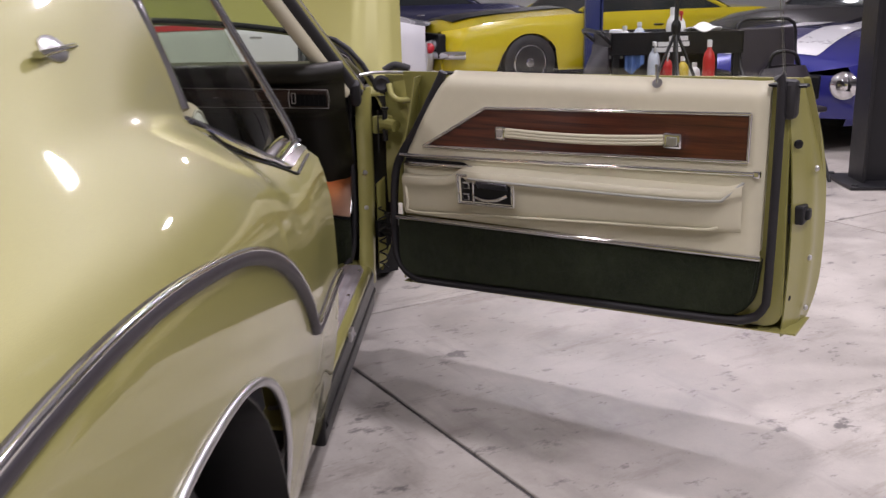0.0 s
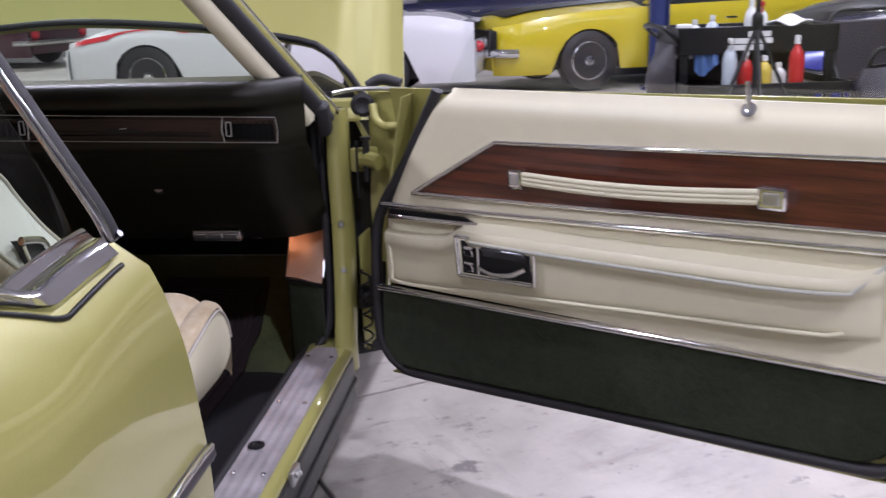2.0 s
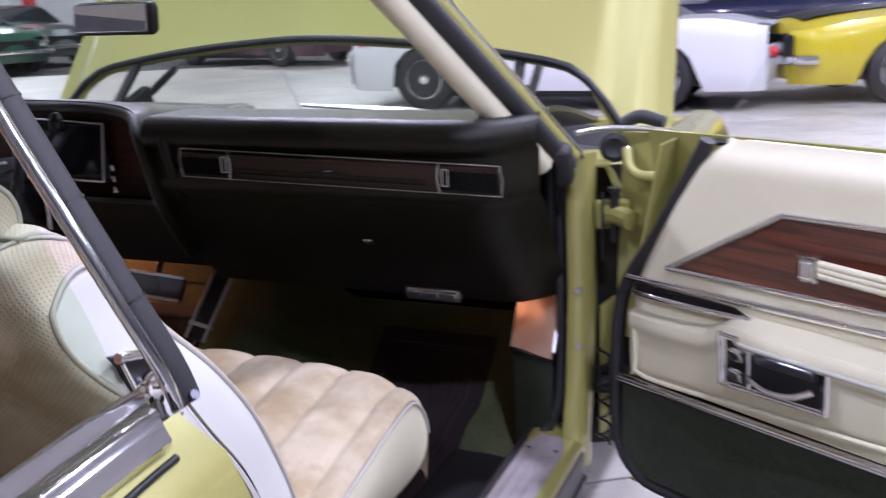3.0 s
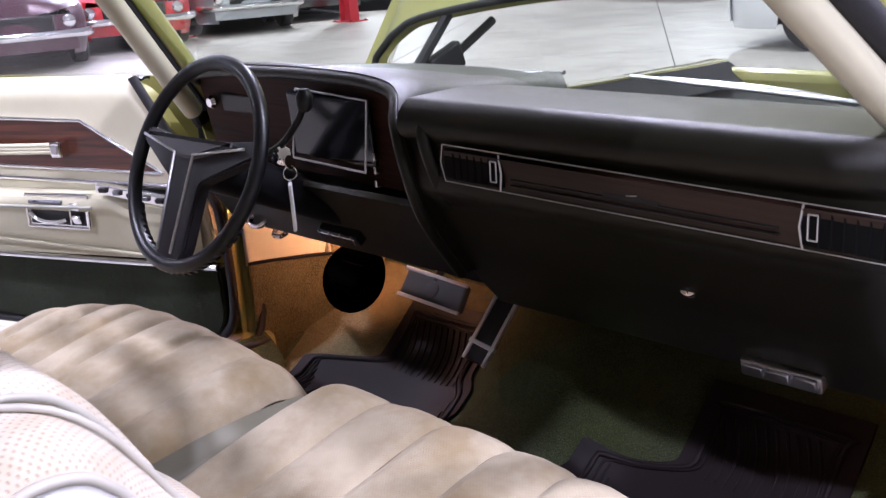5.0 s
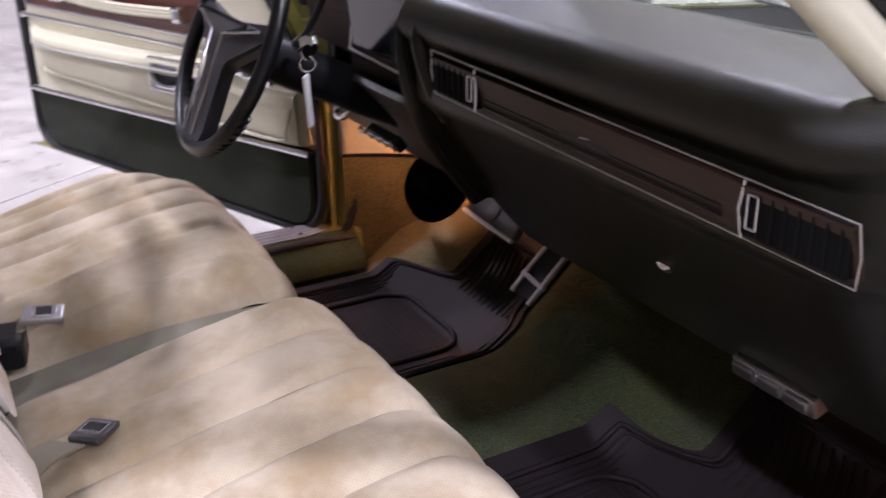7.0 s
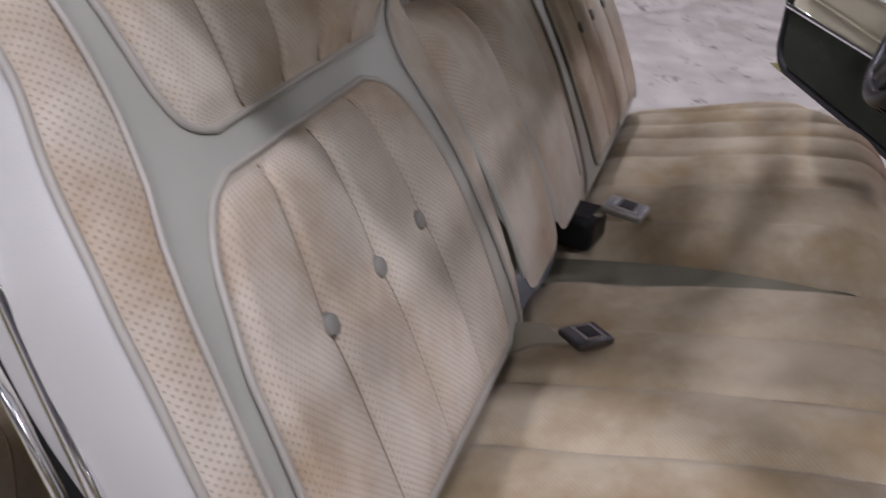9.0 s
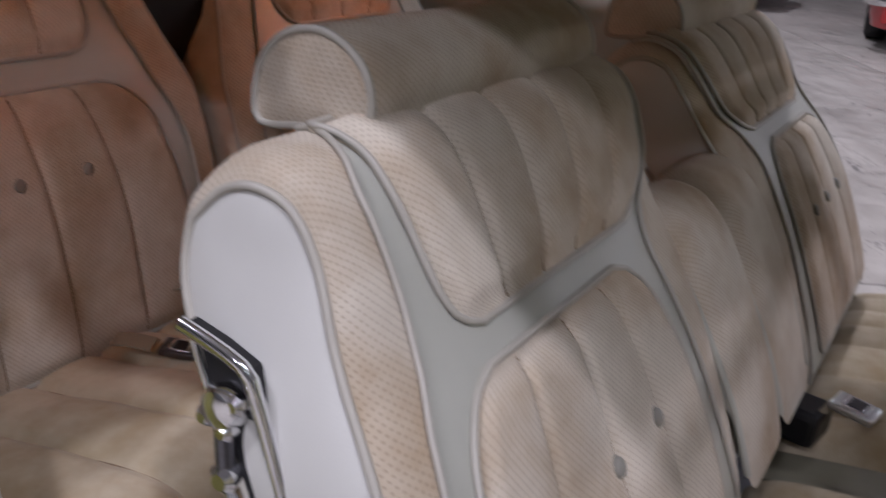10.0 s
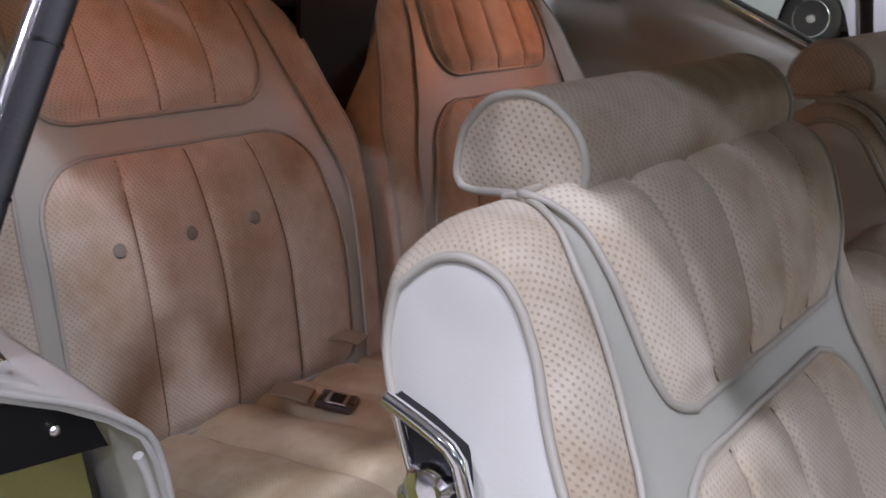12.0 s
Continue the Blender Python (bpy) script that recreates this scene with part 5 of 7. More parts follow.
# pedals
brake = part("brake_pedal", box((0.178, 0.018, 0.060), pose(-0.257, 0.180, 0.512, -32, 3, 0), 0.006), PEDAL, car, "ribbed brake pedal with bright edges")
for s in (1, -1):
    part("pedal_edge", box((0.182, 0.008, 0.008), Matrix.Translation((-0.257, 0.180, 0.512)) @ pose(0, 0, 0, -32, 3, 0) @ pose(0, -0.010, s * 0.030), 0.002), BRIGHT, brake, "bright pedal edge")
part("pedal_badge", lathe([(0.018, 0), (0.018, 0.003), (0.012, 0.004)], Matrix.Translation((-0.257, 0.180, 0.512)) @ pose(0, 0, 0, 58, 3, 0) @ pose(0, 0, 0.009), 16), PEDAL, brake)
part("pedal_arm", tube([(-0.257, 0.19, 0.53), (-0.257, 0.26, 0.66)], 0.010, 8), STEEL, brake)
acc = part("accelerator_pedal", box((0.052, 0.016, 0.190), pose(-0.120, 0.220, 0.456, -38, 14, 6), 0.005), RUBBER, car, "long black accelerator pedal with chrome edges")
for s in (1, -1):
    part("pedal_edge", box((0.008, 0.012, 0.193), Matrix.Translation((-0.120, 0.220, 0.456)) @ pose(0, 0, 0, -38, 14, 6) @ pose(s * 0.025, -0.008, 0), 0.002), BRIGHT, acc, "chrome pedal edge")
part("pedal_foot", box((0.064, 0.012, 0.010), Matrix.Translation((-0.120, 0.220, 0.456)) @ pose(0, 0, 0, -38, 14, 6) @ pose(0, -0.008, -0.055), 0.002), BRIGHT, acc)
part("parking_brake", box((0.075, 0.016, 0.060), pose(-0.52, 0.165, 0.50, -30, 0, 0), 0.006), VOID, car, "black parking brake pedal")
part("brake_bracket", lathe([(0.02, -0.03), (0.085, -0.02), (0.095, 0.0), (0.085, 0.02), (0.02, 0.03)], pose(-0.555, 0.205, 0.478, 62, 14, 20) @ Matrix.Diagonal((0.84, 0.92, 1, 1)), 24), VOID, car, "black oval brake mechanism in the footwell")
part("release_grip", tube(curve([(-0.70, 0.05, 0.655), (-0.70, 0.03, 0.635), (-0.66, 0.03, 0.632), (-0.655, 0.05, 0.65)], 12), 0.007, 8), CHROME, car, "chrome brake release handle")

# rear-view mirror
rv = part("mirror_housing", box((0.235, 0.025, 0.066), pose(0.0, -0.150, 1.193, -4, 0, -8), 0.014), BLACKP, car, "black rear-view mirror")
part("mirror_face", box((0.208, 0.004, 0.054), Matrix.Translation((0.0, -0.150, 1.193)) @ pose(0, 0, 0, -4, 0, -8) @ pose(0, -0.0135, 0), 0.001), MIRROR, rv, "mirror glass")
part("mirror_stem", tube([(0.0, -0.14, 1.20), (0.0, -0.115, 1.275)], 0.008, 8), CHROME, rv)


# ---- seats ----
def welded(shape):
    """The same sheet with its coinciding places joined."""
    bm = bmesh.new()
    vs = [bm.verts.new(v) for v in shape[0]]
    for q in shape[1]:
        bm.faces.new([vs[i] for i in q])
    bmesh.ops.remove_doubles(bm, verts=bm.verts, dist=0.0012)
    return from_bm(bm)


def backrest(parent, front, crown, back, x0, x1, lower, upper, band, knobs=0.0, knob_x=(), rolled=0.045, sidemat=None, both=True, over=0.095, side=None, roll_in=0.14, inner=None):
    """Upholstered backrest: rolled cloth body, vinyl side, vinyl field, two pleated cloth inserts, piping and buttons.
    front, crown, back: its side outline in (y, z). lower, upper: (pairs of height and left/right x), seams."""
    F = curve([*front, *crown], 90)
    run = np.concatenate([[0], np.cumsum(np.linalg.norm(np.diff(F, axis=0), axis=1))])
    k_end = int(np.argmin(np.linalg.norm(F - np.array(front[-1]), axis=1)))
    zs = F[:k_end + 1, 1]
    loop = np.concatenate([curve(front, 36), curve([front[-1], *crown, back[0]], 20)[1:], curve(back, 30)[1:]])
    L = len(loop)

    def on_run(z):
        """Run length for a height; above the front's end the height counts on along the crown."""
        if z <= front[-1][1]:
            return float(np.interp(z, zs, run[:k_end + 1]))
        return min(run[-1], run[k_end] + z - front[-1][1])
    place_at = lambda q: np.array((np.interp(q, run, F[:, 0]), np.interp(q, run, F[:, 1])))
    f_at = lambda z: (float(np.interp(z, zs, F[:k_end + 1, 0])), z)
    mids = []
    bz = np.array(back)[::-1]
    for y, z in loop:
        zz = min(max(z, front[0][1] + 0.02), front[-1][1] - 0.055)
        yb = float(np.interp(zz, bz[:, 1], bz[:, 0]))
        mids.append((0.5 * (f_at(zz)[0] + yb), zz))
    mids = np.array(mids)

    def at(a, x):
        i = a * (L - 1)
        k = int(min(i, L - 2))
        o = loop[k] * (1 - (i - k)) + loop[k + 1] * (i - k)
        c = mids[k] * (1 - (i - k)) + mids[k + 1] * (i - k)
        e = min(x - x0, x1 - x) / rolled
        shrink = 1.0 if e >= 1 else 1 - roll_in * (1 - math.sqrt(max(0.0, 1 - (1 - e) ** 2)))
        p = c + (o - c) * shrink
        if side is not None:
            xm = 0.5 * (x0 + x1)
            x -= (side if x > xm or inner is None else inner)(float(p[1])) * (x - xm) / (x1 - xm)
        return x, float(p[0]), float(p[1])
    xs = [x0 + rolled * (1 - math.cos(t)) for t in np.linspace(0, math.pi / 2, 9)] + [x0 + rolled + (x1 - x0 - 2 * rolled) * t for t in np.linspace(0.1, 0.9, 9)] + [x1 - rolled * (1 - math.cos(t)) for t in np.linspace(math.pi / 2, 0, 9)]
    rest = part("backrest", surf(lambda a, b: at(a, xs[int(round(b * (len(xs) - 1)))]), 70, len(xs) - 1, 0.0, flip=False), CLOTH, parent, "soiled beige cloth backrest")
    for xe, sg in ((x1, 1), (x0, -1)):
        if not both and sg < 0:
            continue

        def cap(a, b):
            y, z = mids[int(round(a * (L - 1)))] * (1 - b) + np.array(at(a, xe)[1:]) * b
            return xe - sg * ((side if sg > 0 or inner is None else inner)(float(z)) if side is not None else 0.0) + sg * 0.008 * (1 - b ** 3), y, z
        part("side_panel", welded(surf(cap, 85, 12, 0.0, flip=sg > 0)), sidemat or WHITEV, rest, "smooth pale vinyl side panel")
        part("piping", tube([(at(t, xe)[0] + sg * 0.001, *at(t, xe)[1:]) for t in np.linspace(0.0, 0.97, 110)], 0.0036, 8), PIPING, rest, "vinyl piping")
    # vinyl field
    zb0, zb1 = front[0][1] + 0.01, front[-1][1] + over
    lo, hi = pchip([z for z, a, b in band], [a for z, a, b in band]), pchip([z for z, a, b in band], [b for z, a, b in band])

    def lay(x, z, out):
        q = on_run(z)
        u = place_at(min(q + 0.006, run[-1])) - place_at(max(q - 0.006, 0))
        u /= np.linalg.norm(u)
        p = place_at(q) + out * np.array((u[1], -u[0]))
        return x, float(p[0]), float(p[1])
    part("vinyl_field", surf(lambda a, b: lay(lo(zb0 + (zb1 - zb0) * b) * (1 - a) + hi(zb0 + (zb1 - zb0) * b) * a, zb0 + (zb1 - zb0) * b, 0.0035 * min(1, 12 * a, 12 * (1 - a))), 24, 40, 0.003, flip=True), PALE, rest, "pale vinyl border of the inserts")
    for g in (lo, hi):
        part("piping", tube([lay(g(z), z, 0.003) for z in np.linspace(zb0, zb1, 40)], 0.0026, 8), PIPING, rest, "vinyl piping")
    for rows, seams, round_low, round_top in (lower, upper):
        l, r = pchip([q[0] for q in rows], [q[1] for q in rows]), pchip([q[0] for q in rows], [q[2] for q in rows])
        z0, z1 = rows[0][0], rows[-1][0]

        def span(z):
            cut = 0.0
            for end, rad in ((z0, round_low), (z1, round_top)):
                dd = abs(z - end)
                if rad and dd < rad:
                    cut = max(cut, rad - math.sqrt(max(0.0, rad * rad - (rad - dd) ** 2)))
            return l(z) + cut, r(z) - cut

        def insert(a, b):
            z = z0 + (z1 - z0) * b
            xl, xr = span(z)
            x = xl + (xr - xl) * a
            full = (x - l(z)) / (r(z) - l(z)) * seams
            groove = abs(full - round(full))
            edge_d = min(a * (xr - xl), (1 - a) * (xr - xl), b * (z1 - z0), (1 - b) * (z1 - z0))
            out = 0.003 + 0.010 * ease(edge_d / 0.022)
            if 0.5 < full < seams - 0.5 or groove > 0.4:
                out -= 0.0055 * math.exp(-(groove / 0.045) ** 2) * ease(edge_d / 0.02)
            out += 0.0025 * math.sin(math.pi * groove)
            for kx in knob_x:
                if knobs and z0 < knobs < z1:
                    out -= 0.003 * math.exp(-(((x - kx) / 0.022) ** 2 + ((z - knobs) / 0.026) ** 2))
            return lay(x, z, out)
        ins = part("pleated_insert", surf(insert, 84, 40, 0.004, flip=True), CLOTH, rest, "pleated perforated beige cloth insert")
        for j in range(1, seams):
            line = []
            for b in np.linspace(0.02, 0.98, 40):
                z = z0 + (z1 - z0) * b
                x = l(z) + (r(z) - l(z)) * j / seams
                xl, xr = span(z)
                if xl + 0.004 < x < xr - 0.004:
                    line.append(insert((x - xl) / (xr - xl), b))
            part("stitch_line", tube([(q[0], q[1] + 0.0006, q[2]) for q in line], 0.0011, 5), THREAD, ins, "tan stitching")
        ring = [lay(span(z)[0], z, 0.006) for z in np.linspace(z0, z1, 40)] + [lay(span(z1)[0] * (1 - t) + span(z1)[1] * t, z1, 0.006) for t in np.linspace(0.05, 0.95, 10)] + [lay(span(z)[1], z, 0.006) for z in np.linspace(z1, z0, 40)] + [lay(span(z0)[1] * (1 - t) + span(z0)[0] * t, z0, 0.006) for t in np.linspace(0.05, 0.95, 10)]
        part("piping", tube(ring, 0.0030, 8, closed=True), PIPING, ins, "vinyl piping")
    for kx in knob_x:
        p = lay(kx, knobs, 0.0105)
        u = np.array(lay(kx, knobs, 0.01)) - np.array(lay(kx, knobs, 0.0))
        m = Vector(u).to_track_quat("Z", "Y").to_matrix().to_4x4()
        part("button", lathe([(0.0100, -0.003), (0.0100, 0.0), (0.008, 0.004), (0.003, 0.0055)], Matrix.Translation(p) @ m, 16), BUTTON, rest, "grey covered button")
    return rest


def cushion(parent, x0, x1, y_front, y_back, z_top, seams, drop=0.20, crown=0.02, round_out=0.055, bend=0.0, round_in=0.05, bend_from=0.0, base=None):
    """Pleated seat cushion, rounded over the front; seams: the x of each; bend: how far the outer front corner is cut back."""
    prof = curve([(y_back, z_top - 0.045), (y_back + 0.03, z_top - 0.02), (y_back + 0.12, z_top), ((y_front + y_back) / 2, z_top + 0.025), (y_front - 0.10, z_top + 0.048), (y_front - 0.045, z_top + 0.036), (y_front - 0.008, z_top - 0.004), (y_front, z_top - 0.06), (y_front - 0.015, z_top - drop)], 48)
    cut = lambda x: bend * max(0.0, (x - bend_from) / 0.235) ** 2

    def raw(x, i):
        y, z = prof[i]
        y -= cut(x) * min(1.0, max(0.0, (y - y_back) / (y_front - y_back)))
        r_in, r_out = x - x0, x1 - x
        for e, r in ((r_in, round_in), (r_out, round_out)):
            if e < r:
                z -= (r - math.sqrt(max(0.0, r * r - (r - e) ** 2))) * 0.9
        if r_out < 0.003 and not base:
            z -= 0.03
        return y, z + crown * math.sin(math.pi * (x - x0) / (x1 - x0))

    def top(a, b):
        x = x0 + (x1 - x0) * a
        i = int(round(b * 48))
        y, z = raw(x, i)
        g = min(abs(x - q) for q in seams)
        z += 0.0045 * min(1.0, g / 0.05) - 0.0075 * math.exp(-(g / 0.010) ** 2) * (1 if b < 0.86 else max(0, 1 - 9 * (b - 0.86)))
        z += 0.004 * noise.noise(Vector((x * 9, y * 9, 1.7))) + 0.0015 * noise.noise(Vector((x * 31, y * 22, 4.2)))
        return x, y, z
    c = part("cushion", surf(top, 130, 48, 0.0, flip=True), VELOUR, parent, "pleated soiled beige cloth cushion")
    if base:
        # vinyl side wall from the sewn edge down, drawn in towards the frame
        def wall(a, b):
            y, z = raw(x1, int(round(2 + 39 * a)))
            return x1 - 0.030 * b * b + 0.004 * math.sin(math.pi * b), y - 0.030 * b * a, z + (z_top - 0.13 - z) * b
        part("cushion_side", surf(wall, 39, 10, 0.004, flip=True), CREAM, c, "cream vinyl cushion side")
        part("piping", tube([(x1 + 0.001, *raw(x1, i)) for i in range(2, 42)], 0.0030, 8), PIPING, c, "vinyl piping")
    inset = 0.034 if base else 0.0
    outline = [(x0 + 0.01, y_back + 0.01), (x1 - 0.004 - inset, y_back + 0.01)] + [(x, y_front - 0.022 - inset - cut(x)) for x in np.linspace(x1 - 0.004 - inset, x1 - 0.17, 8)] + [(x0 + 0.01, y_front - 0.022)]
    part("cushion_base", prism(outline, lambda p, q, t: (p, q, z_top - 0.032 + t), base or drop + 0.04, 0.012), CREAM, c, "cream vinyl cushion base")
    for q in seams:
        part("seam", tube([(q, raw(q, i)[0], raw(q, i)[1] - 0.0102) for i in range(2, 42)], 0.0016, 5), THREAD, c, "stitched seam")
    return c


FRONT = [(-0.745, 0.53), (-0.753, 0.575), (-0.783, 0.65), (-0.824, 0.735), (-0.873, 0.812), (-0.922, 0.873), (-0.953, 0.925), (-0.974, 0.957)]
CROWN = [(-0.998, 0.978), (-1.035, 0.985), (-1.070, 0.973)]
BACK = [(-1.103, 0.938), (-1.102, 0.90), (-1.082, 0.86), (-0.998, 0.76), (-0.918, 0.62), (-0.870, 0.48)]
INNER = pchip([0.45, 0.60, 0.85, 0.95, 1.0], [0.062, 0.060, 0.040, 0.0, 0.0])
SIDE = pchip([0.45, 0.70, 0.79, 0.88, 0.93, 0.98], [0.0, 0.004, 0.016, 0.046, 0.060, 0.064])


def front_seat(side):
    MIRRORED[0] = side
    seat = new("front_seat")
    seat.parent = car
    seat["label"] = "beige cloth and pale vinyl front seat with headrest"
    if side > 0:
        cushion(seat, 0.0, 0.742, -0.283, -0.765, 0.530, [0.15, 0.275, 0.388, 0.490, 0.585, 0.690], 0.12, crown=0.012, round_out=0.012, bend=0.135, round_in=0.06, bend_from=0.565, base=0.10)
    else:
        cushion(seat, 0.088, 0.765, -0.288, -0.765, 0.520, [0.185, 0.310, 0.430, 0.530, 0.620, 0.700], 0.12, round_out=0.06, bend=0.15, round_in=0.06, bend_from=0.53, base=0.10)
    part("seat_frame", box((0.50, 0.34, 0.19), pose(0.40, -0.56, 0.312), 0.015), BLACKP, seat, "dark seat frame on the floor")
    part("seat_track", joined(box((0.020, 0.30, 0.022), pose(0.665, -0.56, 0.395), 0.004), box((0.022, 0.05, 0.12), pose(0.668, -0.47, 0.335, 18), 0.005), screw((0.680, -0.47, 0.37), (1, 0, 0), 0.008)), BUCKLE, seat, "bright metal seat track bracket")
    lower = ([(0.555, 0.262, 0.672), (0.66, 0.260, 0.680), (0.738, 0.266, 0.674), (0.785, 0.276, 0.656), (0.840, 0.296, 0.622)], 4, 0.03, 0.042)
    upper = ([(0.862, 0.255, 0.575), (0.876, 0.222, 0.589), (0.90, 0.175, 0.598), (0.935, 0.148, 0.603), (0.965, 0.132, 0.606), (1.03, 0.125, 0.604)], 5, 0.014, 0.0)
    band = [(0.53, 0.200, 0.706), (0.70, 0.222, 0.702), (0.78, 0.232, 0.689), (0.827, 0.238, 0.671), (0.862, 0.215, 0.646), (0.90, 0.150, 0.635), (0.935, 0.125, 0.634), (0.963, 0.112, 0.634), (0.98, 0.110, 0.626), (1.03, 0.115, 0.600), (1.06, 0.120, 0.585)]
    rest = backrest(seat, FRONT, CROWN, BACK, 0.098, 0.734, lower, upper, band, 0.733, (0.384, 0.480, 0.576), side=SIDE, roll_in=0.27, rolled=0.05, inner=INNER)
    # headrest roll
    sec = curve([(-1.010, 0.984), (-1.006, 1.008), (-1.019, 1.035), (-1.052, 1.052), (-1.088, 1.045), (-1.110, 1.020), (-1.115, 0.994), (-1.113, 0.976), (-1.100, 0.972), (-1.06, 0.978), (-1.022, 0.978)], 40, closed=True)
    cen = sec.mean(0)
    hx0, hx1 = 0.16, 0.575

    def roll(a, b):
        x = hx0 + (hx1 - hx0) * b
        e = min(1.0, min(b, 1 - b) * 20 / 1.4)
        k = 0.95 + 0.05 * math.sqrt(max(0.0, 1 - (1 - e) ** 2))
        p = cen + (sec[int(round(a * 40)) % 41] - cen) * k
        return x, p[0], p[1]
    head = part("headrest", surf(roll, 40, 60, 0.0), CLOTH, seat, "rolled beige cloth headrest")
    for xe, sg in ((hx1, 1), (hx0, -1)):
        disc = surf(lambda a, b: (xe + sg * 0.006 * (1 - b * b), *(cen + (sec[int(round(a * 40)) % 41] - cen) * 0.95 * b)), 40, 6, 0.0, flip=sg < 0)
        part("headrest_end", (disc[0], disc[1], [(v[1], v[2]) for v in disc[0]]), CLOTH, head, "perforated cloth end of the headrest")
        part("piping", tube([(xe, *(cen + (q - cen) * 0.955)) for q in sec[:-1]], 0.0034, 8, closed=True), PIPING, head, "vinyl piping")
    for x in (0.30, 0.44):
        part("headrest_post", tube([(x, -1.06, 0.96), (x, -1.065, 1.0)], 0.006, 8), CHROME, head)
    # hinge on the side
    hx = lambda z: 0.742 - 0.028 * ease((z - 0.62) / 0.22)
    right_e = [(-1.048, 0.876), (-1.020, 0.870), (-0.994, 0.861), (-0.985, 0.845), (-0.964, 0.800), (-0.934, 0.745), (-0.898, 0.685), (-0.872, 0.62), (-0.850, 0.53)]
    left_e = [(-1.035, 0.859), (-1.024, 0.827), (-0.996, 0.784), (-0.962, 0.735), (-0.926, 0.680), (-0.902, 0.62), (-0.880, 0.53)]
    lev = part("seat_hinge", prism(right_e + left_e[::-1], lambda p, q, t: (hx(q) + t, p, q), 0.010, 0.001), STEEL, seat, "dark seat hinge plate in a chrome frame")
    H3 = lambda p, q, out: (hx(q) + out, p, q)
    part("hinge_frame", tube(curve([H3(p, q, 0.005) for p, q in right_e], 40), 0.0050, 10, flat=1.2), CHROME, lev, "chrome hinge frame")
    part("hinge_frame", tube([H3(p, q, 0.003) for p, q in ((-1.040, 0.868), (-1.028, 0.840), (-1.018, 0.822))], 0.0030, 8), CHROME, lev)
    side_m = lambda p, q: Matrix.Translation(H3(p, q, 0.0)) @ pose(0, 0, 0, 0, 90, 0)
    part("hinge_pivot", lathe([(0.015, -0.004), (0.017, 0.008), (0.013, 0.016), (0.005, 0.019)], side_m(-1.008, 0.832), 18), CHROME, lev, "chrome hinge pivot")
    for p, q in ((-1.020, 0.822), (-0.996, 0.838), (-1.004, 0.816)):
        part("hinge_bolt", lathe([(0.007, -0.002), (0.008, 0.012), (0.004, 0.016)], side_m(p, q), 8), CHROME, lev)
    part("hinge_arm", tube([H3(-1.008, 0.826, 0.008), H3(-1.001, 0.786, 0.008)], 0.0075, 10, ends=(1.0, 0.9)), BUCKLE, lev, "dull metal link")
    part("hinge_bolt", lathe([(0.010, -0.004), (0.011, 0.012), (0.006, 0.016)], side_m(-1.001, 0.783), 12), CHROME, lev)
    part("hinge_rod", tube([H3(-0.998, 0.776, 0.008), H3(-0.960, 0.735, 0.008), H3(-0.924, 0.680, 0.008), H3(-0.888, 0.56, 0.008)], 0.0042, 8), CHROME, lev, "chrome rod along the hinge")
    MIRRORED[0] = 1.0
    return seat


for s in (1, -1):
    front_seat(s)
part("seat_divider", surf(lambda a, b: (-0.044 + 0.040 * (2 * a - 1), -0.76 + 0.44 * b, 0.482 + 0.035 * math.sin(2.2 * b) + 0.004 * math.cos(6 * a)), 8, 16, 0.01), STRAP, car, "pale vinyl strip between the front cushions, coloured darker for its shade")
# folding centre armrest between the backrests
arm = new("center_armrest")
arm.parent = car
arm["label"] = "narrow beige cloth and vinyl folding center armrest"
part("armrest_base", box((0.33, 0.10, 0.30), pose(0, -0.885, 0.60, 22), 0.03, 3), PALE, arm, "pale vinyl armrest base")
for x0, x1 in ((0.004, 0.166), (-0.166, -0.004)):
    af = [(-0.742, 0.56), (-0.768, 0.64), (-0.805, 0.72), (-0.850, 0.80), (-0.885, 0.838)]
    F2 = curve([*af, (-0.915, 0.850), (-0.95, 0.845), (-0.975, 0.81), (-0.96, 0.70), (-0.92, 0.55)], 50)
    c2 = np.array([(0.5 * y + 0.5 * (-0.87 - 0.9 * (z - 0.7) * 0.55), 0.5 * z + 0.5 * 0.70) for y, z in F2])

    def pad_at(a, b):
        i = int(round(a * 50))
        e = min(b, 1 - b) * (x1 - x0) / 0.035
        k = 1.0 if e >= 1 else 1 - 0.35 * (1 - math.sqrt(max(0, 1 - (1 - e) ** 2)))
        p = c2[i] + (F2[i] - c2[i]) * k
        return x0 + (x1 - x0) * b, p[0], p[1]
    pd = part("armrest_pad", surf(pad_at, 50, 22, 0.0), CLOTH, arm, "beige cloth armrest pad")
    for xe, sg in ((x0, -1), (x1, 1)):
        part("pad_side", surf(lambda a, b: (xe, *(c2[int(round(a * 50))] * (1 - b) + (c2[int(round(a * 50))] + (F2[int(round(a * 50))] - c2[int(round(a * 50))]) * 0.65) * b)), 40, 4, 0.0, flip=sg > 0), PALE, pd, "pale vinyl pad side")
        part("piping", tube([(xe, *(c2[i] + (F2[i] - c2[i]) * 0.66)) for i in range(51)], 0.004, 6), PALE, pd, "vinyl piping")


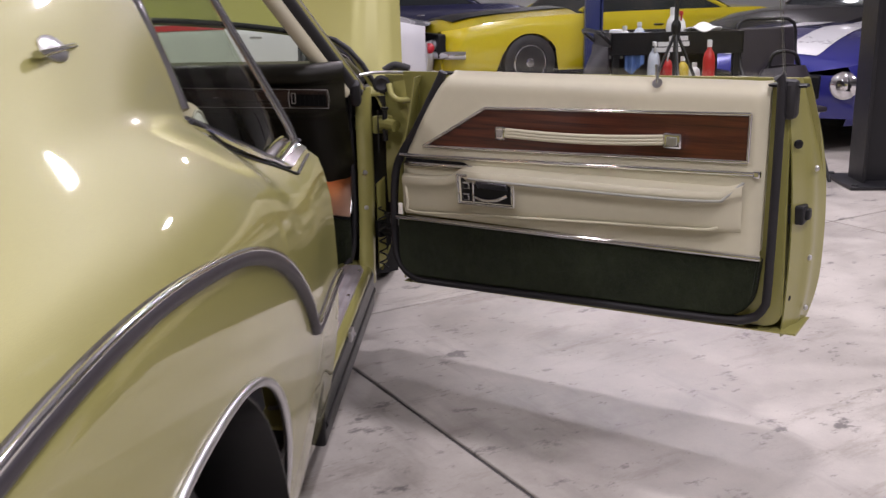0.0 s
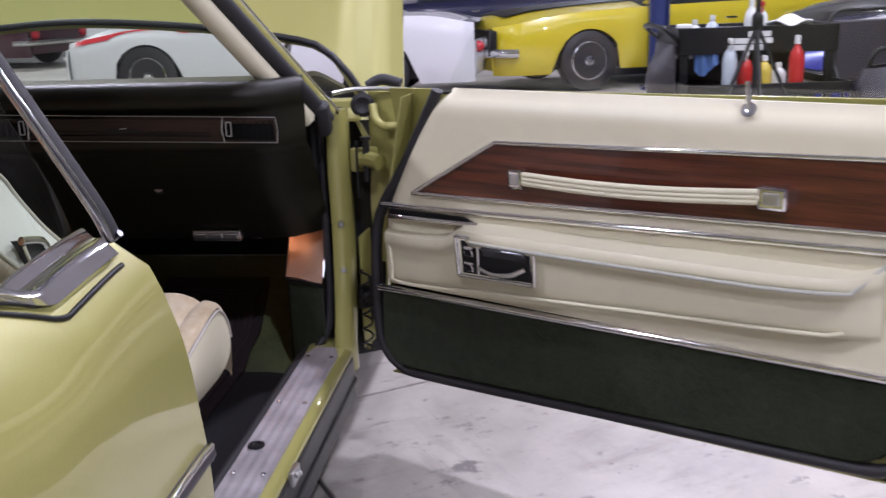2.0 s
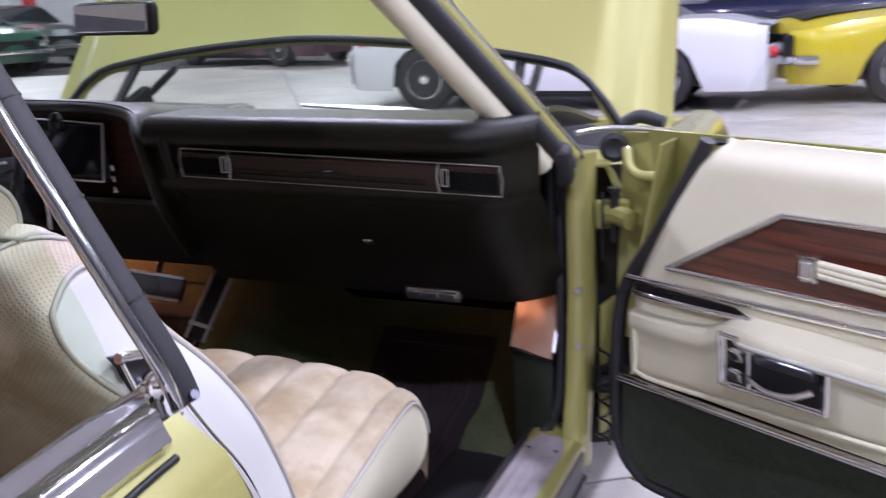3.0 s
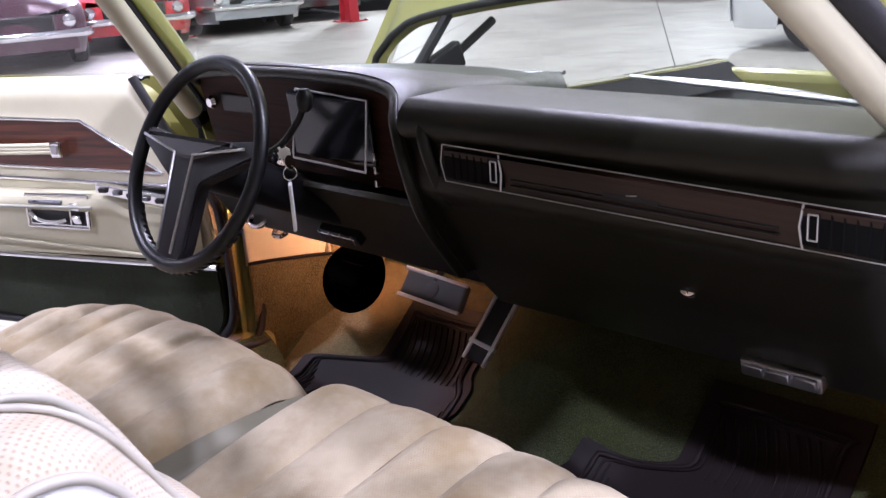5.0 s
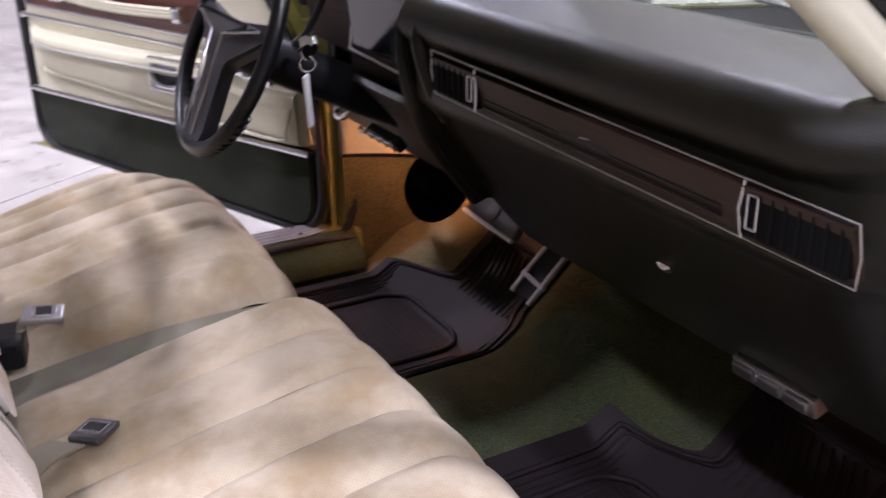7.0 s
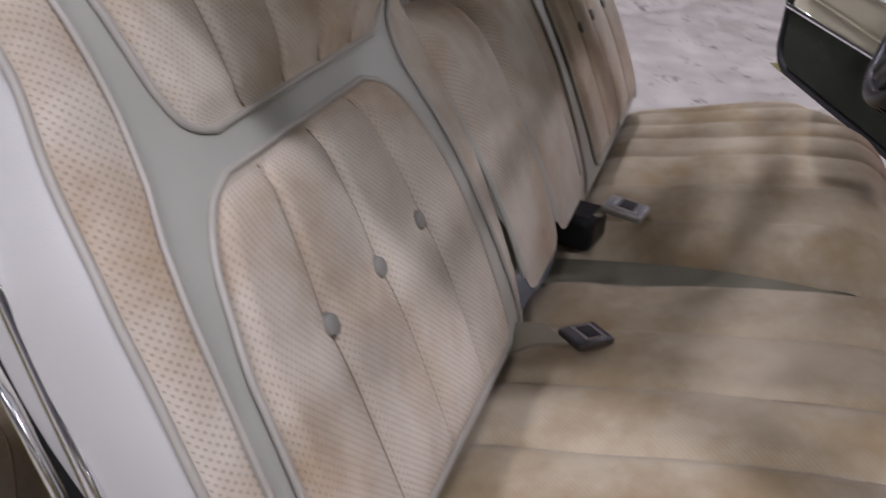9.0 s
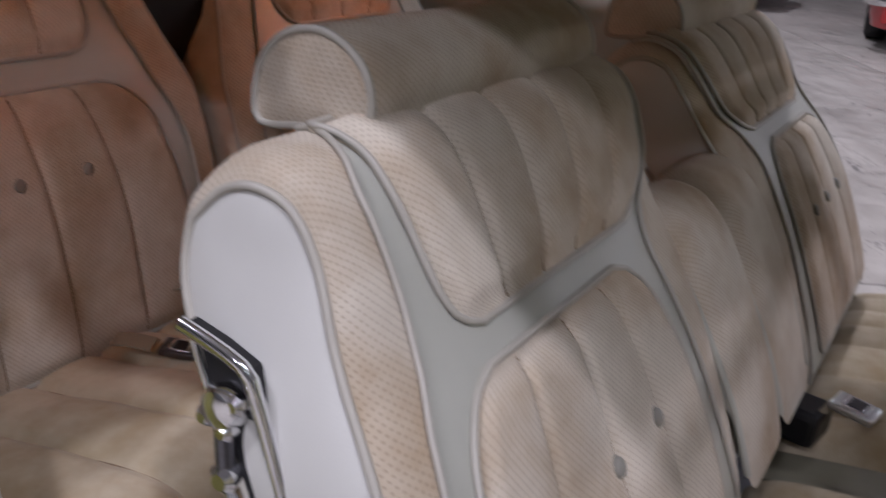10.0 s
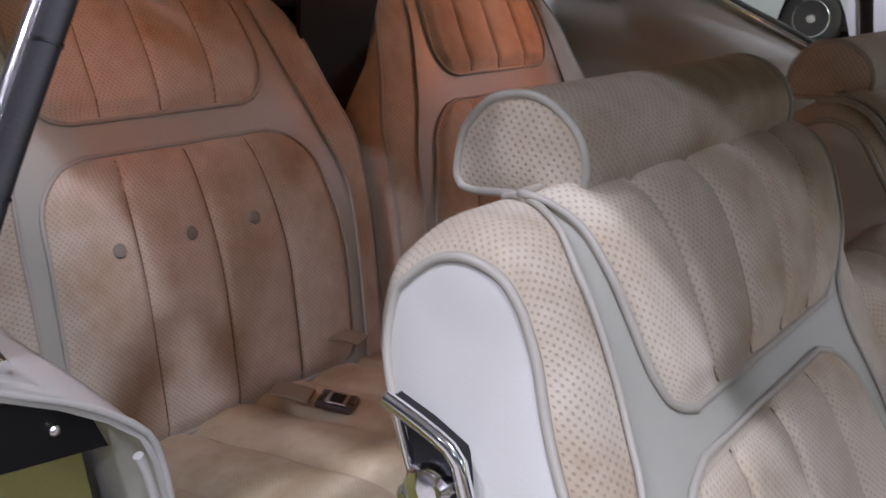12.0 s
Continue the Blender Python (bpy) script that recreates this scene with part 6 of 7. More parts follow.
def belt(places, buckle_at, turn, parent_label, tiltx=0.0, metal=None, size=1.0, web=0.023, buckle=True):
    """Lap belt end lying on the seat: a webbing tail and its buckle."""
    b = thing("seat_belt", parent_label, "seat belt", "lap belts on the seats")
    c = curve(places, 16)
    part("webbing", surf(lambda a, t: tuple(c[int(round(a * 16))] + np.array((math.cos(turn) * web * (2 * t - 1), math.sin(turn) * web * (2 * t - 1), 0.002))), 16, 4, 0.003), WEB, b, "tan webbing")
    m = Matrix.Translation(buckle_at) @ pose(0, 0, 0, tiltx, 0, math.degrees(turn)) @ Matrix.Scale(size, 4)
    if not buckle:
        return b
    k = part("buckle", box((0.056, 0.068, 0.013), m, 0.004), metal or STEEL, b, "chrome-edged buckle")
    part("button_frame", joined(box((0.042, 0.007, 0.004), m @ pose(0, 0.018, 0.0070), 0.001), box((0.042, 0.007, 0.004), m @ pose(0, -0.014, 0.0070), 0.001), box((0.004, 0.032, 0.003), m @ pose(0.018, 0.002, 0.0070), 0.001), box((0.004, 0.032, 0.003), m @ pose(-0.018, 0.002, 0.0070), 0.001)), CHROME, k)
    part("release_button", box((0.030, 0.024, 0.004), m @ pose(0, 0.002, 0.0070), 0.001), STEEL, k)
    return b


belt([(0.235, -0.775, 0.520), (0.230, -0.735, 0.545), (0.224, -0.70, 0.552)], (0.216, -0.668, 0.556), 0.85, "dull metal lap belt buckle lying on the cloth cushion", -4, BUCKLE, 0.72)
belt([(-0.10, -0.78, 0.52), (-0.11, -0.73, 0.55), (-0.115, -0.70, 0.556)], (-0.117, -0.676, 0.566), -0.2, "chrome lap belt buckle between the front cushions", -4, ALU, 0.85)

part("buckle_sleeve", box((0.07, 0.06, 0.05), pose(-0.105, -0.735, 0.535, 0, 0, -10), 0.01), BLACKP, car, "black belt buckle sleeve")

# rear seat
rear = new("rear_seat")
rear.parent = car
rear["label"] = "beige cloth rear seat with two shaped backrests"
RF = [(-1.585, 0.47), (-1.600, 0.55), (-1.620, 0.65), (-1.645, 0.745), (-1.680, 0.83), (-1.716, 0.900), (-1.750, 0.960), (-1.778, 1.002)]
RC = [(-1.803, 1.023), (-1.840, 1.030)]
REAR_SIDE = pchip([0.45, 0.80, 0.90, 0.97, 1.005, 1.03], [0.0, 0.0, 0.034, 0.060, 0.085, 0.110])
RB = [(-1.892, 1.005), (-1.885, 0.90), (-1.82, 0.65), (-1.78, 0.48)]
for s in (1, -1):
    MIRRORED[0] = s
    lower = ([(0.50, 0.110, 0.575), (0.66, 0.112, 0.580), (0.78, 0.135, 0.577), (0.848, 0.165, 0.566)], 4, 0.03, 0.06)
    upper = ([(0.884, 0.205, 0.555), (0.94, 0.197, 0.558), (0.98, 0.203, 0.555), (1.08, 0.235, 0.530)], 4, 0.045, 0.0)
    band = [(0.47, 0.080, 0.604), (0.75, 0.085, 0.606), (0.86, 0.125, 0.594), (0.98, 0.170, 0.580), (1.12, 0.205, 0.556)]
    backrest(rear, RF, RC, RB, 0.034, 0.71, lower, upper, band, 0.745, (0.284, 0.389, 0.494), rolled=0.06, sidemat=CLOTH, over=0.09, side=REAR_SIDE)
    cushion(rear, 0.01, 0.70, -1.17, -1.62, 0.505, [0.11, 0.215, 0.32, 0.425, 0.53, 0.62], 0.22)
MIRRORED[0] = 1.0
part("center_panel", surf(lambda a, b: (0.072 * (2 * a - 1), -1.625 - 0.12 * b - 0.035 * b * b - 0.03 * max(0.0, (b - 0.9) / 0.1) ** 2, 0.46 + 0.375 * b), 8, 24, 0.03, flip=True), CLOTH, rear, "beige cloth panel between the backrests")
belt([(0.325, -1.545, 0.540), (0.320, -1.52, 0.545), (0.314, -1.485, 0.547)], (0.298, -1.455, 0.549), 0.45, "dark chrome lap belt buckle with tan webbing on the rear cushion", -3, BUCKLE, 0.72, 0.018)
belt([(0.175, -1.615, 0.535), (0.155, -1.58, 0.552), (0.14, -1.55, 0.548)], (0.12, -1.50, 0.546), 0.3, "tan belt webbing end on the rear cushion", -3, ALU, 1.0, 0.018, False)


# floor mats
def floor_mat(base_c, toe_c, label, wide=0.285):
    """Rubber mat: a wide part on the floor, a narrower tongue up the toe board, a raised border, a heel pad and ribs."""
    m = thing("floor_mat", label, "floor mat", "rubber floor mats")
    half = lambda y: wide - (wide - 0.150) * ease((y - 0.145) / 0.06)
    mid = lambda y: base_c + (toe_c - base_c) * ease((y - 0.145) / 0.06)

    def on(x, y, up=0.0):
        fx, fy, fz = shell_floor((x + 0.78) / 1.56, (y + 1.22) / 1.62)
        return x, y, fz + 0.010 + up
    part("mat", surf(lambda a, b: on(mid(-0.27 + 0.605 * b) + half(-0.27 + 0.605 * b) * (2 * a - 1), -0.27 + 0.605 * b, 0.003 * math.exp(-(min(a, 1 - a, b, 1 - b) / 0.03) ** 2)), 30, 90, 0.006), MATR, m, "brown-black rubber mat")

    def border(inset, up):
        ys = np.linspace(-0.25 + inset * 0.3, 0.325 - inset * 0.6, 60)
        left = [(mid(y) - half(y) + inset, y) for y in ys]
        right = [(mid(y) + half(y) - inset, y) for y in ys[::-1]]
        return [on(x, y, up) for x, y in curve(left + right, 150, closed=True)[:-1]]
    part("mat_border", tube(border(0.034, 0.004), 0.0055, 8, closed=True), MATR, m, "raised border of the mat")
    part("mat_border", tube(border(0.048, 0.003), 0.0025, 6, closed=True), MATR, m)
    for k in range(11):
        x = toe_c - 0.095 + 0.019 * k
        part("rib", tube([on(x + 0.016 * math.sin(3.0 * t + 0.4) - 0.02 * t, 0.185 + 0.105 * t, 0.002) for t in np.linspace(0, 1, 10)], 0.0036, 6, ends=(0.5, 1.0)), MATR, m)
    pad = rounded([(base_c - 0.15, -0.15), (base_c + 0.15, -0.15), (base_c + 0.15, 0.115), (base_c - 0.15, 0.115)], 0.07, 8)
    part("heel_pad", tube([on(x, y, 0.004) for x, y in pad], 0.006, 8, closed=True), MATR, m, "raised ring of the heel pad")
    for k in range(16):
        y = -0.12 + 0.014 * k
        part("rib", tube([on(base_c - 0.125 + 0.25 * t, y, 0.001) for t in np.linspace(0, 1, 8)], 0.0024, 5), MATR, m)
    for sx in (1, -1):
        for k in range(5):
            part("rib", tube([on(base_c + sx * (wide - 0.100 + 0.010 * k), -0.20 + 0.02 * k + 0.27 * t, 0.001) for t in np.linspace(0, 1, 8)], 0.0024, 5), MATR, m)
    return m


floor_mat(0.380, 0.475, "brown-black ribbed rubber mat on the passenger footwell carpet", 0.228)
floor_mat(-0.425, -0.330, "brown-black ribbed rubber mat on the driver footwell carpet")


# ---- the hall ----
floor = thing("floor", "stained sealed concrete floor with saw-cut joints", "floor", kind="structure")
part("joint_bed", box((46, 46, 0.10), pose(-2, 3, -0.056), 0), JOINT, floor, "dark joint filler", smooth=False)
d1 = math.degrees(math.atan2(-0.837, 0.547))
slab_shape = box((2.988, 2.988, 0.06), None, 0.003, 1)
slab = None
for i in range(-6, 8):
    for j in range(-7, 7):
        cx, cy = 0.76 + 0.837 * (3 * j + 1.5) + 0.547 * (3 * i + 1.2), 0.04 + 0.547 * (3 * j + 1.5) - 0.837 * (3 * i + 1.2)
        if abs(cx + 2) > 23.5 or abs(cy - 3) > 23.5:
            continue
        if slab is None:
            slab = part("slab", slab_shape, FLOORM, floor)
            ob = slab
        else:
            ob = new("slab", slab.data)
            ob.parent = floor
        ob.matrix_local = pose(cx, cy, -0.03, 0, 0, d1)
wall_n = tagged(part("wall_north", box((46, 0.3, 6), pose(-2, 24.0, 3), 0), WALLW, smooth=False), "white painted metal hall wall", "wall", kind="structure")
wall_s = tagged(part("wall_south", box((46, 0.3, 6), pose(-2, -20.0, 3), 0), WALLW, smooth=False), "white painted metal hall wall", "wall", kind="structure")
wall_e = tagged(part("wall_east", box((0.3, 44, 6), pose(21, 2, 3), 0), WALLW, smooth=False), "white painted metal hall wall", "wall", kind="structure")
wall_w = tagged(part("wall_west", box((0.3, 44, 6), pose(-25, 2, 3), 0), WALLW, smooth=False), "white painted metal hall wall", "wall", kind="structure")
tagged(part("ceiling", box((46, 44, 0.2), pose(-2, 2, 6.1), 0), CEILM, smooth=False), "grey hall ceiling deck", "ceiling", kind="structure")


def show_car(label, length, width, height, col, at, turn, low=0.95, seats=True, nose=None, soft=False, bumper=True, hoodblack=False, stripe=None, rimmat=None, lampsize=0.08, group="", stripe_at=0.03, stripe_w=0.035):
    """A parked car: shaped shell with wheel openings, cabin glass, roof, lamps, bumpers and wheels; it points along its own y axis."""
    c = thing("parked_car", label, "car", group, (at[0], at[1], 0), turn)
    h, w = length / 2, width / 2
    wy, r = (0.285 * length, -0.275 * length), 0.335
    plan = pchip([-h, -h + 0.12, -h * 0.6, 0, h * 0.55, h - 0.25, h], [0.80, 0.92, 1.0, 1.0, 0.99, 0.92, 0.72])
    beltz = pchip([-h, -h * 0.75, -0.2, h * 0.6, h], [low * 0.90, low, low * 0.985, low * 0.93, low * 0.78])
    mid = pchip([-h, -h * 0.8, -h * 0.42, h * 0.22, h * 0.7, h - 0.08, h], [low * 0.88, low * 1.02, low * 1.02, low * 1.05, low * 0.99, low * 0.86, low * 0.70])

    def lower(y):
        z = 0.20
        for q in wy:
            dd = abs(y - q)
            if dd < r + 0.05:
                z = max(z, 0.30 + math.sqrt((r + 0.05) ** 2 - dd * dd))
        return z
    side = pchip([0, 0.25, 0.6, 0.85, 1.0], [0.93, 0.98, 1.0, 0.985, 0.93])

    def shell(a, b):
        y = -h + length * a
        s = 1.0 if b >= 0.5 else -1.0
        q = abs(2 * b - 1)
        q = 1 - q
        ww, zb, zl = w * plan(y), beltz(y), lower(y)
        if q < 0.6:
            t = q / 0.6
            z = zl + (zb - zl) * t
            return s * ww * side((z - 0.2) / (zb - 0.2)), y, z
        t = (q - 0.6) / 0.4
        return s * ww * 0.93 * (1 - t), y, zb + (mid(y) - zb) * math.sin(t * math.pi / 2)
    body = part("body", surf(shell, 64, 40, 0.0), col, c)
    for e, sg in ((-h, -1), (h, 1)):
        part("end_panel", surf(lambda a, b: (w * 0.74 * (2 * a - 1), e + sg * (0.05 * math.cos(math.pi * (a - 0.5)) + 0.02 * math.sin(math.pi * b)), 0.26 + (low * 0.70 - 0.26) * b), 12, 5, 0.02), col, body)
        if bumper:
            part("bumper", tube(curve([(-w * 0.95, e - sg * 0.22, 0.45), (-w * 0.75, e + sg * 0.04, 0.45), (0, e + sg * 0.10, 0.45), (w * 0.75, e + sg * 0.04, 0.45), (w * 0.95, e - sg * 0.22, 0.45)], 24), 0.055, 8), CHROME, c, "chrome bumper")
        for s in (1, -1):
            lampc = CHROME if sg > 0 else REDP
            part("headlamp" if sg > 0 else "tail_lamp", lathe([(lampsize, -0.03), (lampsize, 0.01), (lampsize * 0.8, 0.03), (lampsize * 0.3, 0.045)], pose(s * w * 0.66, e + sg * 0.05, low * 0.62, -90 * sg), 18), lampc, c)
    grille = part("grille", box((w * (0.95 if not hoodblack else 1.62), 0.10, low * (0.22 if not hoodblack else 0.30)), pose(0, h + 0.03, low * 0.60), 0.02), BLACKP, c, "black grille")
    for k in range(6):
        part("grille_bar", box((w * 0.9, 0.012, 0.008), pose(0, h + 0.062, low * (0.52 + 0.032 * k)), 0), CHROME, grille)
    if hoodblack:
        part("hood_panel", surf(lambda a, b: (w * 0.52 * (2 * b - 1), h * 0.30 + h * 0.62 * a, mid(h * 0.30 + h * 0.62 * a) + 0.006 - 0.004 * (2 * b - 1) ** 2 - 0.02 * abs(2 * b - 1)), 12, 8, 0.006), BLACKP, body, "black hood panel")
    if stripe is not None:
        for s in (1, -1):
            part("stripe", surf(lambda a, b: tuple(np.array(shell((0.03 if stripe_at < 0.1 else 0.50) + (0.94 if stripe_at < 0.1 else 0.47) * a, 0.5 + s * (stripe_at + stripe_w * b))) * (1, 1, 1) + np.array((s * 0.008 if stripe_at > 0.1 else 0, 0, 0.006))), 40, 3, 0.0), stripe, body, "contrasting stripe")
    if seats:
        y0, y1 = -h * 0.62, h * 0.30
        roof_z = pchip([y0, y0 + 0.62, y0 + 1.0, y1 - 0.85, y1 - 0.45, y1], [low - 0.02, height - 0.05, height, height, height - 0.06, low - 0.03])

        def cab(a, b, push=0.0):
            y = y0 + (y1 - y0) * a
            s = 2 * b - 1
            t = min(1.0, (1 - abs(s)) / 0.32)
            zt = roof_z(y)
            z = low - 0.03 + (zt - low + 0.03) * (t ** 0.8)
            xx = w * (0.90 - 0.24 * (z - low) / (height - low))
            return (math.copysign(1, s) * (xx if abs(s) > 0.68 else xx * abs(s) / 0.68)), y, z + push + (0.02 * (1 - (s / 0.68) ** 2) if abs(s) < 0.68 else 0)
        cabin = part("cabin_glass", surf(cab, 30, 40, 0.0), mat("dark_cabin_glass", (0.02, 0.024, 0.026), 0.06), c, "dark cabin glass")
        part("roof", surf(lambda a, b: cab(0.27 + 0.47 * a, 0.14 + 0.72 * b, 0.008), 16, 26, 0.0), col, c)
        for s in (1, -1):
            for ya, yb in ((y1 - 0.04, y1 - 0.62), (y0 + 0.12, y0 + 0.72)):
                part("pillar", tube([(s * w * 0.89, ya, low - 0.01), (s * w * 0.70, yb, height - 0.07)], 0.035, 6), col, c)
    for s in (1, -1):
        for q in wy:
            wheel((s * (w - 0.12), q, r), c, r, 0.2, s, rimmat)
        part("sill_shadow", box((0.06, length * 0.5, 0.10), pose(s * (w - 0.09), 0, 0.20), 0.02), BLACKP, c)
        part("door_handle", box((0.02, 0.14, 0.025), pose(s * (w * 0.992), -0.35, low * 0.80), 0.006), CHROME, c)
    part("inner_floor", box((width * 0.86, length * 0.92, 0.25), pose(0, 0, 0.36), 0.05), BLACKP, c)
    return c


YELLOW = paint("yellow_paint", (0.62, 0.50, 0.012), 0.0)
WHITEC = paint("white_car_paint", (0.70, 0.70, 0.72), 0.0)
BLUEC = paint("deep_blue_paint", (0.015, 0.018, 0.20), 0.2)
NAVY = paint("navy_paint", (0.008, 0.010, 0.05), 0.2)
MAROON = paint("maroon_paint", (0.05, 0.008, 0.022), 0.2)
GREYC = paint("grey_car_paint", (0.10, 0.11, 0.11), 0.4)
BLACKC = paint("black_car_paint", (0.008, 0.008, 0.010), 0.0)
REDC = paint("red_car_paint", (0.45, 0.012, 0.015), 0.0)
STRIPEW = mat("white_stripe_paint", (0.75, 0.75, 0.76), 0.3, coat=0.6)
STRIPER = mat("red_stripe_paint", (0.55, 0.02, 0.03), 0.3, coat=0.6)
show_car("bright yellow muscle coupe with a black hood panel", 4.85, 1.90, 1.28, YELLOW, (2.82, 10.25), 111, 0.93, hoodblack=True)
tw = show_car("white sports coupe with a red hood stripe parked on the concrete", 4.5, 1.80, 1.24, WHITEC, (-1.62, 8.9), 90, 0.90, bumper=False, stripe=STRIPER, lampsize=0.06, stripe_at=0.204, stripe_w=0.028)
show_car("deep blue open roadster with white stripes and round headlamps", 3.95, 1.72, 1.1, BLUEC, (4.34, 6.05), 151, 0.80, seats=False, stripe_w=0.07, stripe=STRIPEW, bumper=False, lampsize=0.10)
show_car("dark blue coupe parked behind the white one", 4.8, 1.9, 1.32, NAVY, (-0.2, 16.2), 90, 0.95)
ROW = "cars parked in a row by the wall"
SILVER = paint("silver_car_paint", (0.40, 0.42, 0.44), 0.6)
GREENC = paint("dark_green_car_paint", (0.02, 0.07, 0.04), 0.3)
TEAL = paint("pale_blue_car_paint", (0.16, 0.26, 0.30), 0.3)
show_car("dark maroon coupe with chrome wheels parked by red posts", 4.9, 1.9, 1.36, MAROON, (-13.3, 4.6), 252, 0.97, group=ROW)
show_car("red coupe with a chrome bumper parked in a row of cars", 4.8, 1.85, 1.30, REDC, (-14.2, 6.8), 250, 0.95, group=ROW)
show_car("silver coupe parked in a row of cars", 4.7, 1.85, 1.34, SILVER, (-14.6, 9.1), 252, 0.94, group=ROW)
show_car("black sedan parked in a row of cars", 4.7, 1.85, 1.40, BLACKC, (-15.4, 11.3), 250, 0.97, group=ROW)
show_car("dark green coupe parked in a row of cars", 4.7, 1.85, 1.36, GREENC, (-15.9, 13.6), 252, 0.96, group=ROW)
show_car("grey coupe parked in a row of cars", 4.7, 1.85, 1.36, GREYC, (-16.8, 16.0), 250, 0.96, group=ROW)
show_car("pale blue coupe parked in a back row of cars", 4.7, 1.85, 1.38, TEAL, (-19.6, 11.8), 262, 0.98, group=ROW)
show_car("black coupe parked in a back row of cars", 4.7, 1.85, 1.36, BLACKC, (-19.8, 8.2), 262, 0.98, group=ROW)
show_car("dark red coupe parked by the far wall", 4.7, 1.85, 1.36, MAROON, (-9.8, 15.8), 75, 0.96)
show_car("black coupe parked behind the blue roadster", 4.8, 1.9, 1.36, BLACKC, (6.1, 9.2), 128, 0.97)
show_car("white vintage sedan with chrome wheel covers", 4.9, 1.85, 1.5, WHITEC, (-11.3, -5.5), 0, 1.0)
show_car("red coupe with a chrome bumper", 4.8, 1.88, 1.34, REDC, (-11.1, -0.9), -90, 0.95)


def lift_post(at, w, d, h, material, label):
    p = thing("lift_post", label, "post", "vehicle lift posts", (*at, 0))
    part("web", box((w, 0.02, h), pose(0, d / 2, h / 2), 0.003), material, p)
    part("flange", box((0.02, d, h), pose(-w / 2, 0, h / 2), 0.003), material, p)
    part("flange", box((0.02, d, h), pose(w / 2, 0, h / 2), 0.003), material, p)
    part("carriage", box((w * 0.82, d * 0.5, h), pose(0, 0.02, h / 2), 0.004), material, p)
    b = part("base_plate", box((w * 2.0, d * 2.0, 0.02), pose(0, 0, 0.012), 0.004), material, p)
    for sx in (1, -1):
        for sy in (1, -1):
            part("bolt", screw((sx * w * 0.85, sy * d * 0.85, 0.022), (0, 0, 1), 0.02), STEEL, b)
    return p


lift_post((2.62, 9.0), 0.19, 0.16, 4.4, BLUEP, "dark blue steel lift post with a base plate")
bp = lift_post((3.72, 2.95), 0.24, 0.24, 4.4, POSTB, "black steel lift post with a white rating label")
part("label_plate", box((0.10, 0.006, 0.065), pose(0.17, -0.135, 0.42), 0.002), WHITEB, bp, "white label with grey bars")
part("control_box", box((0.13, 0.08, 0.42), pose(0.19, -0.09, 0.40), 0.01), POSTB, bp)
for k in range(3):
    part("label_bar", box((0.07 - 0.015 * k, 0.003, 0.007), pose(0.17, -0.139, 0.44 - 0.017 * k), 0), REDP if k == 0 else STEEL, bp)
for px, py in ((-12.3, 10.3), (-13.4, 7.5), (-17.4, 17.2), (-15.0, 17.1), (-19.5, 12.5)):
    lift_post((px, py), 0.26, 0.2, 4.6, REDP, "red steel lift post among parked cars")


# detailing cart and loose things beside it
cart = thing("utility_cart", "black plastic detailing cart loaded with cleaning supplies", "cart", "", (2.47, 3.36, 0), 8)
for z, yf, rise in ((0.22, -0.225, 0.09), (0.60, -0.43, 0.05), (0.80, -0.225, 0.13)):
    deep, ym = 0.225 - yf, (0.225 + yf) / 2
    part("tray", joined(box((0.85, deep, 0.02), pose(0, ym, z), 0.005), box((0.85, 0.02, rise), pose(0, 0.215, z + rise / 2), 0.005), box((0.85, 0.02, rise), pose(0, yf + 0.01, z + rise / 2), 0.005), box((0.02, deep, rise), pose(0.415, ym, z + rise / 2), 0.005), box((0.02, deep, rise), pose(-0.415, ym, z + rise / 2), 0.005)), BLACKP, cart)
part("back_panel", box((0.84, 0.012, 0.66), pose(0, 0.20, 0.52), 0.004), BLACKV, cart, "black back panel")
for sx in (1, -1):
    for sy in (1, -1):
        part("cart_leg", box((0.045, 0.045, 0.72), pose(sx * 0.39, sy * 0.19, 0.45), 0.008), BLACKP, cart)
        part("caster", lathe([(0.02, -0.02), (0.05, -0.016), (0.05, 0.016), (0.02, 0.02)], pose(sx * 0.39, sy * 0.19, 0.05, 0, 90, 0), 16), RUBBER, cart)
part("side_bag", surf(lambda a, b: (-0.43 - 0.10 * math.sin(math.pi * b) * math.sin(math.pi * a), -0.2 + 0.4 * a, 0.42 + 0.42 * b), 10, 10, 0.01), BLACKV, cart, "black hanging bag")
part("push_handle", tube(curve([(-0.42, -0.2, 0.86), (-0.50, -0.2, 0.93), (-0.50, 0.2, 0.93), (-0.42, 0.2, 0.86)], 20), 0.014, 8), BLACKP, cart)
for k, w in enumerate((0.16, 0.20, 0.12)):
    part("label_bar", box((w, 0.004, 0.028), pose(-0.06 + 0.03 * k, -0.229, 0.855 + 0.034 * (k - 1)), 0), WHITEB, cart)
TINTS = {"white": WHITEB, "red": mat("red_plastic", (0.50, 0.02, 0.02), 0.35), "blue": mat("blue_cloth", (0.12, 0.22, 0.50), 0.8), "yellow": mat("yellow_plastic", (0.6, 0.45, 0.05), 0.4), "clear": mat("milky_plastic", (0.55, 0.60, 0.66), 0.25)}


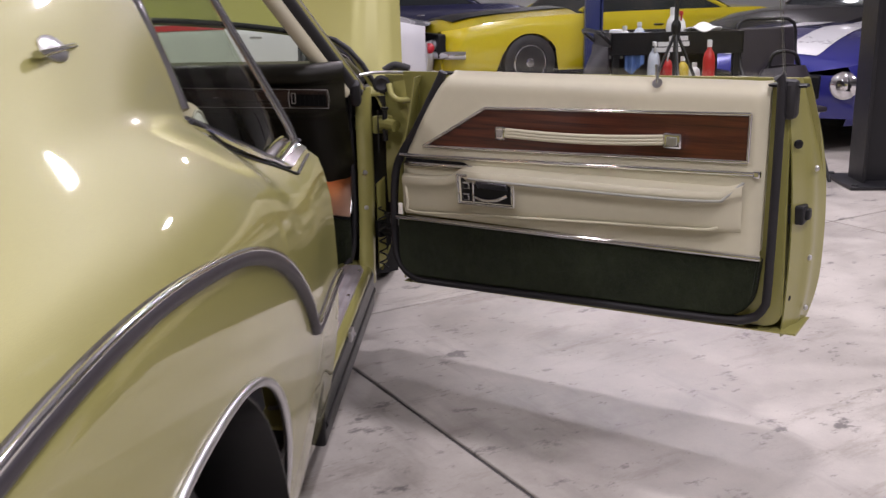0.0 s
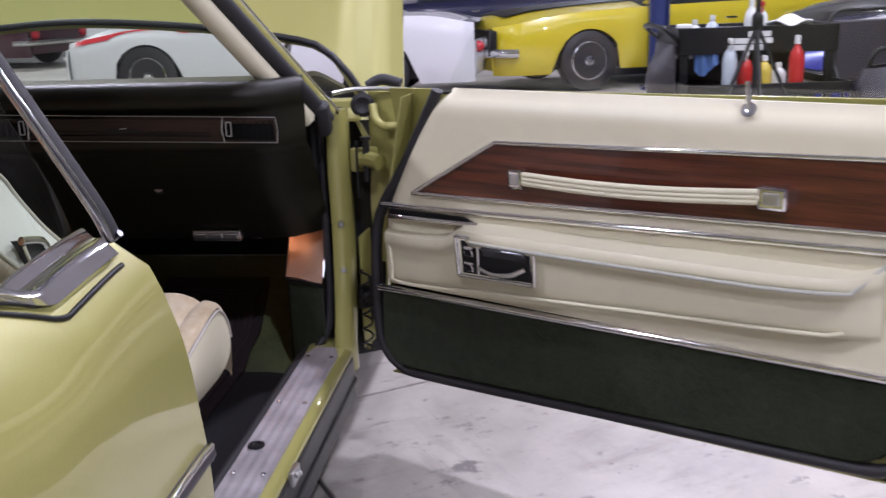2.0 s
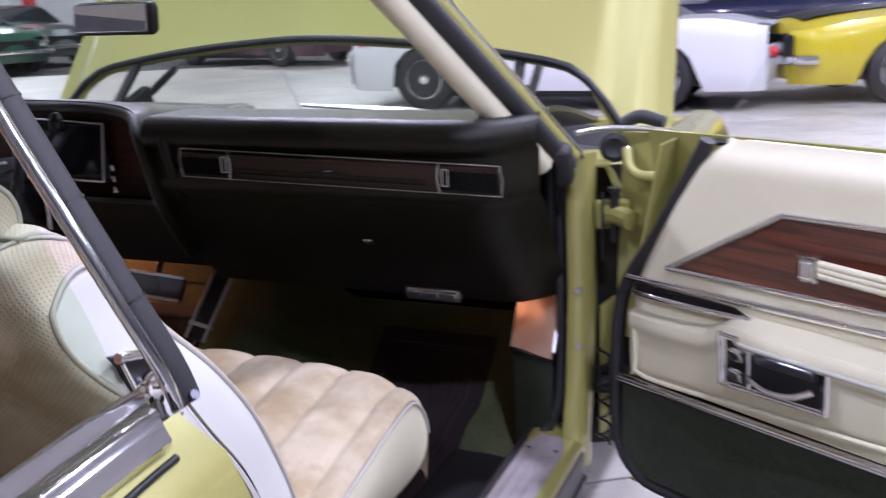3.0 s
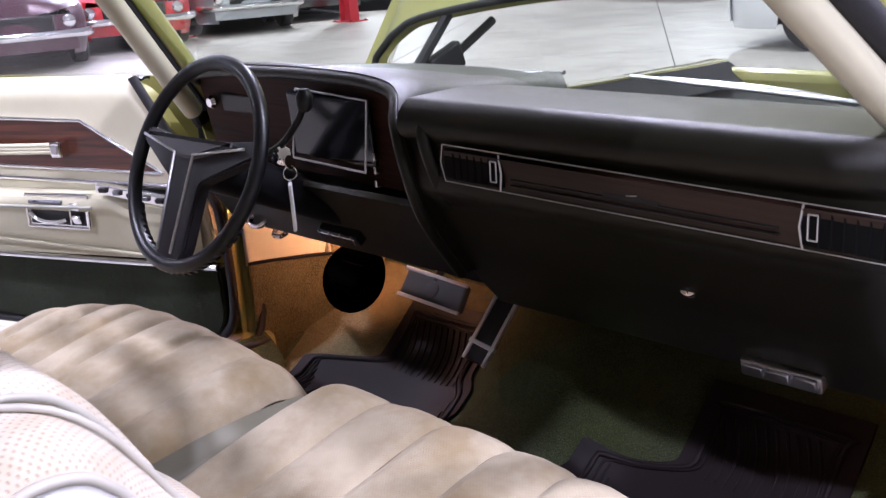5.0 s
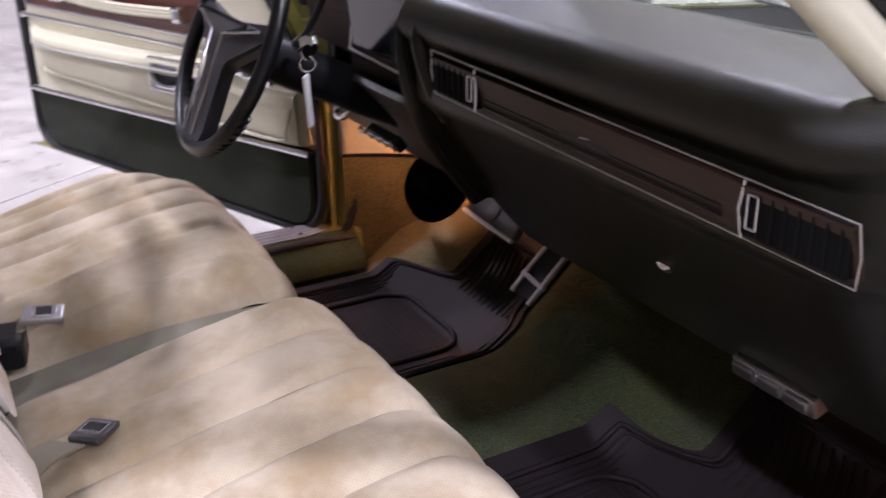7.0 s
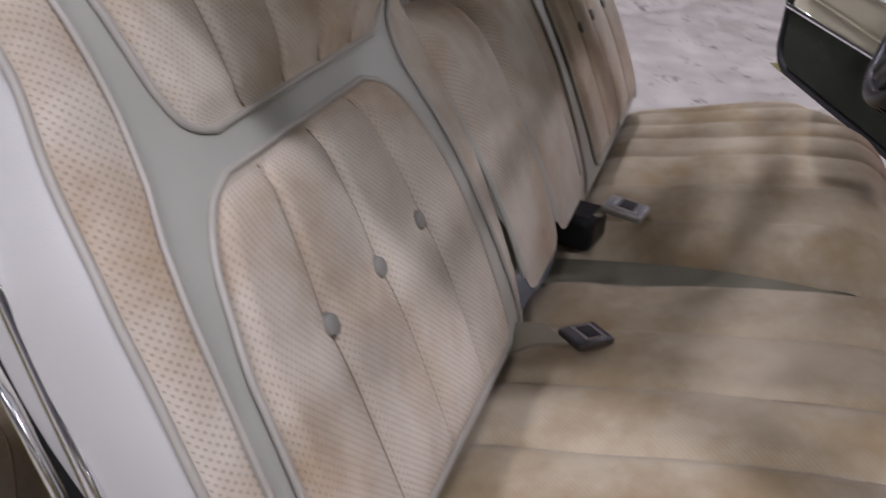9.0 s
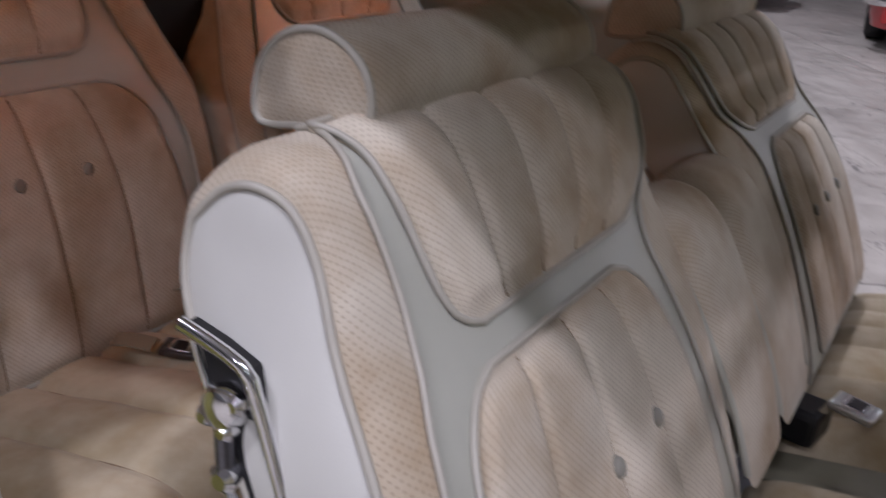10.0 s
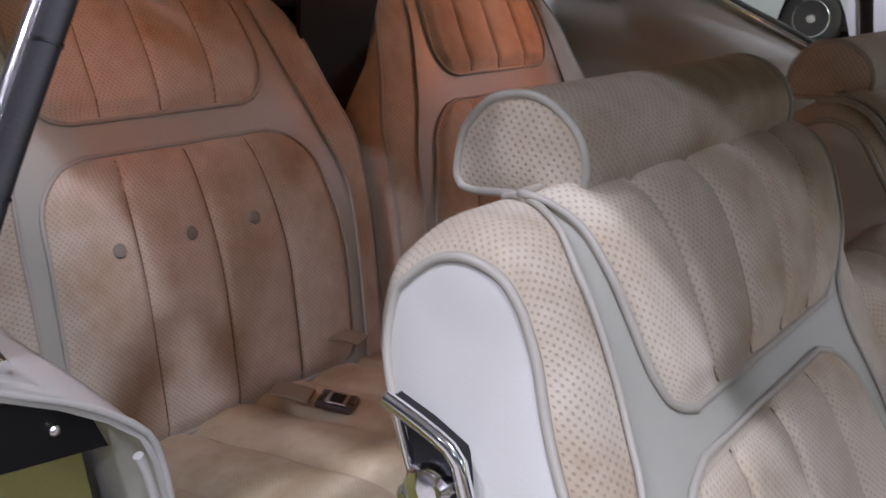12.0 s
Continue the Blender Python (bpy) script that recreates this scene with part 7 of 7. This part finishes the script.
def bottle(x, y, z, tint, h=0.22, r=0.04, spray=True):
    b = thing("spray_bottle" if spray else "bottle", tint + " plastic bottle standing on the detailing cart", "bottle", "bottles on the cart", (x, y, z))
    part("flask", lathe([(r, 0), (r, h * 0.55), (r * 0.8, h * 0.70), (r * 0.35, h * 0.80), (r * 0.35, h * 0.84)], Matrix.Identity(4), 16), TINTS[tint], b)
    if spray:
        part("spray_head", joined(box((0.022, 0.06, 0.028), pose(0, -0.012, h * 0.93), 0.006), box((0.010, 0.012, 0.05), pose(0, -0.032, h * 0.84, 20), 0.003)), TINTS["red"] if tint == "white" else WHITEB, b, "trigger head")
    else:
        part("cap", lathe([(r * 0.4, h * 0.84), (r * 0.4, h), (r * 0.2, h)], Matrix.Identity(4), 12), WHITEB, b)
    return b


for x, y, z, t, h, sp in ((2.335, 3.02, 0.612, "clear", 0.27, True), (2.675, 3.04, 0.612, "red", 0.27, False), (2.52, 3.06, 0.612, "yellow", 0.17, False), (2.60, 3.10, 0.612, "white", 0.13, False), (2.42, 3.06, 0.612, "red", 0.20, True), (2.50, 3.36, 0.812, "white", 0.26, False), (2.56, 3.40, 0.812, "white", 0.24, True), (2.30, 3.40, 0.812, "clear", 0.17, False), (2.20, 3.36, 0.812, "white", 0.15, False), (2.74, 3.34, 0.812, "clear", 0.14, False)):
    bottle(x, y, z, t, h, 0.038, sp)
rag = thing("towel", "crumpled white cloth lying over the cart rim", "towel", "", (2.66, 3.24, 0.945))
part("cloth", surf(lambda a, b: (0.11 * (2 * a - 1), 0.09 * (2 * b - 1), 0.030 * math.cos(2.2 * (2 * a - 1)) * math.cos(1.8 * (2 * b - 1)) + 0.012 * math.sin(9 * a + 4 * b)), 18, 14, 0.006), WHITEB, rag)
bag = thing("tool_bag", "black fabric tool bag standing on the folding chair", "bag", "", (3.15, 3.10, 0.470))
part("body", surf(lambda a, b: (0.20 * math.cos(2 * math.pi * a) * (1 - 0.35 * b * b), 0.14 * math.sin(2 * math.pi * a) * (1 - 0.5 * b), 0.24 * b + 0.01 * math.sin(9 * a)), 24, 8, 0.006), BLACKV, bag)
part("grip", tube(curve([(-0.10, 0, 0.22), (-0.06, 0, 0.32), (0.06, 0, 0.32), (0.10, 0, 0.22)], 16), 0.012, 8), BLACKP, bag)
glove = thing("work_glove", "white work glove hanging over the cart edge", "glove", "", (2.115, 3.135, 0.895))
part("palm", box((0.085, 0.03, 0.11), pose(0, 0, 0), 0.014), WHITEB, glove)
for k in range(4):
    part("finger", tube([(-0.032 + 0.021 * k, 0, -0.05), (-0.036 + 0.024 * k, -0.006, -0.125)], 0.0095, 8), WHITEB, glove)
part("thumb", tube([(0.04, 0, 0.0), (0.068, -0.004, -0.05)], 0.0095, 8), WHITEB, glove)
towel = thing("towel", "blue cloth towel hanging over the cart edge", "towel", "", (2.235, 3.118, 0.845))
part("cloth", surf(lambda a, b: (-0.06 + 0.12 * a, 0.012 * math.sin(14 * a), -0.14 + 0.20 * b - 0.03 * math.sin(5 * a)), 16, 8, 0.006), TINTS["blue"], towel)
tripod = thing("tripod", "black telescopic tripod standing on the floor", "tripod", "", (2.41, 2.75, 0))
part("center_column", tube([(0, 0, 0.35), (0, 0, 1.55)], 0.013, 10), POSTB, tripod)
for k in range(3):
    a = -0.35 - 1.22 * k
    part("leg", tube([(0, 0, 0.95), (0.42 * math.cos(a), 0.42 * math.sin(a), 0.01)], 0.010, 8), POSTB, tripod)
part("collar", lathe([(0.02, 0), (0.028, 0.02), (0.028, 0.06), (0.018, 0.08)], pose(0, 0, 0.93), 14), BLACKP, tripod)
chair = thing("folding_chair", "black padded folding chair with a dark tube frame", "chair", "", (3.17, 3.15, 0), 18)
part("seat", box((0.40, 0.38, 0.035), pose(0, 0, 0.45), 0.015), BLACKV, chair)
part("backrest", box((0.40, 0.03, 0.32), pose(0, 0.20, 0.78, -8), 0.012), BLACKV, chair)
for s in (1, -1):
    part("frame_tube", tube(curve([(s * 0.21, -0.25, 0.0), (s * 0.21, 0.0, 0.45), (s * 0.21, 0.19, 0.75), (s * 0.20, 0.23, 0.97), (0, 0.24, 0.99)], 24), 0.012, 8), STEEL, chair)
    part("leg", tube([(s * 0.20, 0.28, 0.0), (s * 0.20, -0.12, 0.45)], 0.012, 8), CHROME, chair)
# far wall boards
for k, (wx, wz, ww, wh) in enumerate(((-16.0, 2.6, 1.6, 1.0), (-13.2, 2.4, 2.4, 1.4), (-9.5, 2.8, 1.2, 0.8), (-19.0, 2.5, 1.2, 0.9))):
    b = thing("wall_sign", "framed wall sign with unreadable grey bars", "sign", "signs on the far wall", (wx, 23.83, wz))
    part("board", box((ww, 0.04, wh), None, 0.01), WHITEB, b)
    for j in range(4):
        part("text_bar", box((ww * (0.75 - 0.1 * (j % 2)), 0.012, wh * 0.06), pose(0, -0.024, wh * (0.28 - 0.18 * j)), 0), REDP if j == 0 else STEEL, b)
